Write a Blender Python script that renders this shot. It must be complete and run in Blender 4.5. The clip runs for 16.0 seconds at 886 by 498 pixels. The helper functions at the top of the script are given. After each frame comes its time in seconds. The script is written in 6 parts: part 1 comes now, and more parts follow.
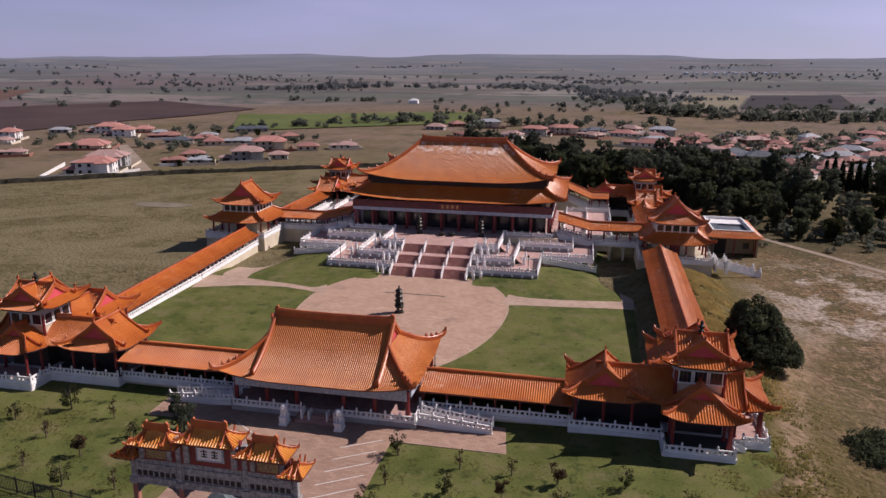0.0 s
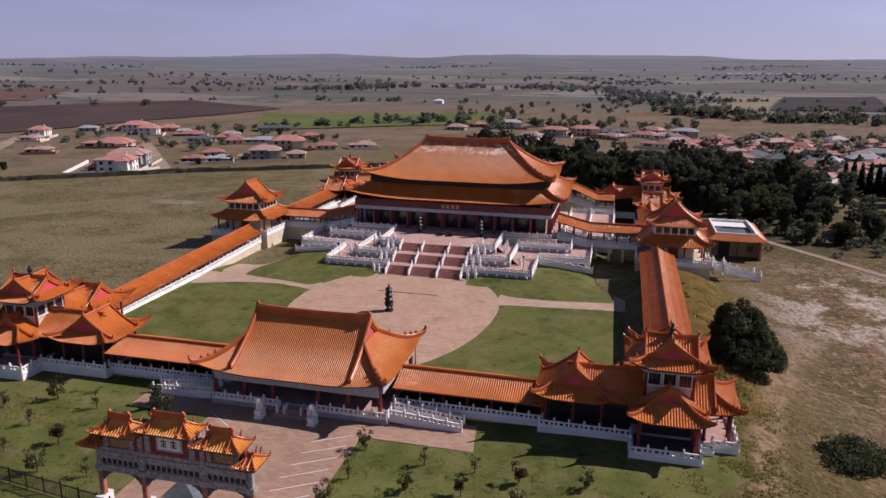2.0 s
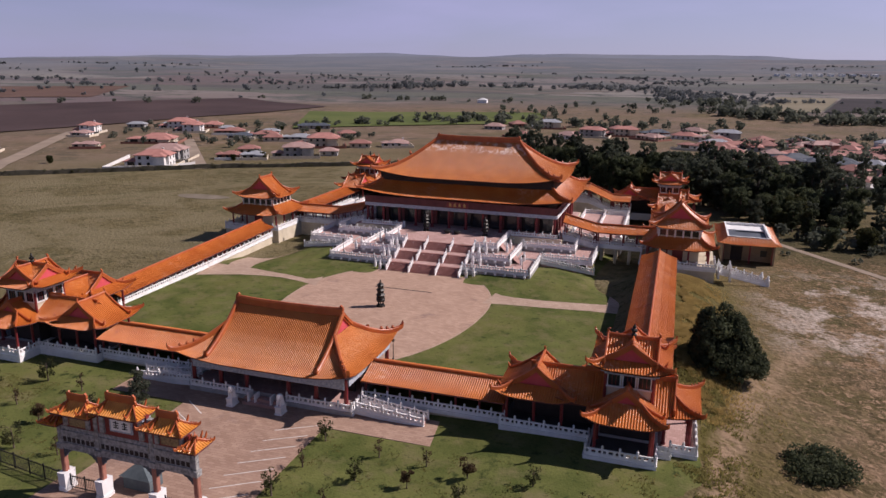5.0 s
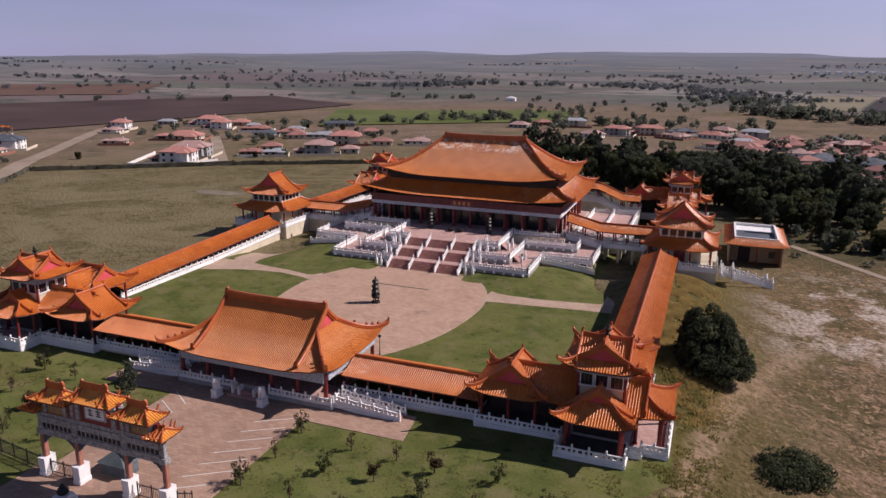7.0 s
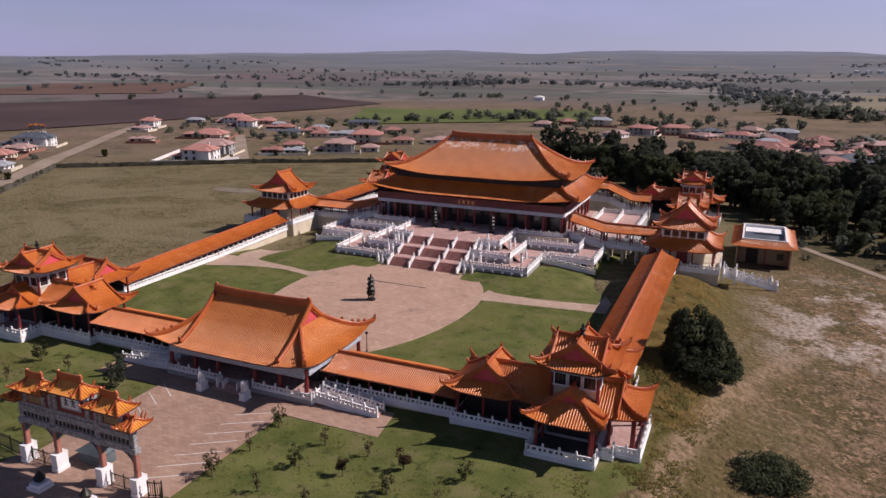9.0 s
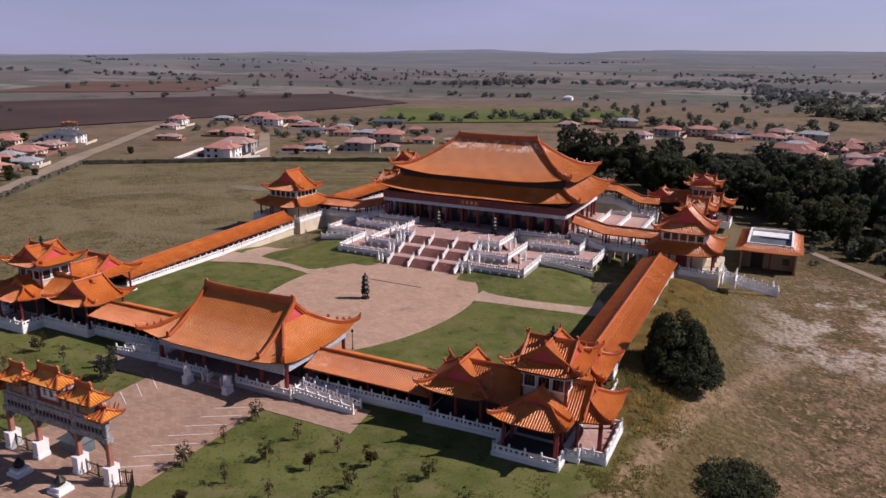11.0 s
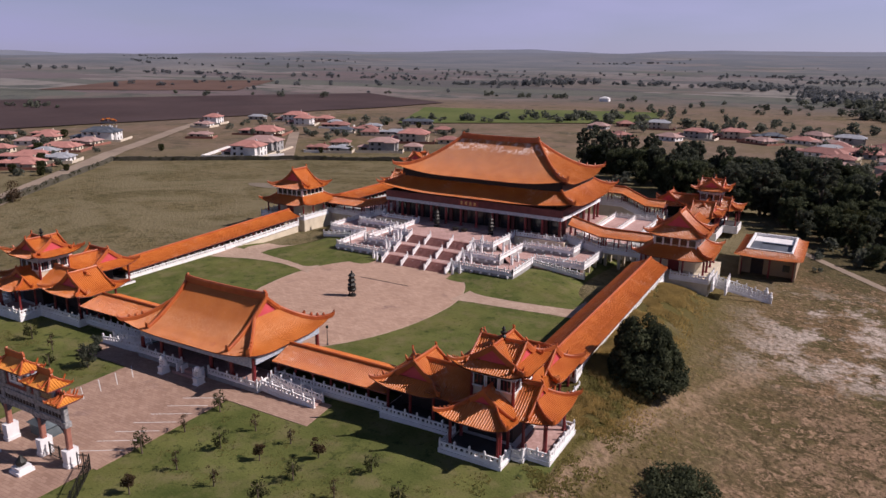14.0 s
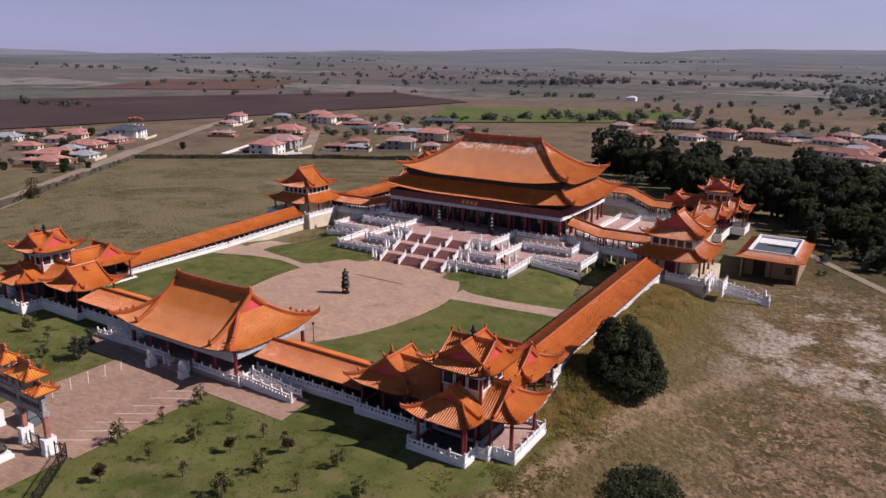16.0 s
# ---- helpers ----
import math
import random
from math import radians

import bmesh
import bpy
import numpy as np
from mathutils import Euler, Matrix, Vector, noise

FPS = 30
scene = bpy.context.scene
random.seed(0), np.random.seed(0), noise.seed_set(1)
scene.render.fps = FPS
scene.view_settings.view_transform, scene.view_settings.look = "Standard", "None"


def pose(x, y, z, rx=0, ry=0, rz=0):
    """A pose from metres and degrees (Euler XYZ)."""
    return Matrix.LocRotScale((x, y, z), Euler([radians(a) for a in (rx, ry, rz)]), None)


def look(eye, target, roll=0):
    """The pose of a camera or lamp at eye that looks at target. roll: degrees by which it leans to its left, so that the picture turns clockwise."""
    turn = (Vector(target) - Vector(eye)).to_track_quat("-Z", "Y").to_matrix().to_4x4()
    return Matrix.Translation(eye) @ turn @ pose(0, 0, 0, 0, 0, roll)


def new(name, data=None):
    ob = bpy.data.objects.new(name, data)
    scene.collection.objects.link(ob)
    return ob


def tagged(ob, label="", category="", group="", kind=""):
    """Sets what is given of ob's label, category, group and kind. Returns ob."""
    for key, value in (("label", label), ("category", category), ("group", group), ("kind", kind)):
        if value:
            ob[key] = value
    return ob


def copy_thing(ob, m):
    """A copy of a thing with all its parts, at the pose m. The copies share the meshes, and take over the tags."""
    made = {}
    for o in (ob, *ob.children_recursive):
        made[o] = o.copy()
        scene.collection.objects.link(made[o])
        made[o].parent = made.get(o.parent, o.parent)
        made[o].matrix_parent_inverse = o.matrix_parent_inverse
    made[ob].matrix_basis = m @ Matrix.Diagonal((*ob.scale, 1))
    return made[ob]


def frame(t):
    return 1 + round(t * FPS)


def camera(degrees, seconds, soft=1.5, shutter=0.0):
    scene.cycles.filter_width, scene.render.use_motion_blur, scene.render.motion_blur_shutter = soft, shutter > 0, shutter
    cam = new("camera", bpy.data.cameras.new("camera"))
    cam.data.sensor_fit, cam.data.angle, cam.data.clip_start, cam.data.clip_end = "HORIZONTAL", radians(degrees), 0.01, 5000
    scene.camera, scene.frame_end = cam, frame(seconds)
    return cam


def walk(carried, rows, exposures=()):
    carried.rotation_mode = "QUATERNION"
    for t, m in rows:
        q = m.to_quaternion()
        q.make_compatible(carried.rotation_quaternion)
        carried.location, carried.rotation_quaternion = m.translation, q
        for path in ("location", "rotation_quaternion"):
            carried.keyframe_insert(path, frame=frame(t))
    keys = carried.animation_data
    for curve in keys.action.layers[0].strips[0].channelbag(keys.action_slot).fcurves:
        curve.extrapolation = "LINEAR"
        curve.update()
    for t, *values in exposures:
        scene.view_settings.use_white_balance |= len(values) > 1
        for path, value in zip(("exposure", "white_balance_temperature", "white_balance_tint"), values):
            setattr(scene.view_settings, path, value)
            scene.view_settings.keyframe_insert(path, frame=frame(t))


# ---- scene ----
cam = camera(63.6, 16.0)
PATH = [
    (0, (31.62, -117.058, 43.614), (31.236, -115.162, 43.106), 0.4),
    (0.5, (33.391, -116.974, 43.597), (32.988, -115.082, 43.09), 0.5),
    (1, (35.135, -116.699, 43.612), (34.714, -114.81, 43.105), 0.4),
    (1.5, (37.058, -116.576, 43.745), (36.615, -114.693, 43.237), 0.4),
    (2, (38.626, -116.394, 43.74), (38.163, -114.515, 43.232), 0.5),
    (2.5, (40.425, -116.108, 43.719), (39.938, -114.236, 43.211), 0.4),
    (3, (42.059, -115.888, 43.683), (41.551, -114.021, 43.175), 0.5),
    (3.5, (44.044, -115.5, 43.832), (43.512, -113.641, 43.32), 0.4),
    (4, (45.613, -115.274, 43.814), (45.061, -113.421, 43.303), 0.5),
    (6.5, (54.266, -113.372, 43.894), (53.604, -111.557, 43.378), 0.6),
    (7, (55.811, -113.102, 44.003), (55.13, -111.294, 43.486), 0.6),
    (7.5, (57.632, -112.774, 44.119), (56.93, -110.974, 43.601), 0.7),
    (8, (58.974, -112.259, 44.045), (58.254, -110.467, 43.528), 0.7),
    (8.5, (60.713, -111.59, 44.063), (59.97, -109.807, 43.545), 0.6),
    (9, (62.224, -110.91, 44.016), (61.461, -109.136, 43.496), 0.5),
    (11.5, (70.801, -108.253, 44.603), (69.942, -106.524, 44.08), 0.7),
    (12, (72.502, -107.636, 44.642), (71.63, -105.914, 44.119), 0.7),
    (12.5, (74.269, -106.967, 44.774), (73.379, -105.254, 44.25), 0.6),
    (13, (75.813, -106.308, 44.847), (74.904, -104.605, 44.322), 0.7),
    (13.5, (77.605, -105.72, 45.005), (76.677, -104.028, 44.479), 0.8),
    (14, (79.146, -105.115, 45.042), (78.199, -103.433, 44.517), 0.8),
    (14.5, (80.768, -103.958, 44.848), (79.802, -102.289, 44.32), 0.5),
    (15, (82.35, -103.58, 45.11), (81.368, -101.919, 44.583), 0.8),
    (15.5, (84.175, -102.983, 45.334), (83.175, -101.334, 44.806), 0.9),
    (16, (85.632, -102.055, 45.239), (84.614, -100.417, 44.711), 0.7),
]
walk(cam, [(t, look(eye, target, roll)) for t, eye, target, roll in PATH], [(0.0, 0.06, 6220, 22), (16.0, 0.06, 6220, 22)])

# ---- light ----
SUN = Vector((1.06, 0.53, 1.0)).normalized()
world = bpy.data.worlds.new("sky")
scene.world = world
world.use_nodes = True
wn, wl = world.node_tree.nodes, world.node_tree.links
sky = wn.new("ShaderNodeTexSky")
sky.sky_type = "NISHITA"
sky.sun_disc = False
sky.sun_elevation = math.asin(SUN.z)
sky.sun_rotation = math.atan2(SUN.x, SUN.y)
sky.altitude = 1400
sky.air_density, sky.dust_density, sky.ozone_density = 1.0, 0.7, 3.0
wn["Background"].inputs["Strength"].default_value = 0.050
# thin high cloud
coord, cloud, cramp, cmix = wn.new("ShaderNodeTexCoord"), wn.new("ShaderNodeTexNoise"), wn.new("ShaderNodeValToRGB"), wn.new("ShaderNodeMixRGB")
stretch = wn.new("ShaderNodeMapping")
stretch.inputs["Scale"].default_value = (1.0, 1.0, 5.0)
wl.new(coord.outputs["Generated"], stretch.inputs["Vector"])
wl.new(stretch.outputs["Vector"], cloud.inputs["Vector"])
cloud.inputs["Scale"].default_value, cloud.inputs["Detail"].default_value = 2.2, 6
cramp.color_ramp.elements[0].position, cramp.color_ramp.elements[1].position = 0.42, 0.75
cramp.color_ramp.elements[0].color, cramp.color_ramp.elements[1].color = (0.60, 0.60, 0.60, 1), (1.0, 1.0, 1.0, 1)
wl.new(cloud.outputs["Fac"], cramp.inputs["Fac"])
# haze lies thick at the horizon and thins out upwards
dirs, thin, hazy = wn.new("ShaderNodeSeparateXYZ"), wn.new("ShaderNodeMapRange"), wn.new("ShaderNodeMath")
wl.new(coord.outputs["Generated"], dirs.inputs["Vector"])
thin.inputs["From Min"].default_value, thin.inputs["From Max"].default_value = 0.06, 0.34
thin.inputs["To Min"].default_value, thin.inputs["To Max"].default_value = 1.0, 0.06
wl.new(dirs.outputs["Z"], thin.inputs["Value"])
hazy.operation = "MULTIPLY"
wl.new(cramp.outputs["Color"], hazy.inputs[0])
wl.new(thin.outputs["Result"], hazy.inputs[1])
wl.new(hazy.outputs[0], cmix.inputs["Fac"])
wl.new(sky.outputs["Color"], cmix.inputs["Color1"])
# the haze is brighter on the sun's side
glow, tint = wn.new("ShaderNodeMapRange"), wn.new("ShaderNodeMixRGB")
glow.inputs["From Min"].default_value, glow.inputs["From Max"].default_value = -0.7, 0.5
wl.new(dirs.outputs["X"], glow.inputs["Value"])
wl.new(glow.outputs["Result"], tint.inputs["Fac"])
tint.inputs["Color1"].default_value, tint.inputs["Color2"].default_value = (6.9, 6.9, 10.8, 1), (10.3, 10.3, 14.4, 1)
wl.new(tint.outputs["Color"], cmix.inputs["Color2"])
wl.new(cmix.outputs["Color"], wn["Background"].inputs["Color"])
sun_data = bpy.data.lights.new("sun", "SUN")
sun_data.energy, sun_data.angle, sun_data.color = 5.0, radians(0.6), (1.0, 0.91, 0.80)
sun = new("sun", sun_data)
sun.matrix_world = look(SUN * 100, (0, 0, 0))


# ---- materials ----
def material(name, dark, light, rough=0.8, scale=1.0, fine=12.0, bump=0.3, dist=0.02, metal=0.0, spec=0.5, stains=None, stain_scale=0.08, stain_at=0.55, rnd=0.0):
    m = bpy.data.materials.new(name)
    m.use_nodes = True
    n, l = m.node_tree.nodes, m.node_tree.links
    p = n["Principled BSDF"]
    geo = n.new("ShaderNodeNewGeometry")
    big, small = n.new("ShaderNodeTexNoise"), n.new("ShaderNodeTexNoise")
    big.inputs["Scale"].default_value, big.inputs["Detail"].default_value = scale, 5
    small.inputs["Scale"].default_value, small.inputs["Detail"].default_value = fine, 4
    for t in (big, small):
        l.new(geo.outputs["Position"], t.inputs["Vector"])
    mixv = n.new("ShaderNodeMath")
    mixv.operation = "MULTIPLY_ADD"
    l.new(small.outputs["Fac"], mixv.inputs[0])
    mixv.inputs[1].default_value = 0.45
    sub = n.new("ShaderNodeMath")
    sub.operation = "MULTIPLY_ADD"
    l.new(big.outputs["Fac"], sub.inputs[0])
    sub.inputs[1].default_value, sub.inputs[2].default_value = 1.6, -0.55
    l.new(sub.outputs[0], mixv.inputs[2])
    ramp = n.new("ShaderNodeValToRGB")
    ramp.color_ramp.elements[0].position, ramp.color_ramp.elements[1].position = 0.15, 0.85
    ramp.color_ramp.elements[0].color, ramp.color_ramp.elements[1].color = (*dark, 1), (*light, 1)
    l.new(mixv.outputs[0], ramp.inputs["Fac"])
    col = ramp.outputs["Color"]
    if stains:
        st = n.new("ShaderNodeTexNoise")
        st.inputs["Scale"].default_value, st.inputs["Detail"].default_value, st.inputs["Roughness"].default_value = stain_scale, 8, 0.62
        l.new(geo.outputs["Position"], st.inputs["Vector"])
        r2 = n.new("ShaderNodeValToRGB")
        r2.color_ramp.elements[0].position, r2.color_ramp.elements[1].position = stain_at, stain_at + 0.12
        l.new(st.outputs["Fac"], r2.inputs["Fac"])
        mx = n.new("ShaderNodeMixRGB")
        l.new(r2.outputs["Color"], mx.inputs["Fac"])
        l.new(col, mx.inputs["Color1"])
        mx.inputs["Color2"].default_value = (*stains, 1)
        col = mx.outputs["Color"]
    if rnd:
        info = n.new("ShaderNodeObjectInfo")
        hsv = n.new("ShaderNodeHueSaturation")
        mr = n.new("ShaderNodeMapRange")
        l.new(info.outputs["Random"], mr.inputs["Value"])
        mr.inputs["To Min"].default_value, mr.inputs["To Max"].default_value = 1 - rnd, 1 + rnd
        l.new(mr.outputs["Result"], hsv.inputs["Value"])
        l.new(col, hsv.inputs["Color"])
        col = hsv.outputs["Color"]
    l.new(col, p.inputs["Base Color"])
    p.inputs["Roughness"].default_value, p.inputs["Metallic"].default_value = rough, metal
    p.inputs["Specular IOR Level"].default_value = spec
    if bump:
        b = n.new("ShaderNodeBump")
        b.inputs["Strength"].default_value, b.inputs["Distance"].default_value = bump, dist
        l.new(small.outputs["Fac"], b.inputs["Height"])
        l.new(b.outputs["Normal"], p.inputs["Normal"])
    return m


def brick_material(name, c1, c2, mortar, size=1.0, w=0.5, h=0.25, rough=0.85, stains=(0.3, 0.2, 0.16)):
    m = material(name, c1, c2, rough, 0.2, 6.0, 0.2, 0.01, stains=stains, stain_scale=0.15, stain_at=0.6)
    n, l = m.node_tree.nodes, m.node_tree.links
    p = n["Principled BSDF"]
    src = p.inputs["Base Color"].links[0].from_socket
    br = n.new("ShaderNodeTexBrick")
    geo = n.new("ShaderNodeNewGeometry")
    l.new(geo.outputs["Position"], br.inputs["Vector"])
    br.inputs["Scale"].default_value = size
    br.inputs["Brick Width"].default_value, br.inputs["Row Height"].default_value = w, h
    br.inputs["Mortar Size"].default_value = 0.025
    br.inputs["Color1"].default_value, br.inputs["Color2"].default_value = (1, 1, 1, 1), (0.78, 0.74, 0.72, 1)
    br.inputs["Mortar"].default_value = (*mortar, 1)
    mx = n.new("ShaderNodeMixRGB")
    mx.blend_type = "MULTIPLY"
    mx.inputs["Fac"].default_value = 1
    l.new(src, mx.inputs["Color1"])
    l.new(br.outputs["Color"], mx.inputs["Color2"])
    l.new(mx.outputs["Color"], p.inputs["Base Color"])
    return m


TILE = material("glazed_tile", (0.43, 0.108, 0.017), (0.56, 0.172, 0.032), 0.34, 0.35, 14.0, 0.6, 0.03, spec=0.4, stains=(0.36, 0.085, 0.020), stain_scale=0.5, stain_at=0.6)
TILE_HIGH = material("glazed_tile_bleach_sheen", (0.42, 0.120, 0.020), (0.54, 0.176, 0.034), 0.36, 0.35, 14.0, 0.6, 0.03, spec=0.4, stains=(0.40, 0.100, 0.022), stain_scale=0.5, stain_at=0.6)
n_, l_ = TILE_HIGH.node_tree.nodes, TILE_HIGH.node_tree.links
# pale band below the ridge: bleached tile together with a painted highlight
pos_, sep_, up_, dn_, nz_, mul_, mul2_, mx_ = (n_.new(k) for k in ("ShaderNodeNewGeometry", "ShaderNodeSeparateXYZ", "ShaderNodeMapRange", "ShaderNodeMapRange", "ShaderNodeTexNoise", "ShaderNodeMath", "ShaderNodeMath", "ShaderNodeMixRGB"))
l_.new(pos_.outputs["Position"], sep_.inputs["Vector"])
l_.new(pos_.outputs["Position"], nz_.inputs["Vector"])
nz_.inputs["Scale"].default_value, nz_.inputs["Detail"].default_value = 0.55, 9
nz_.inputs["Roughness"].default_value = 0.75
wear_glint_ = n_.new("ShaderNodeMapRange")
wear_glint_.inputs["From Min"].default_value, wear_glint_.inputs["From Max"].default_value, wear_glint_.inputs["To Max"].default_value = 0.47, 0.60, 0.85
l_.new(nz_.outputs["Fac"], wear_glint_.inputs["Value"])
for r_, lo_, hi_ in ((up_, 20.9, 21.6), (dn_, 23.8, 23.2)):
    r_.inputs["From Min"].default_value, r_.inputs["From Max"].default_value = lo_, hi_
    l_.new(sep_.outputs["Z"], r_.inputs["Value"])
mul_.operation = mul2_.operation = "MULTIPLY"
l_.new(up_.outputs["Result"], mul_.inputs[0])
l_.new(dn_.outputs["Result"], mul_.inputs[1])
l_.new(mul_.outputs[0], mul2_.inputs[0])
l_.new(wear_glint_.outputs["Result"], mul2_.inputs[1])
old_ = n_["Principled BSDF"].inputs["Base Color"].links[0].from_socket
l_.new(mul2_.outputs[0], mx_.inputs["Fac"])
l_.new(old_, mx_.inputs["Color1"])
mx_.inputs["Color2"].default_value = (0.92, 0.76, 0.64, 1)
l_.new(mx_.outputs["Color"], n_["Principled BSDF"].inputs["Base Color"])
# gate roof tile: the sun's glint painted as a speckled pale band
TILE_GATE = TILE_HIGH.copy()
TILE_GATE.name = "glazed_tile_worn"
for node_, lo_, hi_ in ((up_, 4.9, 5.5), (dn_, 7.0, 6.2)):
    glint_band_ = TILE_GATE.node_tree.nodes[node_.name]
    glint_band_.inputs["From Min"].default_value, glint_band_.inputs["From Max"].default_value = lo_, hi_
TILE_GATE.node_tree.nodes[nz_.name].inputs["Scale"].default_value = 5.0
TILE_GATE.node_tree.nodes[wear_glint_.name].inputs["To Max"].default_value = 0.45
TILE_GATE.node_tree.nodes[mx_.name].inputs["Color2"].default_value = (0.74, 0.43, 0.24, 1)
n_, l_ = TILE.node_tree.nodes, TILE.node_tree.links
pos_, nz_, fine_, r_, r2_, mul_, mx_ = (n_.new(k) for k in ("ShaderNodeNewGeometry", "ShaderNodeTexNoise", "ShaderNodeTexNoise", "ShaderNodeMapRange", "ShaderNodeMapRange", "ShaderNodeMath", "ShaderNodeMixRGB"))
for t_, s_ in ((nz_, 0.16), (fine_, 2.2)):
    l_.new(pos_.outputs["Position"], t_.inputs["Vector"])
    t_.inputs["Scale"].default_value, t_.inputs["Detail"].default_value, t_.inputs["Roughness"].default_value = s_, 6, 0.7
for r0_, t_, lo_, hi_, top_ in ((r_, nz_, 0.54, 0.66, 0.75), (r2_, fine_, 0.50, 0.62, 1.0)):
    r0_.inputs["From Min"].default_value, r0_.inputs["From Max"].default_value, r0_.inputs["To Max"].default_value = lo_, hi_, top_
    l_.new(t_.outputs["Fac"], r0_.inputs["Value"])
mul_.operation = "MULTIPLY"
l_.new(r_.outputs["Result"], mul_.inputs[0])
l_.new(r2_.outputs["Result"], mul_.inputs[1])
old_ = n_["Principled BSDF"].inputs["Base Color"].links[0].from_socket
l_.new(mul_.outputs[0], mx_.inputs["Fac"])
l_.new(old_, mx_.inputs["Color1"])
mx_.inputs["Color2"].default_value = (0.70, 0.46, 0.32, 1)
l_.new(mx_.outputs["Color"], n_["Principled BSDF"].inputs["Base Color"])
RIDGE = material("ridge_tile", (0.34, 0.070, 0.020), (0.48, 0.125, 0.030), 0.40, 0.6, 8.0, 0.3, 0.03)
GABLE = material("gable_red", (0.52, 0.06, 0.075), (0.62, 0.085, 0.10), 0.7, 0.8, 8.0, 0.15)
REDWOOD = material("red_lacquer", (0.15, 0.018, 0.020), (0.23, 0.028, 0.028), 0.45, 1.2, 14.0, 0.1)
BEAM = material("painted_beam", (0.20, 0.24, 0.32), (0.58, 0.60, 0.62), 0.7, 3.5, 9.0, 0.15)
SOFFIT = material("soffit_paint", (0.10, 0.03, 0.03), (0.17, 0.05, 0.045), 0.8, 1.0, 9.0, 0.15)
WHITE = material("white_stone", (0.70, 0.69, 0.68), (0.84, 0.83, 0.82), 0.75, 0.7, 10.0, 0.2, stains=(0.52, 0.50, 0.48), stain_scale=0.6, stain_at=0.62)
# grey of the terrace walls; at the gate, shade put into white stone
SHADESTONE = material("shaded_grey_stone", (0.29, 0.28, 0.275), (0.42, 0.41, 0.40), 0.8, 0.8, 8.0, 0.25, stains=(0.34, 0.335, 0.33), stain_scale=0.5, stain_at=0.58)
CREAM = material("cream_plaster", (0.54, 0.465, 0.335), (0.66, 0.58, 0.445), 0.85, 0.5, 8.0, 0.15, stains=(0.5, 0.43, 0.32), stain_scale=0.4)
PAVE = brick_material("brick_paving", (0.43, 0.285, 0.207), (0.51, 0.348, 0.256), (0.66, 0.60, 0.55), 1.0, 0.9, 0.45)
PAVE2 = brick_material("light_paving", (0.42, 0.300, 0.225), (0.51, 0.380, 0.290), (0.7, 0.66, 0.6), 1.0, 0.8, 0.4)
FORE = brick_material("forecourt_paving", (0.32, 0.205, 0.150), (0.44, 0.295, 0.218), (0.66, 0.60, 0.55), 1.0, 0.9, 0.45)
PINK = brick_material("pink_paving", (0.46, 0.29, 0.26), (0.58, 0.39, 0.35), (0.7, 0.62, 0.6), 1.0, 0.6, 0.6)
SHADEDFLOOR = material("shaded_floor", (0.055, 0.052, 0.052), (0.095, 0.088, 0.085), 0.6, 0.6, 8.0, 0.15)
CARPET = material("red_step_tile", (0.26, 0.115, 0.095), (0.37, 0.17, 0.145), 0.7, 1.0, 10.0, 0.2)
LAWN = material("lawn_grass", (0.054, 0.072, 0.017), (0.142, 0.150, 0.046), 0.95, 0.16, 3.5, 0.7, 0.08, spec=0.1, stains=(0.030, 0.044, 0.013), stain_scale=0.45, stain_at=0.58)
n_, l_ = LAWN.node_tree.nodes, LAWN.node_tree.links
last_ = n_["Principled BSDF"].inputs["Base Color"].links[0].from_socket
where_ = n_.new("ShaderNodeNewGeometry")
for scale_, lo_, hi_, colour_ in ((0.07, 0.46, 0.66, (0.132, 0.128, 0.040)), (0.9, 0.585, 0.68, (0.030, 0.042, 0.012)), (0.28, 0.50, 0.68, (0.158, 0.138, 0.066)), (2.6, 0.57, 0.68, (0.036, 0.046, 0.014))):
    t_, r_, m_ = n_.new("ShaderNodeTexNoise"), n_.new("ShaderNodeMapRange"), n_.new("ShaderNodeMixRGB")
    t_.inputs["Scale"].default_value, t_.inputs["Detail"].default_value, t_.inputs["Roughness"].default_value = scale_, 7, 0.65
    l_.new(where_.outputs["Position"], t_.inputs["Vector"])
    r_.inputs["From Min"].default_value, r_.inputs["From Max"].default_value, r_.inputs["To Max"].default_value = lo_, hi_, 0.8
    l_.new(t_.outputs["Fac"], r_.inputs["Value"])
    l_.new(r_.outputs["Result"], m_.inputs["Fac"])
    l_.new(last_, m_.inputs["Color1"])
    m_.inputs["Color2"].default_value = (*colour_, 1)
    last_ = m_.outputs["Color"]
l_.new(last_, n_["Principled BSDF"].inputs["Base Color"])


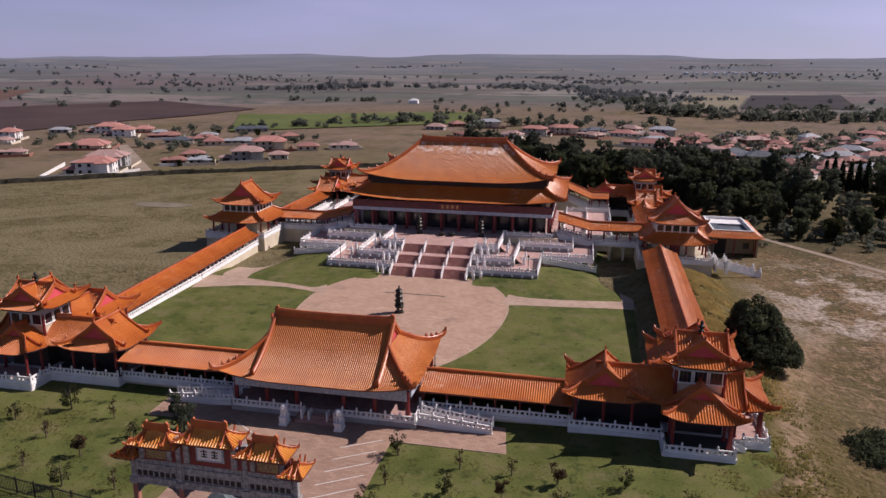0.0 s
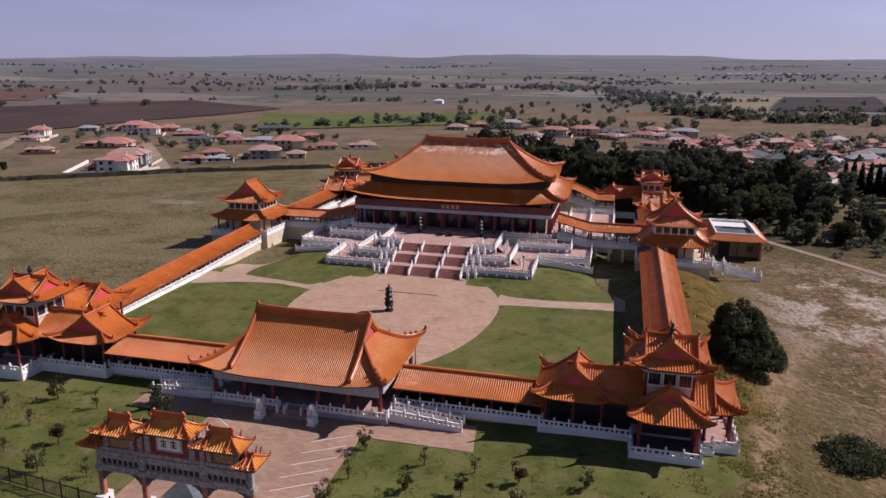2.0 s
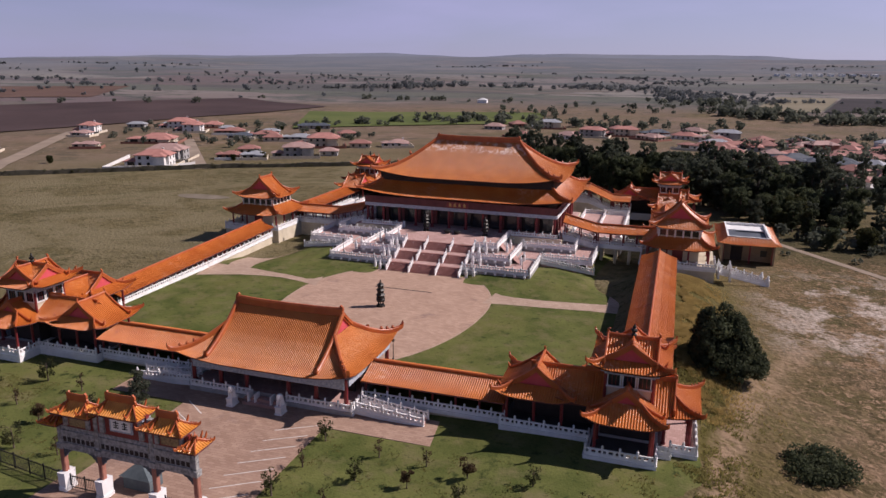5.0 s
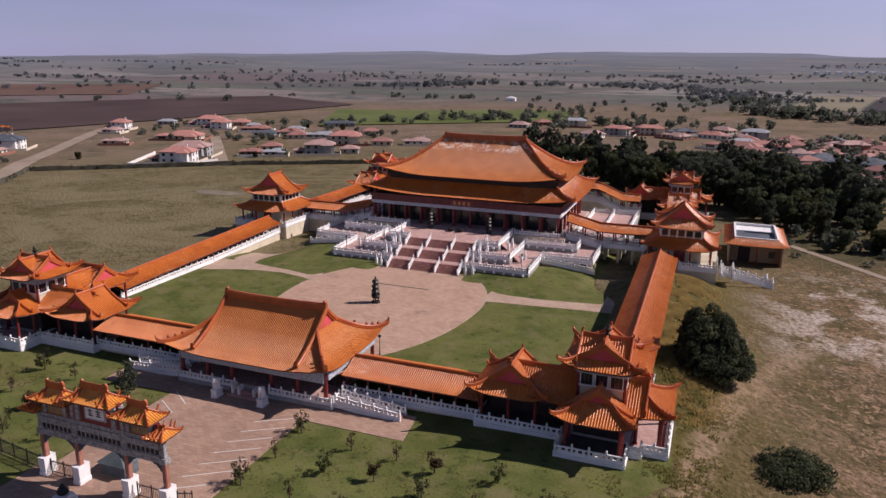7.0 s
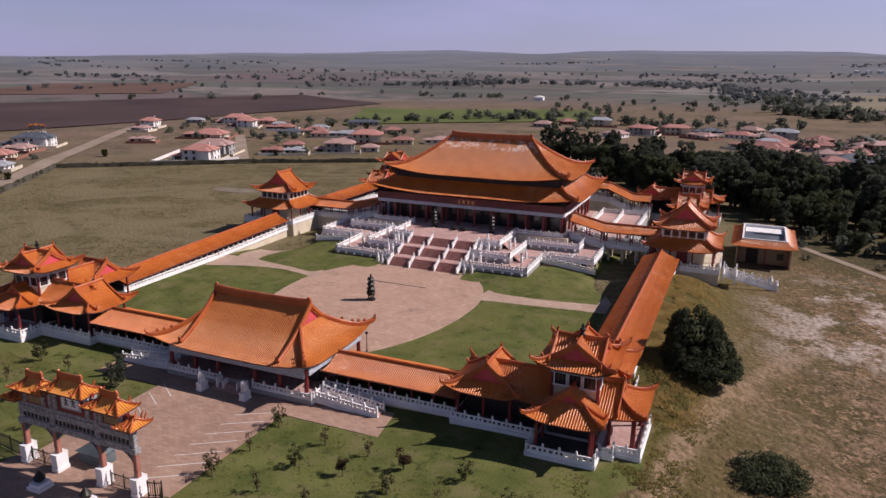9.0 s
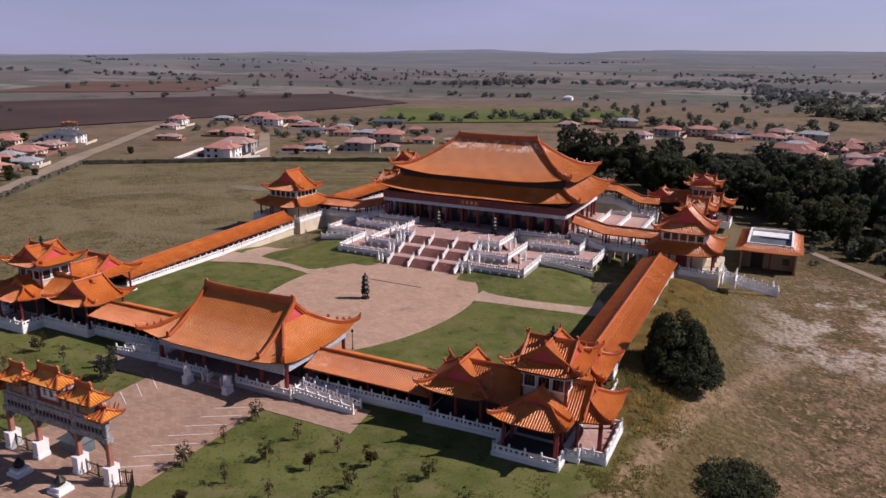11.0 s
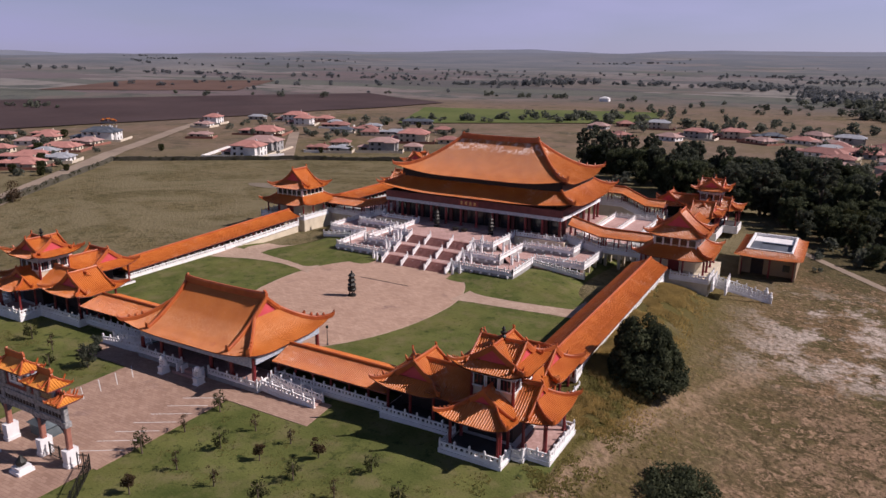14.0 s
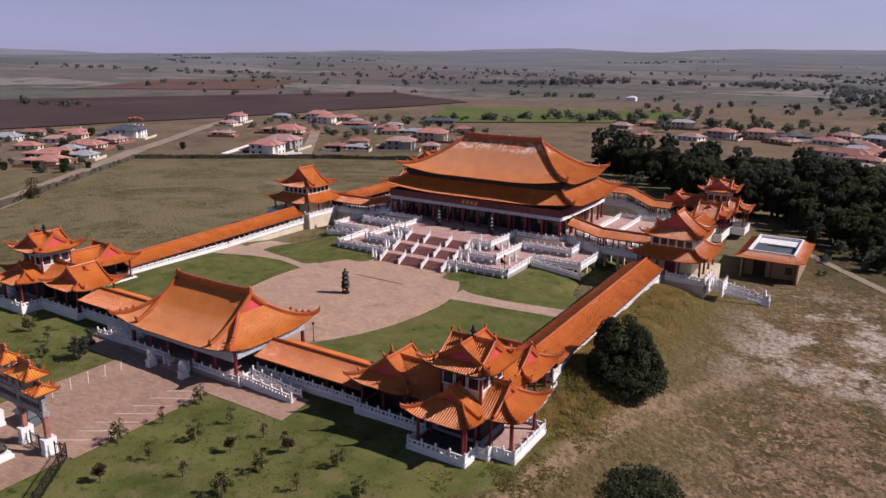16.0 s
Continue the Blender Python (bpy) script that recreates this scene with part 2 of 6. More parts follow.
def land_material():
    m = material("dry_veld", (0.092, 0.076, 0.033), (0.165, 0.132, 0.066), 0.95, 0.03, 1.2, 1.0, 0.45, spec=0.1, stains=(0.095, 0.092, 0.042), stain_scale=0.05, stain_at=0.52)
    n, l = m.node_tree.nodes, m.node_tree.links
    p = n["Principled BSDF"]
    src = p.inputs["Base Color"].links[0].from_socket
    geo, sep = n.new("ShaderNodeNewGeometry"), n.new("ShaderNodeSeparateXYZ")
    l.new(geo.outputs["Position"], sep.inputs["Vector"])

    def ramp(socket, lo, hi):
        r = n.new("ShaderNodeMapRange")
        r.inputs["From Min"].default_value, r.inputs["From Max"].default_value = lo, hi
        l.new(socket, r.inputs["Value"])
        return r.outputs["Result"]

    def times(a, c):
        r = n.new("ShaderNodeMath")
        r.operation = "MULTIPLY"
        l.new(a, r.inputs[0])
        l.new(c, r.inputs[1])
        return r.outputs[0]

    def mix(fac, a, colour):
        r = n.new("ShaderNodeMixRGB")
        l.new(fac, r.inputs["Fac"])
        l.new(a, r.inputs["Color1"])
        if isinstance(colour, tuple):
            r.inputs["Color2"].default_value = (*colour, 1)
        else:
            l.new(colour, r.inputs["Color2"])
        return r.outputs["Color"]

    def cloudy(scale, lo, hi, detail=7, rough=0.6, twist=0.0):
        t = n.new("ShaderNodeTexNoise")
        t.inputs["Scale"].default_value, t.inputs["Detail"].default_value, t.inputs["Roughness"].default_value = scale, detail, rough
        t.inputs["Distortion"].default_value = twist
        l.new(geo.outputs["Position"], t.inputs["Vector"])
        return ramp(t.outputs["Fac"], lo, hi)

    # brown grassland farther off
    length = n.new("ShaderNodeVectorMath")
    length.operation = "LENGTH"
    l.new(geo.outputs["Position"], length.inputs[0])
    far = ramp(length.outputs["Value"], 205, 300)
    brown = mix(cloudy(0.006, 0.35, 0.65), mix(cloudy(0.02, 0.4, 0.65), src, (0.222, 0.150, 0.108)), (0.160, 0.118, 0.088))
    brown = mix(cloudy(0.05, 0.52, 0.64, 9, 0.75), brown, (0.088, 0.074, 0.050))
    brown = mix(cloudy(0.16, 0.55, 0.68, 8, 0.75), brown, (0.270, 0.200, 0.150))
    near = mix(cloudy(0.10, 0.45, 0.60, 8, 0.7), src, (0.165, 0.132, 0.072))
    near = mix(cloudy(0.35, 0.50, 0.62, 9, 0.75), near, (0.060, 0.056, 0.022))
    near = mix(cloudy(1.3, 0.54, 0.68, 6, 0.7), near, (0.200, 0.165, 0.095))
    near = mix(cloudy(0.6, 0.57, 0.70, 8, 0.7), near, (0.055, 0.052, 0.022))
    near = mix(cloudy(0.022, 0.47, 0.58, 9, 0.72, 1.2), near, (0.172, 0.143, 0.080))
    col = mix(far, near, brown)
    # a patchwork of farmland in the distance, its colours greyed for haze
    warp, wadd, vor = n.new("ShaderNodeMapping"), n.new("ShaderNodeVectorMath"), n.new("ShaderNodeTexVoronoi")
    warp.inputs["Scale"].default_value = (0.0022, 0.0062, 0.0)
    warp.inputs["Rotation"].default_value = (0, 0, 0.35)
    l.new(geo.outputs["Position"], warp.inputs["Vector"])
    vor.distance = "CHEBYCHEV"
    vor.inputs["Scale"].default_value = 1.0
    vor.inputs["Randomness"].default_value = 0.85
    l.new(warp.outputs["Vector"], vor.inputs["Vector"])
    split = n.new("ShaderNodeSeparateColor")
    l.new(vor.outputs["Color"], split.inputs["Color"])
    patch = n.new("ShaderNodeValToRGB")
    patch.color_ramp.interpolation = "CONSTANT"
    hazed_soils = ((0.0, (0.142, 0.122, 0.108)), (0.2, (0.190, 0.160, 0.148)), (0.38, (0.118, 0.120, 0.102)), (0.50, (0.208, 0.180, 0.166)), (0.66, (0.146, 0.114, 0.114)), (0.80, (0.228, 0.208, 0.190)), (0.92, (0.100, 0.094, 0.092)))
    while len(patch.color_ramp.elements) < len(hazed_soils):
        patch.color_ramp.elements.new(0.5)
    for e, (at, c) in zip(patch.color_ramp.elements, hazed_soils):
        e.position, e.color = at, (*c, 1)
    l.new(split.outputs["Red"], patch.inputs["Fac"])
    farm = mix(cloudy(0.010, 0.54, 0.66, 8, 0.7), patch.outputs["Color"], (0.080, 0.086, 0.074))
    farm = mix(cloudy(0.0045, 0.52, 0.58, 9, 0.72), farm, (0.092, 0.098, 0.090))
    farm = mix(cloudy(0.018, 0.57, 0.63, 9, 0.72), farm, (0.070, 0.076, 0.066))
    # haze painted into the land: bluer and greyer with distance
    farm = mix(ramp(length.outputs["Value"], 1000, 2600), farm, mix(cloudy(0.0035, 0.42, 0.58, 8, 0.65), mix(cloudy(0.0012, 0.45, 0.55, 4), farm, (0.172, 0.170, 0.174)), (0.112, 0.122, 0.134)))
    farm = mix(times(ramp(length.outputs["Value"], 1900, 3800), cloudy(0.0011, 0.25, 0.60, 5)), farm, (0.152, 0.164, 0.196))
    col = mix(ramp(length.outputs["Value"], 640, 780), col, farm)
    verge = times(ramp(sep.outputs["X"], 46, 49), ramp(sep.outputs["X"], 82, 60))
    verge = times(verge, times(ramp(sep.outputs["Y"], -75, -60), ramp(sep.outputs["Y"], 62, 50)))
    col = mix(times(verge, cloudy(0.12, 0.30, 0.46, 8, 0.7)), col, (0.096, 0.080, 0.026))
    # bare, sandy ground east of the compound
    east = times(times(ramp(sep.outputs["X"], 57, 80), ramp(sep.outputs["X"], 190, 120)), ramp(sep.outputs["Y"], 150, 95))
    col = mix(times(east, cloudy(0.05, 0.34, 0.54)), col, (0.186, 0.119, 0.064))
    col = mix(times(east, cloudy(0.09, 0.50, 0.60, 8, 0.7)), col, (0.090, 0.076, 0.030))
    col = mix(times(east, cloudy(0.30, 0.49, 0.60, 9, 0.78)), col, (0.082, 0.064, 0.028))
    col = mix(times(times(east, ramp(sep.outputs["Y"], 8, -6)), cloudy(0.065, 0.46, 0.56, 8, 0.65)), col, (0.220, 0.147, 0.092))
    # a worn foot track that bends round the corner
    track = n.new("ShaderNodeMath")
    track.operation = "MULTIPLY_ADD"
    l.new(sep.outputs["Y"], track.inputs[0])
    track.inputs[1].default_value, track.inputs[2].default_value = 0.0045, 0.47
    bend = n.new("ShaderNodeMath")
    bend.operation = "MULTIPLY_ADD"
    l.new(sep.outputs["Y"], bend.inputs[0])
    l.new(track.outputs[0], bend.inputs[1])
    bend.inputs[2].default_value = 68.5
    off = n.new("ShaderNodeMath")
    off.operation = "SUBTRACT"
    l.new(sep.outputs["X"], off.inputs[0])
    l.new(bend.outputs[0], off.inputs[1])
    away = n.new("ShaderNodeMath")
    away.operation = "ABSOLUTE"
    l.new(off.outputs[0], away.inputs[0])
    worn = times(times(ramp(away.outputs[0], 2.8, 0.9), ramp(sep.outputs["Y"], 24, 8)), cloudy(0.5, 0.36, 0.56, 7, 0.7))
    col = mix(times(worn, ramp(sep.outputs["Y"], -62, -50)), col, (0.260, 0.185, 0.118))
    col = mix(times(east, cloudy(0.055, 0.49, 0.58, 9, 0.72)), col, (0.096, 0.078, 0.032))
    col = mix(times(east, cloudy(0.32, 0.50, 0.57, 10, 0.78, 1.0)), col, (0.072, 0.056, 0.026))
    col = mix(times(east, cloudy(0.8, 0.53, 0.58, 9, 0.78, 0.8)), col, (0.312, 0.206, 0.132))
    col = mix(times(east, cloudy(1.5, 0.525, 0.58, 9, 0.80, 0.6)), col, (0.060, 0.046, 0.022))
    col = mix(times(east, ramp(sep.outputs["Y"], 60, 80)), col, mix(cloudy(0.3, 0.42, 0.60, 9, 0.75), mix(cloudy(0.05, 0.4, 0.6), src, (0.080, 0.061, 0.033)), (0.048, 0.044, 0.020)))
    sand = times(times(east, times(times(ramp(sep.outputs["Y"], 2, 14), ramp(sep.outputs["Y"], 62, 46)), ramp(sep.outputs["X"], 61, 70))), cloudy(0.075, 0.49, 0.55, 10, 0.74))
    sand = times(sand, cloudy(1.1, 0.36, 0.54, 8, 0.75))
    col = mix(sand, col, (0.47, 0.392, 0.335))
    col = mix(times(times(worn, ramp(sep.outputs["Y"], -62, -50)), cloudy(1.2, 0.38, 0.62, 8, 0.75)), col, (0.275, 0.190, 0.122))
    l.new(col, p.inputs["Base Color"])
    return m


BRONZE = material("dark_bronze", (0.018, 0.018, 0.017), (0.045, 0.043, 0.038), 0.5, 1.5, 14.0, 0.3, metal=0.6)
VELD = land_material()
GLASS = material("dark_window", (0.015, 0.018, 0.022), (0.03, 0.035, 0.04), 0.15, 1.0, 4.0, 0.0)
# near-black; on hall walls it stands in for shade under the eaves
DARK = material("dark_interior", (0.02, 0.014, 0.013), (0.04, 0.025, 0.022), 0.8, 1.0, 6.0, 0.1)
BARK = material("bark", (0.07, 0.05, 0.035), (0.15, 0.11, 0.08), 0.9, 2.0, 20.0, 0.5)
IRON = material("black_iron", (0.015, 0.015, 0.015), (0.035, 0.033, 0.03), 0.5, 2.0, 14.0, 0.1, metal=0.4)
GILT = material("gilt_letters", (0.55, 0.38, 0.12), (0.75, 0.55, 0.2), 0.4, 2.0, 14.0, 0.1, metal=0.5)


# ---- mesh helpers ----
class Mesh:
    def __init__(self):
        self.v, self.f = [], []

    def quads(self, rings, closed=False):
        """Skin between rings of equal length."""
        base, k = len(self.v), len(rings[0])
        for r in rings:
            self.v.extend(r)
        for i in range(len(rings) - 1):
            for j in range(k if closed else k - 1):
                a, b = base + i * k + j, base + i * k + (j + 1) % k
                self.f.append((a, b, b + k, a + k))
        return self

    def poly(self, pts):
        base = len(self.v)
        self.v.extend(pts)
        self.f.append(tuple(range(base, base + len(pts))))
        return self

    def prism(self, outline, z0, z1, top=1.0, centre=(0, 0)):
        """Upright prism on an outline of (x, y), its top scaled about centre."""
        k = len(outline)
        lo = [(x, y, z0) for x, y in outline]
        hi = [(centre[0] + (x - centre[0]) * top, centre[1] + (y - centre[1]) * top, z1) for x, y in outline]
        self.quads([lo, hi], True)
        self.poly(hi)
        self.poly(lo[::-1])
        return self

    def box(self, x0, y0, z0, x1, y1, z1, bev=0.0):
        if bev:
            b = bev
            o = [(x0 + b, y0), (x1 - b, y0), (x1, y0 + b), (x1, y1 - b), (x1 - b, y1), (x0 + b, y1), (x0, y1 - b), (x0, y0 + b)]
        else:
            o = [(x0, y0), (x1, y0), (x1, y1), (x0, y1)]
        return self.prism(o, z0, z1)

    def lathe(self, prof, x=0, y=0, n=10):
        rings = [[(x + r * math.cos(2 * math.pi * i / n), y + r * math.sin(2 * math.pi * i / n), z) for i in range(n)] for r, z in prof]
        self.quads(rings, True)
        self.poly(rings[-1])
        self.poly(rings[0][::-1])
        return self

    def sweep(self, path, w, h, up=0.0):
        """A bar of width w and height h standing on a path."""
        rings = []
        for i, p in enumerate(path):
            a, b = Vector(path[max(i - 1, 0)]), Vector(path[min(i + 1, len(path) - 1)])
            d = b - a
            side = Vector((-d.y, d.x, 0))
            side = side.normalized() * (w / 2) if side.length > 1e-6 else Vector((w / 2, 0, 0))
            p = Vector(p)
            rings.append([tuple(p - side - Vector((0, 0, 0.15))), tuple(p - side + Vector((0, 0, h * 0.75))), tuple(p - side * 0.45 + Vector((0, 0, h))),
                          tuple(p + side * 0.45 + Vector((0, 0, h))), tuple(p + side + Vector((0, 0, h * 0.75))), tuple(p + side - Vector((0, 0, 0.15)))])
        self.quads(rings, True)
        self.poly(rings[0])
        self.poly(rings[-1][::-1])
        return self

    def moved(self, m):
        out = Mesh()
        out.v = [tuple(m @ Vector(p)) for p in self.v]
        out.f = list(self.f)
        return out

    def add(self, other, m=None):
        base = len(self.v)
        self.v.extend(tuple(m @ Vector(p)) for p in other.v) if m else self.v.extend(other.v)
        self.f.extend(tuple(base + i for i in f) for f in other.f)
        return self

    def data(self, name, mat):
        me = bpy.data.meshes.new(name)
        me.from_pydata(self.v, [], self.f)
        bm = bmesh.new()
        bm.from_mesh(me)
        bmesh.ops.recalc_face_normals(bm, faces=bm.faces)
        bm.to_mesh(me)
        bm.free()
        me.materials.append(mat)
        return me


def part(name, mesh, mat, parent, label="", m=None):
    """One mesh object under a thing or a part. mesh: a Mesh, or mesh data that is shared."""
    ob = new(name, mesh.data(name, mat) if isinstance(mesh, Mesh) else mesh)
    ob.parent = parent
    if m is not None:
        ob.matrix_basis = m
    return tagged(ob, label)


def thing(name, label, category, at=None, group="", kind=""):
    ob = new(name)
    ob.empty_display_size = 0.5
    if at is not None:
        ob.matrix_basis = at
    return tagged(ob, label, category, group, kind)


def solo(name, mesh, mat, label, category="", group="", kind="", at=None):
    ob = new(name, mesh.data(name, mat))
    if at is not None:
        ob.matrix_basis = at
    return tagged(ob, label, category, group, kind)


# ---- roofs ----
def sag(s):
    return 0.52 * s + 0.48 * s * s


RIB = ((-0.5, 0.0), (-0.3, 0.0), (-0.23, 0.13), (-0.1, 0.25), (0.1, 0.25), (0.23, 0.13), (0.3, 0.0), (0.5, 0.0))


class Roof:
    """A curved tiled roof, ridge along x. a, b: half length and half depth at the eaves; eave, top: heights; run_f, run_e: how far front and end slopes
    reach inwards to full height; cap_e: the share of the height at which the end slope meets the gable."""

    def __init__(self, a, b, eave, top, run_f=None, run_e=None, cap_e=1.0, tip=0.9, pitch=0.32):
        self.a, self.b, self.eave, self.h = a, b, eave, top - eave
        self.rf, self.re, self.cap, self.tip, self.pitch = run_f or b, run_e or b, cap_e, tip, pitch
        self.g = a - self.re * cap_e

    def lift(self, x, y):
        u = max(0, (abs(x) / self.a - 0.35) / 0.65)
        v = max(0, (abs(y) / self.b - 0.35) / 0.65)
        return self.tip * (min(u, 1.05) * min(v, 1.05)) ** 2.2

    def z(self, s, x, y):
        return self.eave + self.h * sag(s) + self.lift(x, y)

    def tiles(self):
        m = Mesh()
        for side in (-1, 1):
            for along, across, run_a, run_c, cap_c, front in ((self.a, self.b, self.re, self.rf, 1.0, True), (self.b, self.a, self.rf, self.re, self.cap, False)):
                n = max(4, round(2 * along / self.pitch))
                d = 2 * along / n
                for i in range(n):
                    c = -along + d * (i + 0.5)
                    rest = max(along - abs(c), 0.25 * d)
                    if front:
                        smax = min(1.0, rest / run_a) if rest < run_a * self.cap else 1.0
                    else:
                        smax = min(cap_c, rest / run_a)
                    k = max(2, int(2 + 5 * smax))
                    rings = []
                    for j in range(k + 1):
                        s = smax * j / k
                        q = side * (across - s * run_c)
                        ring = []
                        for o, rib in RIB:
                            w = c + o * d
                            x, y = (w, q) if front else (q, w)
                            ring.append((x, y, self.z(s, x, y) + rib * d))
                        rings.append(ring)
                    m.quads(rings)
                    m.poly(rings[0])
        return m

    def soffit(self, drop=0.15):
        m = Mesh()
        out = []
        for (x0, y0), (x1, y1) in (((-1, -1), (1, -1)), ((1, -1), (1, 1)), ((1, 1), (-1, 1)), ((-1, 1), (-1, -1))):
            for i in range(12):
                t = i / 12
                x, y = (x0 + (x1 - x0) * t) * self.a, (y0 + (y1 - y0) * t) * self.b
                out.append((x * 0.995, y * 0.995, self.eave + self.lift(x, y)))
        low = [(x, y, z - drop) for x, y, z in out]
        mid = [(x * 0.6, y * 0.6, self.eave - drop * 0.3) for x, y, z in out]
        m.quads([out, low, mid], True)
        m.poly(mid[::-1])
        return m

    def gable_wall(self, end):
        pts = []
        for i in range(7):
            s = self.cap + (1 - self.cap) * i / 6
            pts.append((self.b - s * self.rf, self.eave + self.h * sag(s) - 0.05))
        x = end * (self.g - 0.12)
        line = [(x, y, z) for y, z in pts] + [(x, -y, z) for y, z in pts[::-1][1:]]
        back = [(p[0] - end * 0.3, p[1], p[2]) for p in line]
        return Mesh().quads([line, back], True).poly(line).poly(back)

    def gable_board(self, end):
        m = Mesh()
        for sy in (-1, 1):
            rings = []
            for i in range(7):
                s = self.cap + (1 - self.cap) * i / 6
                y, z = sy * (self.b - s * self.rf), self.eave + self.h * sag(s)
                x = end * self.g
                rings.append([(x - 0.1, y, z - 0.38), (x + 0.1, y, z - 0.38), (x + 0.1, y, z + 0.05), (x - 0.1, y, z + 0.05)])
            m.quads(rings, True)
        return m

    def hip(self, sx, sy, w, h):
        path = []
        for i in range(9):
            s = self.cap * (1 - i / 8)
            x, y = sx * (self.a - s * self.re), sy * (self.b - s * self.rf)
            path.append((x, y, self.z(s, x, y) + 0.1))
        p, q = Vector(path[-1]), Vector(path[-2])
        d = Vector((p.x - q.x, p.y - q.y, 0)).normalized()
        k = 0.8 * min(w, 0.45)
        path += [tuple(p + d * k + Vector((0, 0, 0.35 * k))), tuple(p + d * 1.8 * k + Vector((0, 0, 1.1 * k))), tuple(p + d * 2.1 * k + Vector((0, 0, 1.9 * k)))]
        m = Mesh().sweep(path, w, h)
        for i in (5, 6, 7):
            x, y, z = path[i]
            m.lathe([(0.4 * w, z + h - 0.05), (0.5 * w, z + h + 0.4 * w), (0.15 * w, z + h + 0.9 * w)], x, y, 5)
        return m

    def descent(self, sx, sy, w, h, low=0.1):
        path = [(sx * self.g, sy * (self.b - s * self.rf), self.eave + self.h * sag(s) + 0.1) for s in [1 - (1 - low) * i / 8 for i in range(9)]]
        x, y, z = path[-1]
        path.append((x, y + sy * 0.35, z + 0.5))
        return Mesh().sweep(path, w, h)

    def ridge(self, w, h):
        r = self.g + 0.1
        z = self.eave + self.h - 0.1
        return Mesh().sweep([(x * r, 0, z + min(0.25, 0.03 * r) * abs(x) ** 3) for x in (-1, -0.8, -0.5, 0, 0.5, 0.8, 1)], w, h)

    def ornament(self, end, k):
        """A fish-tailed finial at the ridge's end."""
        prof = [(0, 0), (0.9, 0), (1.0, 0.5), (0.75, 0.75), (0.95, 1.1), (0.8, 1.6), (0.35, 1.95), (0.1, 1.7), (0.45, 1.45), (0.4, 1.0), (0.1, 0.7)]
        m = Mesh()
        x0, z0 = end * (self.g + 0.15), self.eave + self.h - 0.05
        ring = [(x0 - end * (0.9 - px) * k, z0 + pz * k) for px, pz in prof]
        m.quads([[(x, -0.22 * k, z) for x, z in ring], [(x, 0.22 * k, z) for x, z in ring]], True)
        m.poly([(x, -0.22 * k, z) for x, z in ring])
        m.poly([(x, 0.22 * k, z) for x, z in ring][::-1])
        return m


def put_roof(parent, r, at=None, w=0.4, h=0.45, ridge_h=0.8, orn=0.7, gables=True, ridge=True, ends=(-1, 1), low=0.1, tiles=None):
    """The roof as a part with its ridges, gables and finials as sub-parts."""
    base = part("roof", r.tiles(), tiles or TILE, parent, "orange glazed tile roof with upturned eaves", at)
    part("soffit", r.soffit(), SOFFIT, base)
    for sx in ends:
        for sy in (-1, 1):
            part("hip_ridge", r.hip(sx, sy, w, h), RIDGE, base)
    if ridge:
        part("main_ridge", r.ridge(w * 1.15, ridge_h), RIDGE, base)
        for e in ends:
            part("ridge_finial", r.ornament(e, orn), RIDGE, base)
    if gables:
        for e in ends:
            part("gable", r.gable_wall(e), GABLE, base, "pinkish red gable panel")
            part("gable_board", r.gable_board(e), RIDGE, base)
            for sy in (-1, 1):
                part("descending_ridge", r.descent(e, sy, w, h, low), RIDGE, base)
    return base


def gable_strip(length, half, ridge0, ridge1, drop, pitch=0.30):
    """A long two-sided tiled roof, ridge along x from 0 to length, rising from ridge0 to ridge1."""
    m = Mesh()
    n = max(3, round(length / pitch))
    d = length / n
    for side in (-1, 1):
        for i in range(n):
            rings = []
            for j in range(4):
                s = j / 3
                ring = []
                for o, rib in RIB:
                    x = d * (i + 0.5 + o)
                    ring.append((x, side * half * (1 - s), ridge0 + (ridge1 - ridge0) * x / length - drop * (1 - sag(s)) + rib * d))
                rings.append(ring)
            m.quads(rings)
            m.poly(rings[0])
    return m


def strip_under(length, half, ridge0, ridge1, drop):
    m = Mesh()
    for x, z in ((0, ridge0), (length, ridge1)):
        m.v += [(x, -half * 0.99, z - drop - 0.02), (x, -half * 0.99, z - drop - 0.22), (x, half * 0.99, z - drop - 0.22), (x, half * 0.99, z - drop - 0.02), (x, 0, z - drop + 0.12)]
    for j in range(5):
        m.f.append((j, (j + 1) % 5, 5 + (j + 1) % 5, 5 + j))
    m.f += [(0, 1, 2, 3, 4), (9, 8, 7, 6, 5)]
    return m


# ---- balustrades ----
def post_mesh():
    m = Mesh().box(-0.13, -0.13, 0, 0.13, 0.13, 1.12, 0.03)
    return m.lathe([(0.09, 1.12), (0.14, 1.18), (0.15, 1.32), (0.09, 1.42), (0.03, 1.48)], 0, 0, 8)


POST = post_mesh().data("post", WHITE)
PANELS = {}


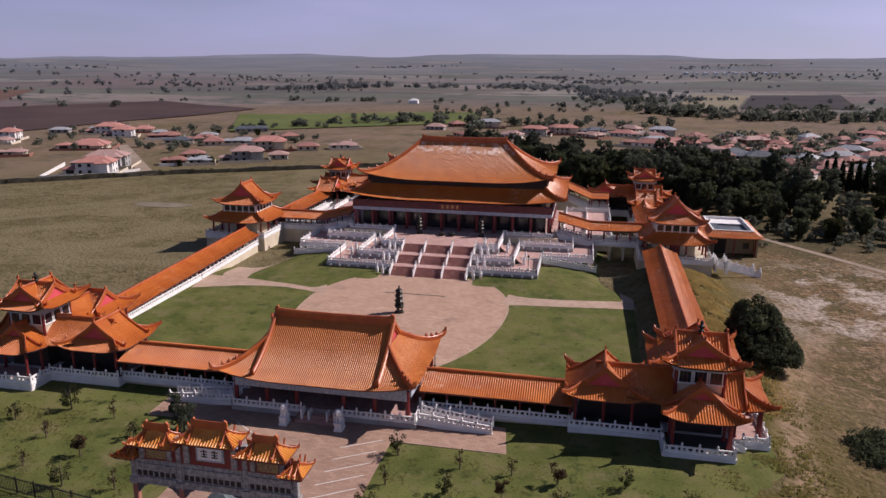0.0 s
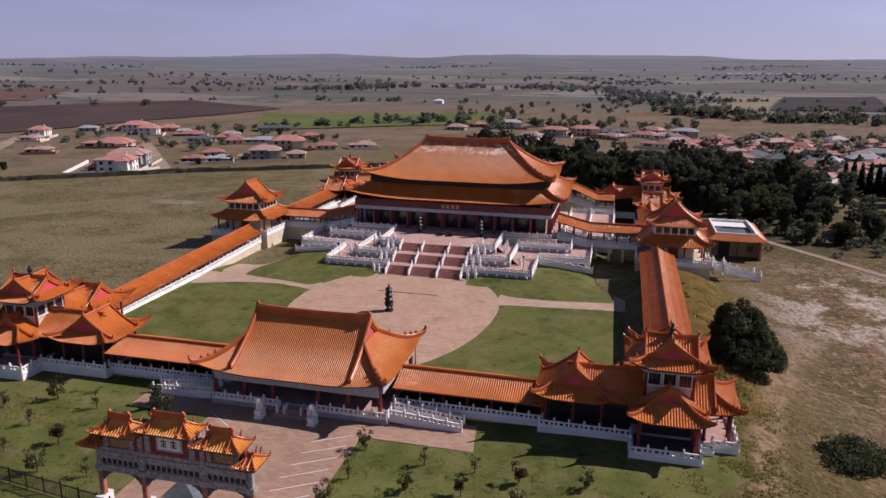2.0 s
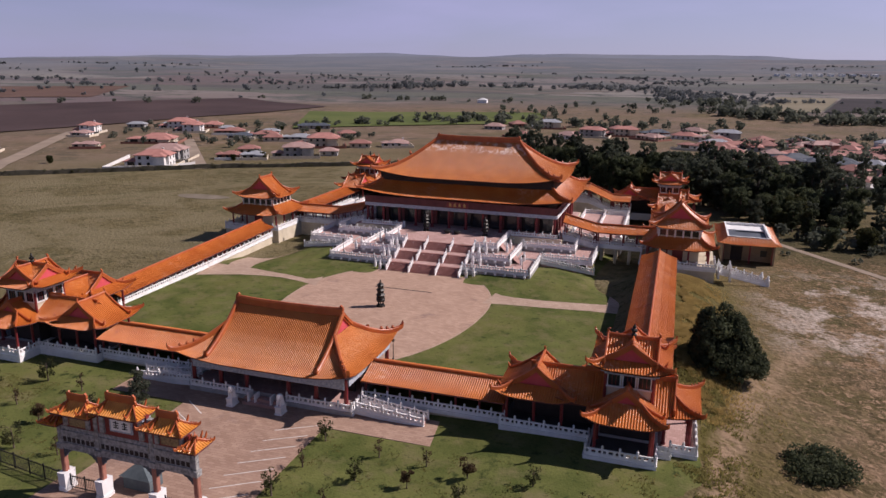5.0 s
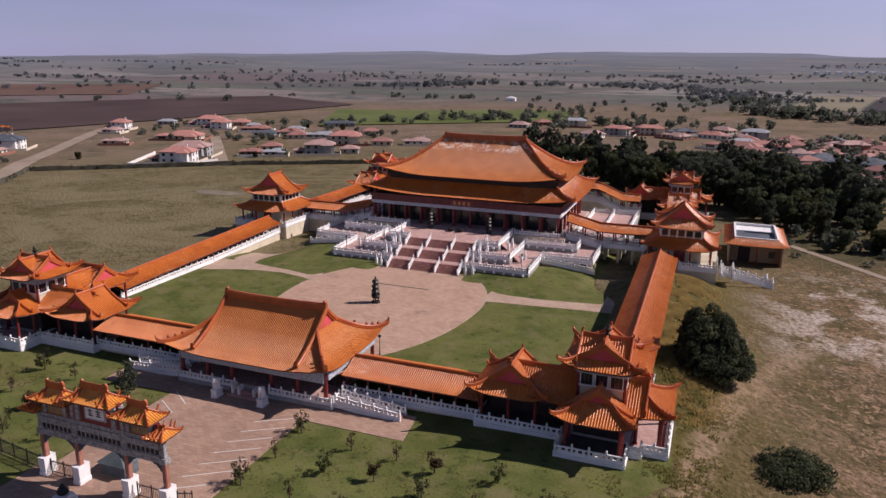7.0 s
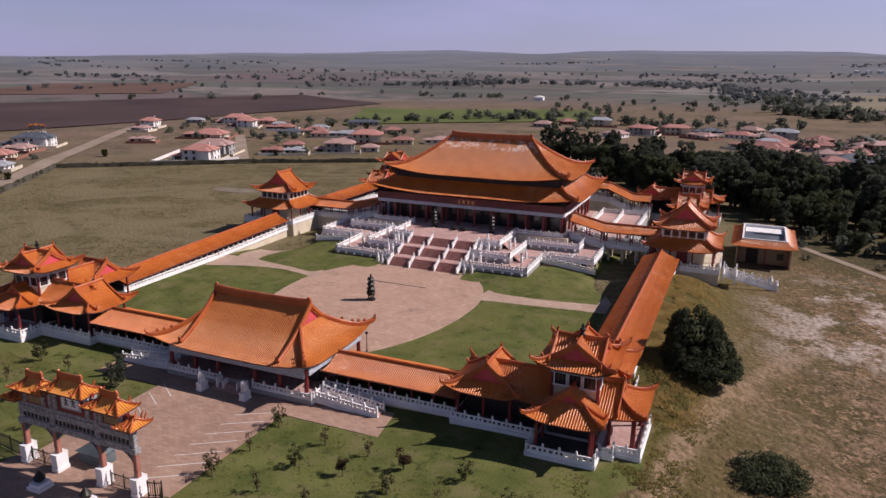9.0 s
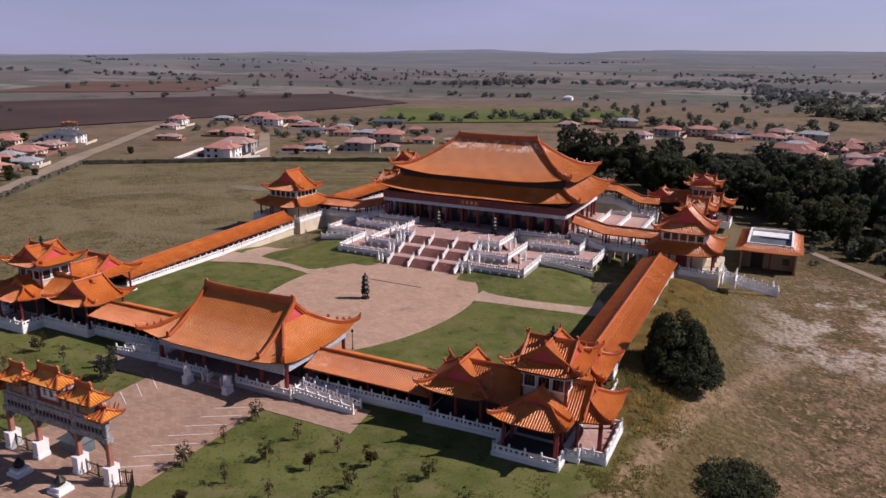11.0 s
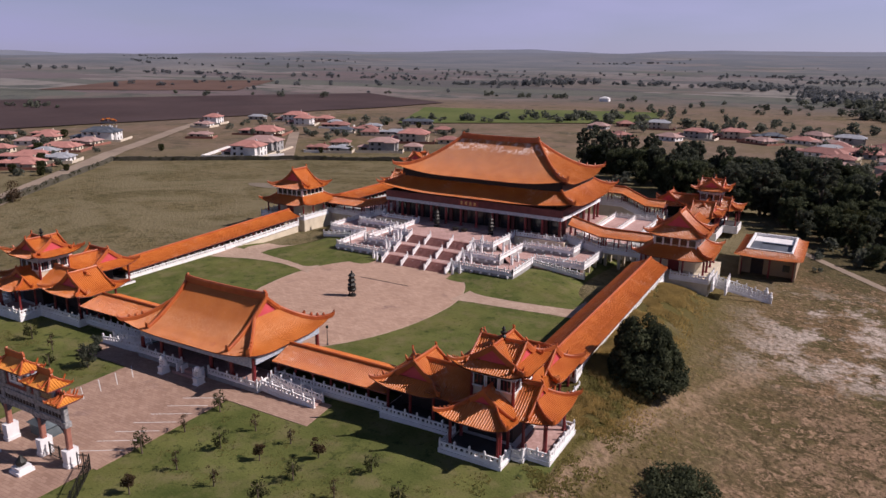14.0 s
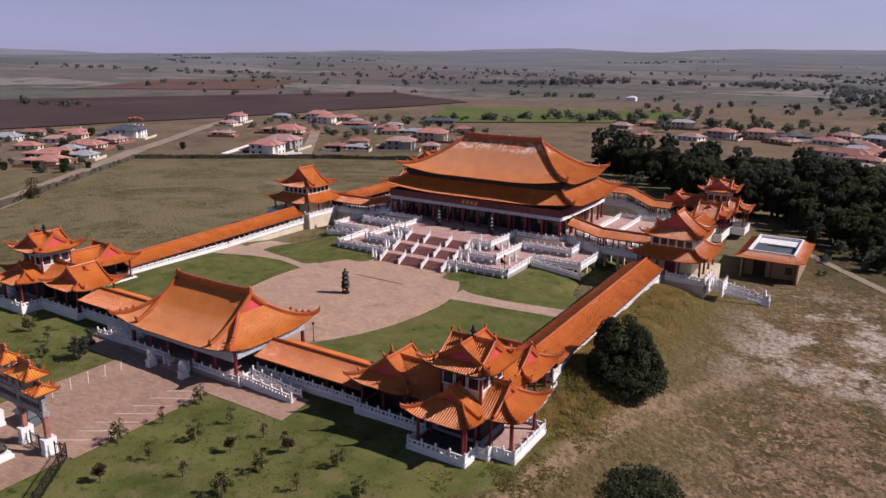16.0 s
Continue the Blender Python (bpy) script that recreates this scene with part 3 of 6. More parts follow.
def panel_data(length, rise):
    key = (round(length, 2), round(rise, 2))
    if key not in PANELS:
        m = Mesh()
        xs = (0.1, 0.3 * length - 0.16, 0.3 * length + 0.16, 0.7 * length - 0.16, 0.7 * length + 0.16, length - 0.1)
        zs = (0.0, 0.44, 0.80, 0.98)
        cells = {(c, r) for c in range(5) for r in range(3) if r != 1 or c in (1, 3)}
        index = {}

        def corner(c, r, y):
            if (c, r, y) not in index:
                index[c, r, y] = len(m.v)
                m.v.append((xs[c], y, zs[r] + rise * xs[c] / length))
            return index[c, r, y]

        for c, r in cells:
            ring = ((c, r), (c + 1, r), (c + 1, r + 1), (c, r + 1))
            m.f.append(tuple(corner(*k, -0.09) for k in ring))
            m.f.append(tuple(corner(*k, 0.09) for k in ring[::-1]))
            for (k0, k1), near in zip(((ring[0], ring[1]), (ring[1], ring[2]), (ring[2], ring[3]), (ring[3], ring[0])), ((c, r - 1), (c + 1, r), (c, r + 1), (c - 1, r))):
                if near not in cells:
                    m.f.append((corner(*k0, -0.09), corner(*k1, -0.09), corner(*k1, 0.09), corner(*k0, 0.09)))
        PANELS[key] = m.data("panel", WHITE)
    return PANELS[key]


RAIL_LABEL = "white carved stone balustrade with knobbed posts on a plinth"


def balustrade(p0, p1, plinth=0.3, step=1.75, label=RAIL_LABEL, mat=None):
    """A run of posts and panels from p0 to p1 (the foot of the posts), on a plinth that goes down by that much."""
    a, b = Vector(p0), Vector(p1)
    flat = Vector((b.x - a.x, b.y - a.y, 0))
    length, rise = flat.length, b.z - a.z
    ob = thing("balustrade", label, "balustrade", pose(a.x, a.y, a.z, 0, 0, math.degrees(math.atan2(flat.y, flat.x))), "stone balustrades")
    n = max(1, round(length / step))
    d, r = length / n, rise / n
    if plinth > 0:
        m = Mesh()
        lo = [(-0.15, -0.2, -plinth), (length + 0.15, -0.2, rise - plinth), (length + 0.15, 0.2, rise - plinth), (-0.15, 0.2, -plinth)]
        m.quads([lo, [(x, y, z + plinth) for x, y, z in lo]], True).poly([(x, y, z + plinth) for x, y, z in lo]).poly(lo[::-1])
        m.box(-0.18, -0.25, -0.1, length + 0.18, 0.25, 0.02) if abs(rise) < 0.01 else None
        part("plinth", m, mat or WHITE, ob)
    for i in range(n + 1):
        part("post", POST, WHITE, ob, "", pose(d * i, 0, r * i))
    for i in range(n):
        part("panel", panel_data(d, r), WHITE, ob, "", pose(d * i, 0, r * i))
    return ob


def rail_loop(pts, plinth=0.3, mat=None):
    for p, q in zip(pts, pts[1:]):
        balustrade(p, q, plinth, mat=mat)


COLUMNS = {}


def column(parent, x, y, z0, z1, r=0.22, at=None, mat=None):
    mat = mat or REDWOOD
    key = (round(z1 - z0, 2), r, mat.name)
    if key not in COLUMNS:
        h = z1 - z0
        COLUMNS[key] = Mesh().lathe([(r * 1.5, 0), (r * 1.55, 0.15), (r * 1.05, 0.3), (r, 0.32), (r * 0.94, h)], 0, 0, 10).data("column", mat)
    return part("column", COLUMNS[key], mat, parent, "", pose(x, y, z0))


# ---- ground ----
def smooth(v, lo, hi):
    t = min(1, max(0, (v - lo) / (hi - lo)))
    return t * t * (3 - 2 * t)


def ground_z(x, y):
    r = math.hypot(x, y)
    side = max(smooth(abs(x), 52, 75), smooth(y, 35, 70))
    z = -0.95 - 1.0 * side - 1.6 * smooth(r, 110, 260) - 2.0 * smooth(r, 260, 500)
    if r < 200 and x > 15:
        z += 0.55 * smooth(x, 20, 40) * (1 - smooth(y, -30, 0)) * (1 - smooth(x, 60, 80))
        z += 3.3 * (1 - smooth(x, 52.0, 63.5)) * smooth(y, -24, -8) * (1 - smooth(y, 30, 44)) * smooth(x, 40, 44)
    if r > 900:
        k = smooth(r, 900, 4300)
        z += (70 - 10 * smooth(-x, 700, 2300) - 40 * smooth(-x, 2000, 3500)) * k ** 1.3
        ridge = noise.fractal(Vector((x / 1500, y / 1500, 3.1)), 1.0, 2.0, 4)
        z += 17 * (ridge - 0.1) * smooth(r, 1300, 3600)
    elif r > 150:
        z += 0.8 * noise.noise(Vector((x / 90, y / 90, 0))) * smooth(r, 150, 300)
    return z


def build_ground():
    n = 221
    us = np.linspace(-1, 1, n)
    cs = 130 * us + 4450 * np.sign(us) * np.abs(us) ** 4
    m = Mesh()
    m.v = [(float(x), float(y), ground_z(x, y)) for y in cs for x in cs]
    m.f = [(j * n + i, j * n + i + 1, (j + 1) * n + i + 1, (j + 1) * n + i) for j in range(n - 1) for i in range(n - 1)]
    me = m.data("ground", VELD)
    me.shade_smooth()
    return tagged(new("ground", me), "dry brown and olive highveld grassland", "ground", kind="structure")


build_ground()


def sheet(name, outline, mat, lift, label, category, step=None, z=None):
    """A flat patch that follows the ground, or lies at z."""
    if z is not None:
        return solo(name, Mesh().prism(outline, z - 0.25, z), mat, label, category, kind="structure")
    xs, ys = [p[0] for p in outline], [p[1] for p in outline]
    step = step or max((max(xs) - min(xs)) / 24, (max(ys) - min(ys)) / 24)
    (x0, y0), (x1, y1), (x2, y2), (x3, y3) = outline
    k = max(2, int(max(math.hypot(x1 - x0, y1 - y0), math.hypot(x2 - x1, y2 - y1)) / step))
    rings = []
    for j in range(k + 1):
        t = j / k
        row = []
        for i in range(k + 1):
            s = i / k
            x = (x0 + (x1 - x0) * s) * (1 - t) + (x3 + (x2 - x3) * s) * t
            y = (y0 + (y1 - y0) * s) * (1 - t) + (y3 + (y2 - y3) * s) * t
            row.append((x, y, ground_z(x, y) + lift))
        rings.append(row)
    return solo(name, Mesh().quads(rings), mat, label, category, kind="structure")


# courtyard: a raised lawn with paving laid on it
def court_z(x, y):
    """The court lies level, rises to the terrace and falls to its two far corners."""
    a = abs(x)
    z = 0.55 * smooth(y, 17.5, 24.5) * smooth(a, 9.5, 12) * (1 - smooth(a, 26, 31))
    return z - 2.3 * smooth(a, 31, 40) * smooth(y, 14, 35)


def drape(name, rows, mat, lift, label, category):
    """A patch that lies on the court; rows: lines of (x, y), all of one length."""
    return solo(name, Mesh().quads([[(x, y, court_z(x, y) + lift) for x, y in row] for row in rows]), mat, label, category, kind="structure")


drape("lawn", [[(-45 + 91 * i / 70, -34.5 + 96 * j / 60) for i in range(71)] for j in range(61)], LAWN, 0, "mown green courtyard lawn with darker tufts", "lawn")
rows = []
for j in range(113):
    y = -90 + 0.5 * j
    edge = 51.5 + 2.2 * noise.noise(Vector((y * 0.16, 2.3, 0))) + 1.3 * noise.noise(Vector((y * 0.7, 5.1, 0))) + 4.0 * smooth(y, -46, -38)
    rows.append([(x, y, ground_z(x, y) + (0.03 if i < 60 else -0.02)) for i, x in enumerate([-62 + (edge + 62) * k / 60 for k in range(61)])])
solo("lawn", Mesh().quads(rows), LAWN, "green front lawn with thin patches", "lawn", kind="structure")


def plaza_half(y):
    return 18.8 * math.sqrt(max(0, 1 - ((y - 4) / (32 if y < 4 else 22.6)) ** 2))


ys = [-26 + 48.5 * i / 40 for i in range(41)]
outline = [(plaza_half(y), y) for y in ys] + [(-plaza_half(y), y) for y in ys[::-1]]
sheet("plaza", outline, PAVE, 0, "pinkish brown brick-paved round plaza", "paving", z=0.03)
for s in (-1, 1):
    rim = Mesh()
    for y0, y1 in zip(ys, ys[1:]):
        a, b = plaza_half(y0), plaza_half(y1)
        rim.prism([(s * a, y0), (s * (a + 0.28), y0), (s * (b + 0.28), y1), (s * b, y1)], -0.1, 0.06)
    solo("kerb", rim, PAVE2, "pale stone edging round the plaza", "kerb", kind="structure")
def walkway(centre, lift, label="light paved garden path"):
    """A path along points (x, y, half width)."""
    rows = []
    for (x0, y0, h0), (x1, y1, h1) in zip(centre, centre[1:]):
        for k in range(6):
            t = k / 6
            rows.append((x0 + (x1 - x0) * t, y0 + (y1 - y0) * t, h0 + (h1 - h0) * t))
    rows.append(centre[-1])
    out = []
    for i, (x, y, h) in enumerate(rows):
        a, b = rows[max(0, i - 1)], rows[min(len(rows) - 1, i + 1)]
        d = Vector((b[0] - a[0], b[1] - a[1])).normalized()
        out.append([(x - d.y * h * q, y + d.x * h * q) for q in (-1, -0.5, 0, 0.5, 1)])
    drape("path", out, PAVE2, lift, label, "path")


walkway([(17.6, 11.2, 3.4), (19.2, 11.0, 2.7), (22, 11.0, 2.2), (28, 11.3, 2.0), (36, 12.3, 2.0), (42, 13.0, 2.4)], 0.040)
walkway([(-17.6, 9.8, 3.2), (-19.2, 9.4, 1.7), (-21, 9.4, 1.0), (-26, 10.6, 1.1), (-31, 10.8, 1.6), (-36, 10.8, 2.6), (-44.5, 9.5, 4.5)], 0.052)
walkway([(-37.5, 9.0, 2.0), (-39.5, 16, 3.0), (-39.8, 24, 3.4), (-38.5, 34, 4.0)], 0.064)
walkway([(41.2, 10.8, 1.4), (41.5, 14, 2.2), (41.8, 22, 2.6), (40.5, 36, 4.0)], 0.076, "paved walk along the corridor")
solo("drain", Mesh().box(-5.7, 10.45, 0.02, 6.2, 10.80, 0.042), DARK, "narrow dark drain across the plaza", "drain", kind="structure")
# forecourt
FZ = -0.88
sheet("forecourt", [(-10.6, -62), (10.2, -62), (10.2, -42.2), (-10.6, -42.2)], FORE, 0, "brick-paved forecourt with parking bays", "paving", z=FZ + 0.03)
sheet("forecourt", [(-22.5, -42.2), (24.2, -42.2), (23.4, -36), (-22.5, -36)], FORE, 0, "brick-paved strip before the gate hall", "paving", z=FZ + 0.035)
sheet("forecourt", [(-12, -95), (9.6, -95), (9.6, -62), (-12, -62)], FORE, 0, "brick paving outside the portal", "paving", z=FZ + 0.025)
LINE = material("road_paint", (0.6, 0.58, 0.55), (0.75, 0.74, 0.72), 0.8, 1.0, 9.0, 0.1)
for i in range(7):
    bays = [(4.7, -44.9 - 2.64 * i, 9.2, -42.1 - 2.6 * i)] + ([(-10.2, -41.7 - 2.75 * i, -6.5, -44.2 - 2.6 * i)] if i < 5 else [])
    for x0, y0, x1, y1 in bays:
        d = Vector((x1 - x0, y1 - y0))
        solo("bay_line", Mesh().box(0, -0.05, 0, d.length, 0.05, 0.045), LINE, "painted white parking bay line", "road marking", "parking bay lines", at=pose(x0, y0, FZ, 0, 0, math.degrees(math.atan2(d.y, d.x))))

# ---- gate hall ----
def gate_hall():
    t = thing("gate_hall", "gate hall with orange tiled hip-and-gable roof and red columns", "building", pose(-0.4, -31, 0))
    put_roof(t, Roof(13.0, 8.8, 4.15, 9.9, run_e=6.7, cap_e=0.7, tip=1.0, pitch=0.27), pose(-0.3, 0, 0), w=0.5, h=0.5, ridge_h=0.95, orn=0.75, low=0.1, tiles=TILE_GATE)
    part("podium", Mesh().box(-12.3, -7.3, -1.4, 12.3, 7.6, 0.25), SHADESTONE, t, "stone podium, greyed for the shade it stands in")
    part("floor", Mesh().box(-11.9, -7.2, 0.25, 11.9, 7.2, 0.29), PINK, t)
    for x in (-11.6, -7.3, -3.2, 3.2, 7.3, 11.6):
        for y in (-6.9, 6.9):
            column(t, x, y, 0.29, 3.9, 0.3)
    part("beam", Mesh().box(-11.55, -7.3, 2.55, 11.55, -6.8, 4.05, 0.05), BEAM, t, "blue and white painted beam")
    part("beam", Mesh().box(-11.55, 6.7, 3.0, 11.55, 7.2, 4.05, 0.05), BEAM, t)
    part("beam", Mesh().box(11.6, -6.9, 3.0, 12.1, 6.9, 4.05, 0.05), BEAM, t)
    part("beam", Mesh().box(-12.1, -6.9, 2.9, -11.6, 6.9, 4.05, 0.05), BEAM, t)
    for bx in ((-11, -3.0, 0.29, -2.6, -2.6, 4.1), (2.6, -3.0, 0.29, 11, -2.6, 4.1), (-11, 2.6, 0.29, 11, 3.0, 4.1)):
        part("wall", Mesh().box(*bx), DARK, t, "hall wall, near-black for the shade under the eaves")
    for x in (-8.8, -5, 5, 8.8):
        part("window", Mesh().box(x - 1, -3.06, 1.2, x + 1, -3.0, 3.0), GLASS, t)
    part("step", Mesh().box(-2.6, -9.2, -0.9, 2.6, -7.6, -0.45).box(-2.6, -8.6, -0.45, 2.6, -7.6, -0.05), PINK, t)


gate_hall()
for s in (-1, 1):
    # front plinths greyed to paint in their shade; the side ones stay white
    balustrade((s * 12.2, -38.5, -0.28), (s * 2.8, -38.5, -0.28), 0.65, mat=SHADESTONE)
    balustrade((s * 12.2, -38.5, -0.28), (s * 12.2, -36.2, -0.28), 0.65)
    balustrade((s * 12.6, -37.9, 0.0), (s * 21.8, -37.9, -0.75), 0.6)
    balustrade((s * 12.6, -36.0, 0.2), (s * 21.8, -36.0, -0.75), 0.5)
    solo("ramp", Mesh().prism([(s * 12.4, -37.8), (s * 21.8, -37.8), (s * 21.8, -36.1), (s * 12.4, -36.1)], -1.2, -0.6), PINK, "low paved ramp beside the gate hall", "ramp")


# ---- corridors ----
def corridor(p0, p1, half, ridge0, ridge1, drop, floor0, floor1, base, wall=None, rails=(1, -1), rail_plinth=0.9, piers=0.0, label="covered walkway with orange tiled roof and red columns"):
    """Runs from p0 to p1 in plan; floor and ridge heights at both ends; base: how far its plinth goes down."""
    a, b = Vector((*p0, 0)), Vector((*p1, 0))
    d = b - a
    n = d.length
    ang = math.degrees(math.atan2(d.y, d.x))
    t = thing("covered_walkway", label, "corridor", pose(a.x, a.y, 0, 0, 0, ang), "covered walkways")
    r = part("roof", gable_strip(n, half, ridge0, ridge1, drop), TILE, t, "orange glazed tile roof")
    part("soffit", strip_under(n, half, ridge0, ridge1, drop), SOFFIT, r)
    part("main_ridge", Mesh().sweep([(n * i / 8, 0, ridge0 + (ridge1 - ridge0) * i / 8) for i in range(9)], 0.32, 0.34), RIDGE, r)
    in_half = half - 0.75
    m = Mesh()
    lo = [(0, -in_half, floor0 - base), (n, -in_half, floor1 - base), (n, in_half, floor1 - base), (0, in_half, floor0 - base)]
    hi = [(0, -in_half, floor0), (n, -in_half, floor1), (n, in_half, floor1), (0, in_half, floor0)]
    m.quads([lo, hi], True).poly(hi).poly(lo[::-1])
    part("plinth", m, CREAM, t, "cream plastered plinth")
    for x in ([n * (i + 0.5) / 4 for i in range(4)] if piers else []):
        for y in (-in_half + 0.3, in_half - 0.3):
            part("pier", Mesh().box(x - 0.3, y - 0.3, floor1 - base - piers, x + 0.3, y + 0.3, floor1 - base, 0.04), CREAM, t)
    k = max(2, round(n / 3.4))
    for i in range(k + 1):
        x = 0.3 + (n - 0.6) * i / k
        f, c = floor0 + (floor1 - floor0) * x / n, ridge0 + (ridge1 - ridge0) * x / n - drop - 0.1
        for y in (-in_half + 0.35, in_half - 0.35):
            column(t, x, y, f, f + max(0.8, round(c - f, 1)), 0.16)
    # unseen wall, added near-black to give the walkway its shaded inside
    if wall is not None:
        w = Mesh()
        lo = [(0, wall - 0.12, floor0), (n, wall - 0.12, floor1), (n, wall + 0.12, floor1), (0, wall + 0.12, floor0)]
        hi = [(x, y, (ridge0 if x == 0 else ridge1) - drop * 0.9) for x, y, z in lo]
        w.quads([lo, hi], True).poly(hi)
        part("wall", w, DARK, t, "added near-black wall for the shade inside the walkway")
    for s in rails:
        nx, ny = -d.y / n * s * (in_half + 0.05), d.x / n * s * (in_half + 0.05)
        balustrade((a.x + nx, a.y + ny, floor0 + 0.05), (b.x + nx, b.y + ny, floor1 + 0.05), rail_plinth)
    return t


for s in (-1, 1):
    corridor((s * 12.0, -31.3), (s * 31.5, -31.3), 3.9, 4.0, 4.0, 1.35, -0.05, -0.05, 1.6, wall=s * 1.5, rails=(-s,), rail_plinth=0.5)
corridor((47.6, -16), (47.6, 36.5), 3.6, 5.4, 6.1, 1.5, 1.6, 2.2, 4.5, wall=1.2, rails=(-1,), rail_plinth=1.0)
corridor((-47.6, -16), (-47.6, 10.6), 3.6, 3.3, 4.1, 1.5, 0.1, 0.3, 3.2, wall=1.2, rails=(-1,), rail_plinth=0.45)
corridor((-47.6, 10.6), (-47.6, 36.5), 3.6, 4.1, 4.9, 1.5, 0.3, 1.1, 4.2, wall=1.2, rails=(-1,), rail_plinth=0.25)


# ---- corner towers ----
def corner_tower(at, label):
    """Its outer corner lies towards +x, -y: two wings run out to the corner, two pavilions towards the walkways."""
    t = thing("corner_tower", label, "tower", at, "corner towers")
    wing = Roof(8.4, 4.5, 4.3, 7.1, run_e=5.0, cap_e=0.62, tip=0.7)
    put_roof(t, wing, pose(0, 0, 0), w=0.25, h=0.38, ridge_h=0.5, orn=0.5, ends=(1,))
    put_roof(t, wing, pose(0, 0, 0.02, 0, 0, -90), w=0.25, h=0.38, ridge_h=0.5, orn=0.5, ends=(1,))
    pav = Roof(5.0, 4.9, 4.2, 7.4, run_e=5.2, cap_e=0.42, tip=0.7)
    put_roof(t, pav, pose(-11.0, 0, 0.05, 0, 0, 90), w=0.25, h=0.38, ridge_h=0.45, orn=0.5)
    put_roof(t, pav, pose(0, 11.0, 0.05), w=0.25, h=0.38, ridge_h=0.45, orn=0.5)
    for turn, z in ((180, 0.03), (90, 0.05)):
        link = part("link_roof", gable_strip(9.6, 4.4, 7.0, 7.0, 2.62), TILE, t, "orange tiled roof between tower and pavilion", pose(0, 0, z, 0, 0, turn) @ pose(2.6, 0, 0))
        part("soffit", strip_under(9.6, 4.4, 7.0, 7.0, 2.62), SOFFIT, link)
        part("main_ridge", Mesh().sweep([(1.2 * i, 0, 6.95) for i in range(9)], 0.28, 0.4), RIDGE, link)
    up = Roof(4.7, 4.7, 9.3, 12.0, run_e=4.7, cap_e=0.36, tip=0.8)
    put_roof(t, up, pose(0, 0, 0), w=0.25, h=0.38, ridge_h=0.4, orn=0.5, low=0.2)
    put_roof(t, up, pose(0, 0, 0.03, 0, 0, 90), w=0.23, h=0.34, ridge_h=0.4, orn=0.5, low=0.2)
    part("finial", Mesh().lathe([(0.3, 12.0), (0.35, 12.4), (0.15, 12.6), (0.4, 12.85), (0.4, 13.0), (0.12, 13.15), (0.25, 13.35), (0.05, 13.7)], 0, 0, 8), BRONZE, t, "dark bronze finial")
    part("upper_wall", Mesh().box(-2.7, -2.7, 4.2, 2.7, 2.7, 9.0), CREAM, t, "cream upper storey wall")
    for k in range(4):
        r = pose(0, 0, 0, 0, 0, 90 * k)
        part("beam", Mesh().box(-3.3, -3.35, 8.6, 3.3, -2.9, 9.25, 0.04).box(-2.85, -2.95, 8.2, 2.85, -2.72, 8.6), BEAM, t, "", r)
        part("sill", Mesh().box(-2.85, -2.9, 6.55, 2.85, -2.7, 6.75), WHITE, t, "", r)
        for x in (-1.75, 0, 1.75):
            w = part("window", Mesh().box(x - 0.68, -2.78, 6.75, x + 0.68, -2.7, 8.2), GLASS, t, "dark lattice window", r)
            fr = [[(x + sx * q, y, 7.475 + sz * (q + 0.045)) for sx, sz in ((-1, -1), (1, -1), (1, 1), (-1, 1))] for q, y in ((0.68, -2.79), (0.68, -2.86), (0.79, -2.86), (0.79, -2.72))]
            part("window_frame", Mesh().quads(fr, True), WHITE, w)
            for q in (-0.23, 0.23):
                part("mullion", Mesh().box(x + q - 0.03, -2.83, 6.78, x + q + 0.03, -2.775, 8.18), REDWOOD, w)
        column(t, 2.75 * (1 if k in (0, 1) else -1), 2.75 * (1 if k in (1, 2) else -1), 4.2, 9.0, 0.2)
    fl = 0.35
    for bx in ((-4.0, -8.0, -1.6, 3.7, 8, fl), (-15.2, -4.4, -1.6, -3.9, 4.4, fl - 0.02), (3.6, -3.9, -1.6, 8.0, 3.9, fl - 0.01), (-4.3, 7.9, -1.6, 4.4, 15.2, fl - 0.02)):
        part("podium", Mesh().box(*bx), WHITE, t, "pale stone podium")
    # roofed floors have shade put into their colour; the sunlit wing stays pink
    for bx in ((-15.0, -4.1, fl, -4.0, 4.1, fl + 0.02), (-4.0, 4.0, fl, 4.1, 15.0, fl + 0.02)):
        part("floor", Mesh().box(*bx), SHADEDFLOOR, t, "floor darkened for the shade under the roof")
    part("floor", Mesh().box(3.8, -3.7, fl, 7.8, 3.7, fl + 0.03), PINK, t)
    part("floor", Mesh().box(-3.7, -7.8, fl, 3.5, -3.7, fl + 0.03), SHADEDFLOOR, t, "floor darkened for the shade under the roof")
    for x, y in ((-3.2, -7.2), (3.0, -7.2), (-3.2, -4.4), (3.0, -4.4), (7.2, -3.1), (7.2, 3.1), (4.4, -3.1), (4.4, 3.1), (3.2, -7.0), (7.0, -2.9), (-14.4, -3.6), (-14.4, 3.6), (-11, -3.6), (-7.6, -3.6),
                 (3.6, 14.4), (-3.6, 14.4), (3.6, 11), (3.6, 7.6)):
        column(t, x, y, fl, 4.1, 0.2)
    for bx in ((-3.0, -3.0, fl, 3.0, 3.0, 4.2), (-14, -1.0, fl, -3, -0.7, 4.1), (0.7, 3, fl, 1.0, 14, 4.1)):
        part("wall", Mesh().box(*bx), DARK, t, "near-black ground storey wall")
    return t


TOWER_LABEL = "two-storey corner tower with orange cross-gabled roofs and cream walls"
TX, TY = 46.2, -31.4
corner_tower(pose(TX, TY, 0), TOWER_LABEL)
corner_tower(pose(-TX, TY, 0, 0, 0, -90), TOWER_LABEL)
corner_tower(pose(48.2, 101, 1.0, 0, 0, 90), TOWER_LABEL)
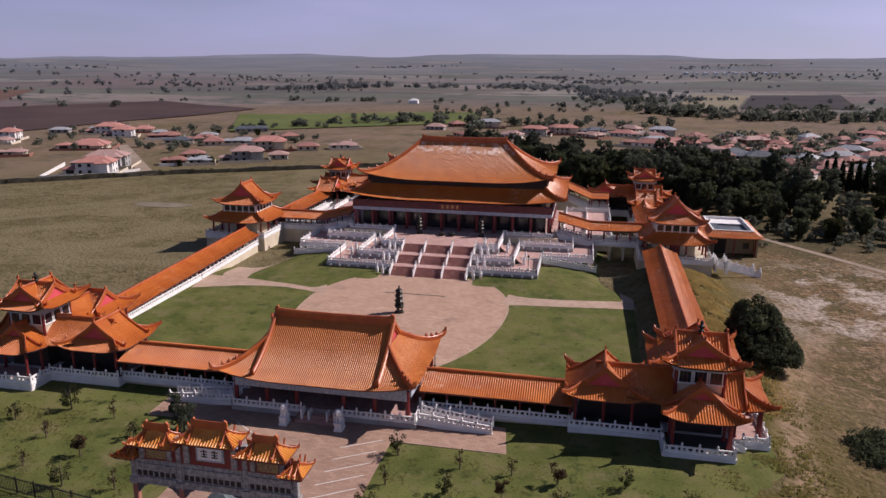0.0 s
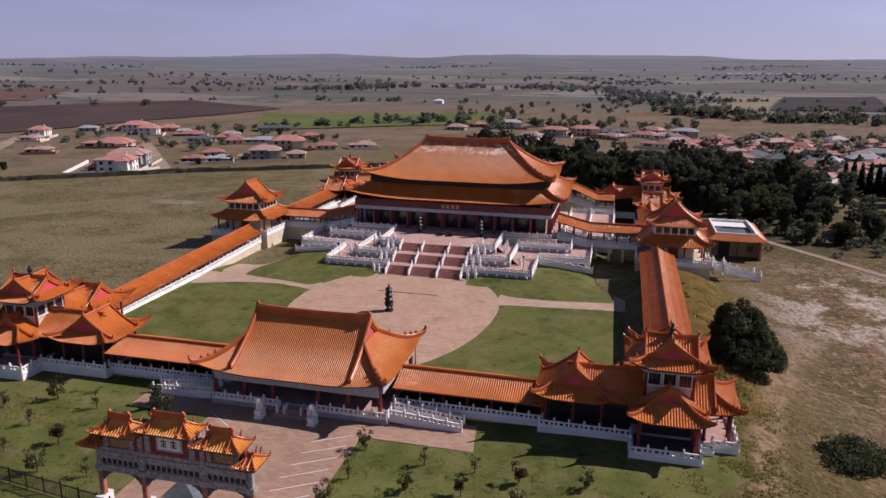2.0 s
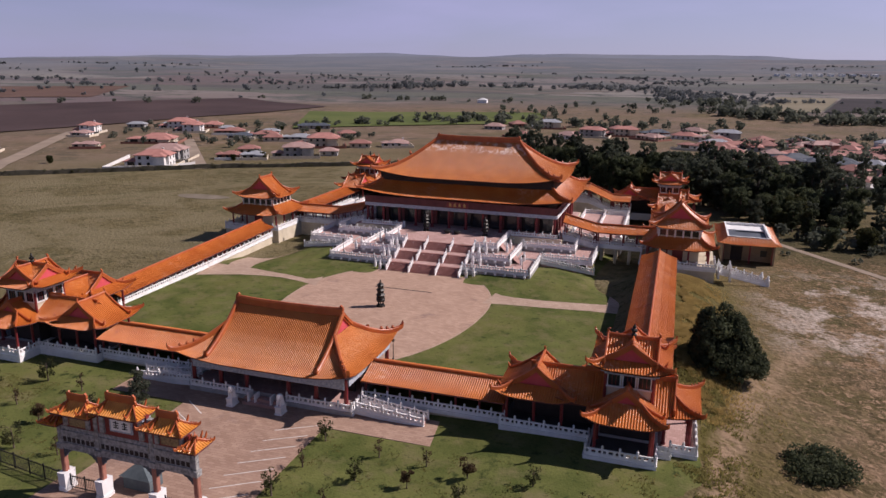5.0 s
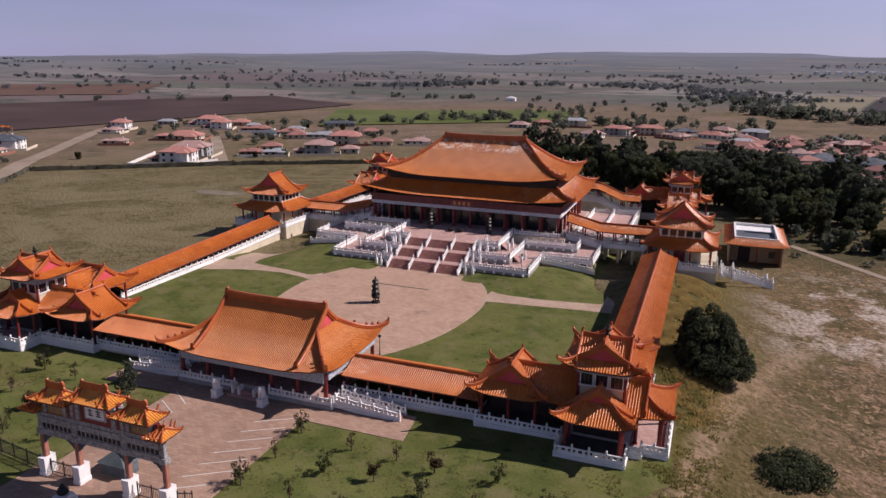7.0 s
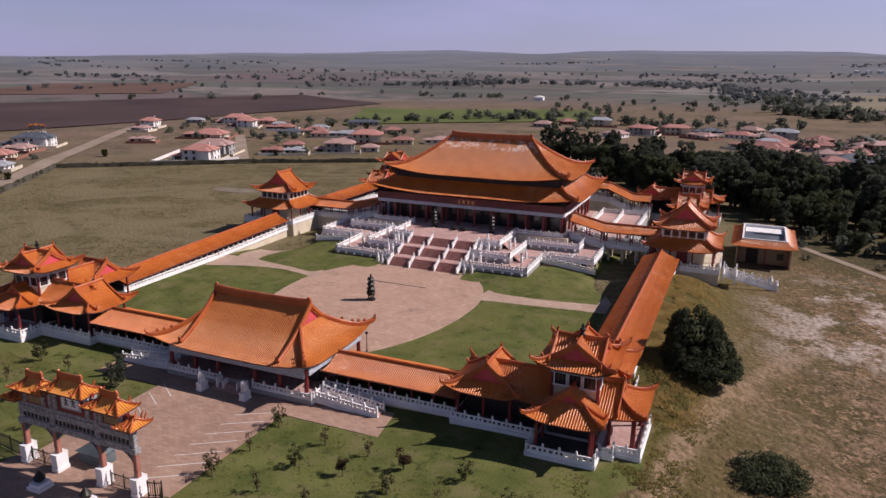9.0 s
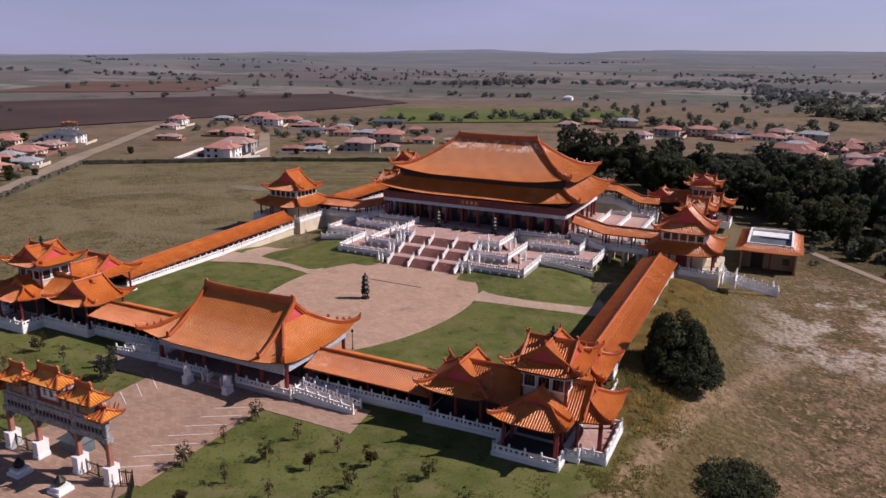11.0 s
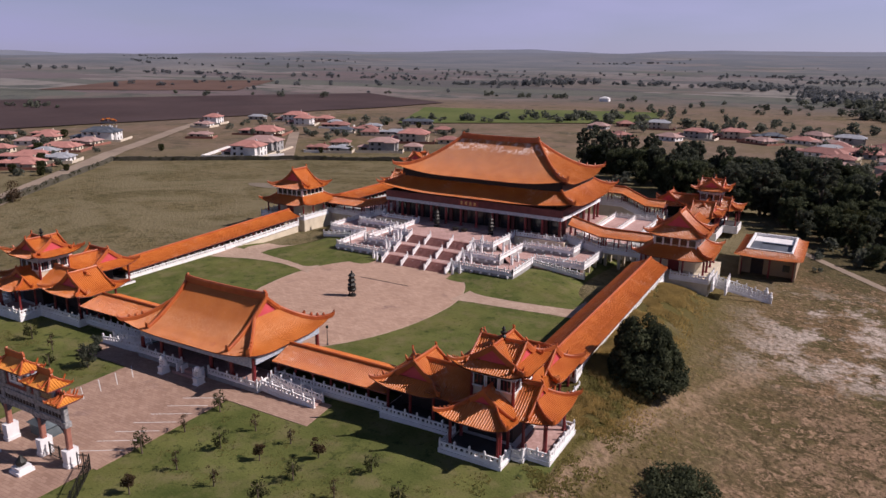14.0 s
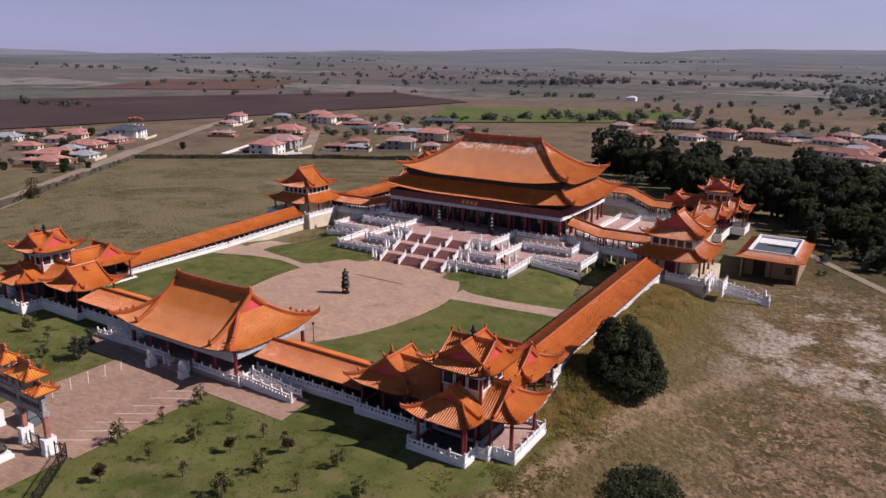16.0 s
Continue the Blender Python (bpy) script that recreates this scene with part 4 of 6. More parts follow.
corner_tower(pose(-46.2, 101, 1.0, 0, 0, 180), TOWER_LABEL)


def tower_rails(cx, cy, s, z, down):
    """Balustrades round the outer corner; s mirrors in x."""
    f = lambda x, y: (cx + s * x, cy + y, z)
    rail_loop([f(-15.0, -4.3), f(-4.1, -4.3), f(-4.1, -8.0), f(3.7, -8.0), f(3.7, -5.2), f(5.2, -5.2), f(5.2, -4.2), f(8.1, -4.2), f(8.1, 4.2), f(5.0, 4.2), f(5.0, 15.0)], down)


tower_rails(TX, TY, 1, 0.1, 1.1)
tower_rails(-TX, TY, -1, 0.1, 1.1)


# ---- side pavilions ----
def side_pavilion(at, label):
    t = thing("side_pavilion", label, "pavilion", at, "side pavilions")
    put_roof(t, Roof(5.7, 6.0, 9.6, 14.1, run_e=5.6, cap_e=0.5, tip=0.9), pose(0, 0, 0, 0, 0, 90), w=0.28, h=0.40, ridge_h=0.6, orn=0.6)
    put_roof(t, Roof(7.6, 7.6, 5.6, 7.6, run_f=3.2, run_e=3.2, tip=0.9), None, w=0.28, h=0.40, gables=False, ridge=False)
    part("upper_wall", Mesh().box(-4.3, -4.3, 2.5, 4.3, 4.3, 9.5), CREAM, t, "cream upper storey wall")
    for k in range(4):
        r = pose(0, 0, 0, 0, 0, 90 * k)
        part("beam", Mesh().box(-4.6, -4.7, 9.2, 4.6, -4.3, 9.75, 0.04), BEAM, t, "", r)
        for i in range(5):
            x = -3.3 + 1.65 * i
            part("window", Mesh().box(x - 0.6, -4.38, 7.9, x + 0.6, -4.3, 9.1), GLASS, t, "dark upper window", r)
        for i in range(6):
            x = -4.12 + 1.65 * i
            part("pilaster", Mesh().box(x - 0.13, -4.5, 7.5, x + 0.13, -4.3, 9.2), WHITE, t, "", r)
        for x in (-6.2, -2.2, 2.2):
            c = Matrix(r) @ Vector((x, -6.2, 0))
            column(t, c.x, c.y, 2.4, 5.5, 0.22)
    part("podium", Mesh().box(-7.6, -7.6, -2.6, 7.6, 7.6, 2.4), CREAM, t, "cream plastered podium")
    part("door", Mesh().box(-1.1, -4.4, 2.4, 1.1, -4.3, 4.8), REDWOOD, t)
    return t


PX, PY = 51.2, 45.4
side_pavilion(pose(PX, PY, 0.4), "two-storey side pavilion with orange hip-and-gable roof")
side_pavilion(pose(-PX, PY, 0), "two-storey side pavilion with orange hip-and-gable roof")
rail_loop([(51.4, PY - 7.6, 2.5), (PX + 7.6, PY - 7.6, 2.5), (PX + 7.6, PY - 1.5, 2.5)], 0.6)
rail_loop([(-52, PY - 7.6, 2.2), (-PX - 7.6, PY - 7.6, 2.2), (-PX - 7.6, PY + 7.6, 2.2)], 0.6)

for s in (-1, 1):
    balustrade((s * 43.7, PY - 7.6, 2.45), (s * 43.7, PY + 2.4, 2.45), 0.35)
    balustrade((s * 43.7, PY - 7.6, 2.45), (s * 45.2, PY - 7.6, 2.45), 0.35)


def garden_lamp(x, y, z):
    t = thing("garden_lamp", "slim black garden lamp post with globe", "lamp post", pose(x, y, z), "garden lamps")
    part("post", Mesh().lathe([(0.16, 0), (0.16, 0.25), (0.07, 0.35), (0.05, 2.8), (0.1, 2.85)], 0, 0, 8), IRON, t)
    part("globe", Mesh().lathe([(0.1, 2.85), (0.22, 3.0), (0.24, 3.15), (0.14, 3.32), (0.04, 3.36)], 0, 0, 10), BRONZE, t)


for x, y, z in ((11.2, -21.6, 0), (-11.2, -21.6, 0), (20.6, 27.2, 1.35), (-20.6, 27.2, 1.35)):
    garden_lamp(x, y, z)

# ---- main hall ----
def main_hall():
    t = thing("main_hall", "great hall with double-eaved orange tiled roof and red columns", "temple", pose(-0.3, 63.0, 0))
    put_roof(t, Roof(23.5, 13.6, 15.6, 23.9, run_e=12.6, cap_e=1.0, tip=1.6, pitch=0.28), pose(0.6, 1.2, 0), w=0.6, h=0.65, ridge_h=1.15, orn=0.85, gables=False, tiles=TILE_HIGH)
    put_roof(t, Roof(26.6, 16.3, 11.2, 14.6, run_f=5.2, run_e=5.2, tip=1.4, pitch=0.28), pose(0.6, 1.0, 0), w=0.5, h=0.5, gables=False, ridge=False)
    part("upper_wall", Mesh().box(-21.6, -10.6, 12.0, 22.6, 12.6, 16.2), DARK, t, "clerestory wall, near-black for the shade under the eaves")
    part("wall", Mesh().box(-21.5, -11, 3.9, 21.5, 11, 12.2), DARK, t, "hall wall, near-black for the shade under the eaves")
    for k, (hx, hy) in enumerate(((24.0, 14.2), (24.0, 14.2))):
        sy = -1 if k == 0 else 1
        part("lintel", Mesh().box(-hx - 0.4, sy * hy - 0.35, 9.0, hx + 0.4, sy * hy + 0.35, 10.7, 0.04), SOFFIT, t, "dark red lintel")
        part("beam", Mesh().box(-hx - 0.3, sy * hy - 0.45, 8.2, hx + 0.3, sy * hy + 0.25, 9.0, 0.04), BEAM, t, "white and blue painted beam")
        part("lintel", Mesh().box(sy * hx - 0.35, -hy + 0.36, 9.0, sy * hx + 0.35, hy - 0.36, 10.7, 0.04), SOFFIT, t, "dark red lintel")
        part("beam", Mesh().box(sy * hx - 0.45, -hy + 0.3, 8.2, sy * hx + 0.45, hy - 0.3, 9.0, 0.04), WHITE, t)
        for i in range(12):
            x = -23.8 + 47.6 * i / 11
            column(t, x, sy * 14.2, 3.9, 9.0, 0.32)
        for i in range(6):
            y = -11 + 22 * i / 5
            column(t, sy * 23.9, y, 3.9, 9.0, 0.32)
    for i in range(11):
        x = -21.6 + 43.2 * i / 10
        if abs(x) > 1:
            # doors coloured near-black for the deep shade of the facade
            part("door", Mesh().box(x - 1.2, -11.2, 4.0, x + 1.2, -11.0, 7.4, 0.05), GLASS, t, "latticed door, near-black for the shade under the eaves")
            part("pilaster", Mesh().box(x + 1.6, -11.4, 3.9, x + 2.4, -11.0, 7.9, 0.05), SOFFIT, t)
    part("door", Mesh().box(-2.6, -11.25, 4.0, 2.6, -11.0, 7.8), GLASS, t, "dark open doorway")
    pl = part("plaque", Mesh().box(-2.6, -14.75, 9.15, 2.8, -14.5, 10.5, 0.03), REDWOOD, t, "dark red name plaque with gilt characters")
    for i in range(4):
        x = -1.75 + 1.2 * i
        part("character", Mesh().box(x - 0.35, -14.8, 9.95, x + 0.35, -14.74, 10.07).box(x - 0.06, -14.8, 9.45, x + 0.06, -14.74, 10.25).box(x - 0.35, -14.8, 9.45, x + 0.35, -14.74, 9.57).box(x - 0.3, -14.8, 9.7, x + 0.3, -14.74, 9.8), GILT, pl)
    part("podium", Mesh().box(-26, -17, -2.4, 26, 17, 3.86), CREAM, t, "plastered podium")
    part("floor", Mesh().box(-25.8, -16.8, 3.86, 25.8, 16.8, 3.9), PINK, t)


main_hall()

# ---- terraces ----
SPOUT = Mesh().box(-0.2, -0.55, -0.14, 0.2, 0.12, 0.22, 0.05).data("spout", WHITE)


def terrace(name, x0, x1, y0, y1, z):
    t = thing(name, "stone-faced terrace with pink paved deck", "terrace", pose(0, 0, 0), "stepped terraces")
    part("retaining_wall", Mesh().box(x0, y0, -1.0, x1, y1, z - 0.05), SHADESTONE, t, "pale grey stone retaining wall")
    part("deck", Mesh().box(x0 + 0.3, y0 + 0.3, z - 0.05, x1 - 0.3, y1, z), PINK, t)
    part("cornice", Mesh().box(x0 - 0.1, y0 - 0.1, z - 0.28, x1 + 0.1, y0 + 0.1, z - 0.12), WHITE, t)
    n = int((x1 - x0) / 2.0)
    for i in range(n):
        part("spout", SPOUT, WHITE, t, "", pose(x0 + (x1 - x0) * (i + 0.5) / n, y0 - 0.12, z - 0.5))
    return t


L1, L2, L3 = 1.35, 2.6, 3.85
terrace("terrace", -22.8, 22.8, 24.4, 36.0, L1)
terrace("terrace", -17.4, 17.4, 29.4, 44.0, L2)
terrace("terrace", -13.4, 13.4, 34.4, 47.0, L3)
for s in (-1, 1):
    x = lambda v: s * v
    lo, hi = sorted((x(22.7), x(34.0)))
    lo2, hi2 = sorted((x(22.7), x(28.5)))
    terrace("terrace", lo2, hi2, 36.4, 50, 1.9)
    lo2, hi2 = sorted((x(28.5), x(34.0)))
    t = thing("terrace", "raised stone deck on square piers", "terrace", pose(0, 0, 0), "stepped terraces")
    part("deck", Mesh().box(lo2, 36.4, 1.2, hi2, 50, 1.86), WHITE, t)
    part("paving", Mesh().box(lo2 + 0.3, 36.7, 1.86, hi2 - 0.3, 50, 1.9), PINK, t)
    for px_ in (29.5, 33.4):
        for py_ in (36.9, 41, 45.5, 49.5):
            part("pier", Mesh().box(x(px_) - 0.35, py_ - 0.35, -2.6, x(px_) + 0.35, py_ + 0.35, 1.2, 0.04), CREAM, t)
    lo, hi = sorted((x(17.3), x(29.4)))
    terrace("terrace", lo, hi, 42.4, 52, 2.9)
    lo, hi = sorted((x(13.3), x(25.0)))
    terrace("terrace", lo, hi, 46.6, 52, 3.84)
    lo, hi = sorted((x(17.3), x(22.9)))
    terrace("terrace", lo, hi, 35.8, 43.0, L1 + 0.32)
    rail_loop([(x(10.2), 24.6, L1), (x(22.6), 24.6, L1), (x(22.6), 36.2, L1 + 0.3)], 0.2)
    rail_loop([(x(10.2), 29.6, L2), (x(17.2), 29.6, L2), (x(17.2), 42.6, L2)], 0.2)
    rail_loop([(x(10.2), 34.6, L3), (x(13.2), 34.6, L3), (x(13.2), 46.4, L3)], 0.2)
    rail_loop([(x(23.0), 36.6, 1.9), (x(33.8), 36.6, 1.9), (x(33.8), 49.5, 1.9)], 0.2)
    rail_loop([(x(17.6), 42.6, 2.9), (x(29.2), 42.6, 2.9), (x(29.2), 50.5, 2.9)], 0.2)
    rail_loop([(x(13.6), 46.8, 3.84), (x(24.8), 46.8, 3.84), (x(24.8), 50.0, 3.84)], 0.2)
    st = thing("stair", "side stair with pale stone steps", "stair", pose(0, 0, 0))
    for i in range(9):
        a, b = sorted((x(23.2 + 1.25 * i), x(23.2 + 1.25 * (i + 1))))
        part("step", Mesh().box(a, 34.6, -0.3, b, 36.2, 1.5 - 0.165 * i), PINK, st)
    balustrade((x(23.2), 34.6, 1.4), (x(34.6), 34.6, 0.0), 0.3)

for k, (y0, z0, z1) in enumerate(((21.9, 0.0, L1), (26.9, L1, L2), (31.9, L2, L3))):
    for x0, x1 in ((-7.8, -3.1), (-2.7, 2.9), (3.3, 8.0)):
        st = thing("stair", "flight of dark red tiled steps between stone rails", "stair", pose(0, 0, 0), "terrace stairs")
        for i in range(8):
            part("step", Mesh().box(x0, y0 + 0.31 * i, z0 - 0.1, x1, 24.6 + 5 * k, z0 + (z1 - z0) * (i + 1) / 8), CARPET, st)
    for xr in (-8.0, -2.9, 3.1, 8.2):
        balustrade((xr, y0 - 0.1, z0), (xr, 24.5 + 5 * k, z1), 0.25, 1.3, "stone stair rail with lion-topped posts")
    for xr in (-9.9, 10.1):
        balustrade((xr, 24.6 + 5 * k, z1), (xr * 0.82, 24.6 + 5 * k, z1), 0.2, 1.3)

newels = [(xr, 22.3 + 5 * k + dy, (0, L1, L2)[k]) for k in range(3) for xr, dy in ((-9.6, 0), (9.8, 0), (-11.0, 0.7), (11.2, 0.7))]
newels += [(s * xr, yr, zr) for s in (-1, 1) for xr, yr, zr in ((15.2, 36.0, L2), (15.2, 39.4, L2), (19.4, 31.4, L1), (19.4, 34.6, L1), (10.3, 35.2, L3), (10.3, 30.2, L2))]
for s in (-1, 1):
    for x0, y0, z0, z1 in ((13.4, 36.3, L2, L3), (17.4, 31.7, L1, L2)):
        st = thing("stair", "short side flight of pink paved steps", "stair", pose(0, 0, 0), "terrace side stairs")
        for i in range(5):
            a, b = sorted((s * (x0 + 0.002), s * (x0 + 0.3 * (i + 1))))
            part("step", Mesh().box(a, y0, z0 - 0.05, b, y0 + 2.8, z1 - (z1 - z0) * i / 5 - 0.06), PINK, st)
slim = Matrix.Diagonal((0.78, 0.78, 0.9, 1))
for xr, yr, zr in newels:
    t = thing("newel_statue", "white stone newel with small carved lion on top", "newel", pose(xr, yr, zr) @ slim, "stair newels")
    part("pedestal", Mesh().box(-0.32, -0.32, 0, 0.32, 0.32, 1.25, 0.05).box(-0.4, -0.4, 1.25, 0.4, 0.4, 1.4, 0.05), WHITE, t)
    part("carving", Mesh().lathe([(0.28, 1.4), (0.33, 1.7), (0.2, 1.95), (0.27, 2.15), (0.1, 2.4)], 0, 0, 8), WHITE, t)

# ---- walkways beside and behind the great hall ----
for s in (-1, 1):
    dz = 0.0 if s > 0 else -0.8
    corridor((s * 25.5, 51.5), (s * 33.0, 51.5), 3.0, 9.0 + dz, 7.2 + dz, 1.3, 4.2, 2.6, 3.5, rails=(-1, 1))
    corridor((s * 33.0, 51.5), (s * 45.5, 51.5), 3.0, 7.2 + dz, 7.2 + dz, 1.3, 2.6, 2.6, 0.7 if s > 0 else 4.5, rails=(-1, 1), rail_plinth=0.5, piers=4.4 if s > 0 else 0.0)
    corridor((s * 18.0, 92), (s * 26.5, 92), 3.0, 9.9, 9.9, 1.3, 5.6, 5.6, 7, rails=(-1, 1))
    corridor((s * 26.5, 92), (s * 33.0, 92), 3.0, 9.9, 7.2, 1.3, 5.6, 3.0, 7, rails=(-1, 1))
    corridor((s * 33.0, 92), (s * 38.0, 92), 3.0, 7.2, 7.2, 1.3, 3.0, 3.0, 5, rails=(-1, 1))
    corridor((s * 47.6, 53), (s * 47.6, 88), 3.4, 6.2 + dz, 6.2 + dz, 1.4, 2.2 + dz, 2.2 + dz, 5, wall=1.0, rails=(-1, 1))
    lo, hi = sorted((s * 25.7, s * 38.5))
    terrace("terrace", lo, hi, 56, 84, 3.0)
    for xr in (26.5, 32, 38):
        balustrade((s * xr, 57, 3.0), (s * xr, 83.8, 3.0), 0.2)
    balustrade((s * 26.5, 83.9, 3.0), (s * 38.2, 83.9, 3.0), 0.2)


# ---- portal ----
FZ2 = -0.85
def portal(at, label, k=1.0):
    t = thing("portal", label, "gateway", at)
    posts = (-8.6, -3.5, 3.5, 8.6)
    for i, x in enumerate(posts):
        part("pedestal", Mesh().box(x - 0.55, -0.8, 0, x + 0.55, 0.8, 0.4, 0.06).prism([(x - 0.46, -0.7), (x + 0.46, -0.7), (x + 0.46, 0.7), (x - 0.46, 0.7)], 0.4, 1.95, 1.08, (x, 0)), WHITE, t, "white stone pedestal")
        part("post", Mesh().box(x - 0.29, -0.29, 1.95, x + 0.29, 0.29, 4.5, 0.08), TERRA, t, "terracotta painted post")
        part("post_top", Mesh().box(x - 0.27, -0.27, 4.5, x + 0.27, 0.27, 7.4 if i in (0, 3) else 9.4, 0.05), STONEBEAM, t, "grey stone upper post")
    for x0, x1 in zip(posts, posts[1:]):
        a, b = x0 + 0.3, x1 - 0.3
        part("beam", Mesh().box(a, -0.32, 4.55, b, 0.32, 5.25, 0.05), STONEBEAM, t, "carved grey-blue stone beam")
        part("frieze", Mesh().box(a, -0.2, 5.25, b, 0.2, 5.95), STONEBEAM, t, "carved stone frieze with dark panels")
        part("beam", Mesh().box(a, -0.34, 5.95, b, 0.34, 6.6, 0.05), STONEBEAM, t, "carved grey-blue stone beam")
        part("lintel", Mesh().box(a, -0.24, 6.6, b, 0.24, 7.0, 0.04), STONEBEAM, t)
        for xx, s in ((a, 1), (b, -1)):
            front = [(xx, 4.55), (xx + s * 1.25, 4.55), (xx + s * 1.0, 4.3), (xx + s * 0.72, 4.26), (xx + s * 0.5, 4.0), (xx + s * 0.3, 3.92), (xx + s * 0.2, 3.65), (xx, 3.6)]
            f0, f1 = [(px_, -0.2, pz_) for px_, pz_ in front], [(px_, 0.2, pz_) for px_, pz_ in front]
            part("bracket", Mesh().quads([f0, f1], True).poly(f0).poly(f1[::-1]), SLATEBLUE, t, "dark blue carved corner bracket")
        for i in range(int((b - a) / 0.62)):
            part("rosette", Mesh().box(a + 0.15 + 0.62 * i, -0.24, 5.36, a + 0.58 + 0.62 * i, -0.19, 5.84, 0.02), DARK, t)
    for i, x in enumerate(posts):
        part("post_block", Mesh().box(x - 0.42, -0.42, 4.5, x + 0.42, 0.42, 5.1, 0.05), STONEBEAM, t)
    part("panel", Mesh().box(-3.2, -0.2, 7.0, 3.2, 0.2, 9.7), REDWOOD, t, "dark red upper panel")
    for x in (-5.9, 5.9):
        part("panel", Mesh().box(x - 2.2, -0.2, 7.0, x + 2.2, 0.2, 8.9), REDWOOD, t, "dark red upper panel")
        part("carving", Mesh().box(x - 1.1, -0.28, 7.2, x + 1.1, -0.19, 8.5, 0.03), CARVED, t, "carved gilt panel")
        for q in (-1.5, 1.5):
            part("bracket_block", Mesh().box(x + q - 0.25, -0.45, 7.2, x + q + 0.25, 0.45, 8.8, 0.05), STONEBEAM, t)
    for q in (-2.5, 2.5):
        part("bracket_block", Mesh().box(q - 0.3, -0.45, 7.2, q + 0.3, 0.45, 9.5, 0.05), STONEBEAM, t)
    part("eave_beam", Mesh().box(-3.0, -0.7, 9.2, 3.0, 0.7, 9.5, 0.05), BEAM, t)
    pl = part("plaque", Mesh().box(-1.25, -0.42, 7.75, 1.25, -0.3, 8.95, 0.04), WHITE, t, "white name plaque in a blue frame")
    part("plaque_frame", Mesh().box(-1.45, -0.36, 7.55, 1.45, -0.2, 9.15), BEAM, pl)
    for i in range(2):
        x = -0.55 + 1.1 * i
        part("character", Mesh().box(x - 0.34, -0.45, 8.5, x + 0.34, -0.415, 8.6).box(x - 0.06, -0.45, 8.0, x + 0.06, -0.415, 8.75).box(x - 0.32, -0.45, 8.0, x + 0.32, -0.415, 8.1).box(x - 0.3, -0.45, 8.25, x + 0.3, -0.415, 8.33), IRON, pl)
    for x, a, ev, tp in ((0, 3.1, 9.6, 10.6), (-5.7, 2.55, 8.85, 9.85), (5.7, 2.55, 8.85, 9.85), (-8.7, 1.1, 7.5, 8.2), (8.7, 1.1, 7.5, 8.2)):
        r = Roof(a, 1.4, ev, tp, run_e=min(1.6, a * 0.9), cap_e=0.85, tip=0.05, pitch=0.3)
        put_roof(t, r, pose(x, 0, 0), w=0.15, h=0.14, ridge_h=0.8 if a > 2 else 0.4, orn=0.5 if a > 2 else 0.3, tiles=TILE_GOLD)
    return t


TILE_GOLD = material("golden_tile", (0.52, 0.185, 0.026), (0.68, 0.275, 0.048), 0.34, 0.8, 14.0, 0.4, 0.02, spec=0.4)
SLATEBLUE = material("dark_blue_carving", (0.035, 0.038, 0.050), (0.11, 0.115, 0.135), 0.7, 4.0, 14.0, 0.4, 0.03)
STONEBEAM = material("carved_stone", (0.14, 0.138, 0.142), (0.44, 0.425, 0.41), 0.8, 3.0, 10.0, 0.5, 0.05)
TERRA = material("terracotta_paint", (0.27, 0.105, 0.072), (0.38, 0.16, 0.112), 0.7, 1.5, 14.0, 0.2)
CARVED = material("carved_panel", (0.16, 0.10, 0.05), (0.42, 0.30, 0.14), 0.6, 5.0, 22.0, 0.6, 0.05)
portal(pose(-1.3, -62.8, FZ2) @ Matrix.Diagonal((0.965, 1.0, 1.08, 1.0)), "five-roofed memorial gateway with orange tiles and white pedestals")


def fence(p0, p1, h=1.9):
    a, b = Vector(p0), Vector(p1)
    d = b - a
    n = d.length
    t = thing("fence", "black iron picket fence", "fence", pose(a.x, a.y, a.z, 0, 0, math.degrees(math.atan2(d.y, d.x))), "iron fences")
    part("rail", Mesh().box(0, -0.03, 0.2, n, 0.03, 0.28), IRON, t)
    part("rail", Mesh().box(0, -0.03, h - 0.25, n, 0.03, h - 0.17), IRON, t)
    pk = Mesh().box(-0.02, -0.02, 0, 0.02, 0.02, h - 0.1).prism([(-0.03, -0.03), (0.03, -0.03), (0.03, 0.03), (-0.03, 0.03)], h - 0.1, h, 0.1)
    pk = pk.data("picket", IRON)
    po = Mesh().box(-0.06, -0.06, 0, 0.06, 0.06, h + 0.1, 0.01).data("post", IRON)
    k = max(2, int(n / 0.22))
    for i in range(1, k):
        part("picket", pk, IRON, t, "", pose(n * i / k, 0, 0))
    for i in range(max(2, int(n / 2.4)) + 1):
        part("post", po, IRON, t, "", pose(n * i / max(2, int(n / 2.4)), 0, 0))


fence((-10.6, -62.8, FZ2), (-28, -60.5, FZ2))
fence((-28, -60.5, FZ2), (-44, -57, FZ2))
fence((-9.1, -62.8, FZ2), (-5.4, -62.8, FZ2), 1.7)
fence((3.0, -62.8, FZ2), (6.7, -62.8, FZ2), 1.7)
fence((8.2, -62.8, FZ2), (9.6, -62.3, FZ2), 1.9)
fence((9.6, -62.3, FZ2), (17.5, -71.4, FZ2), 1.9)
solo("guard_canopy", Mesh().prism([(-4.0, -60.9), (-0.6, -60.9), (-0.6, -58.9), (-4.0, -58.9)], FZ2, FZ2 + 1.5).prism([(-4.3, -61.2), (-0.3, -61.2), (-0.3, -58.6), (-4.3, -58.6)], FZ2 + 1.5, FZ2 + 2.6, 0.15, (-2.3, -59.9)),
     material("grey_canvas", (0.07, 0.09, 0.10), (0.13, 0.16, 0.17), 0.8, 1.0, 9, 0.2), "grey-green guard booth with peaked canvas roof", "booth")
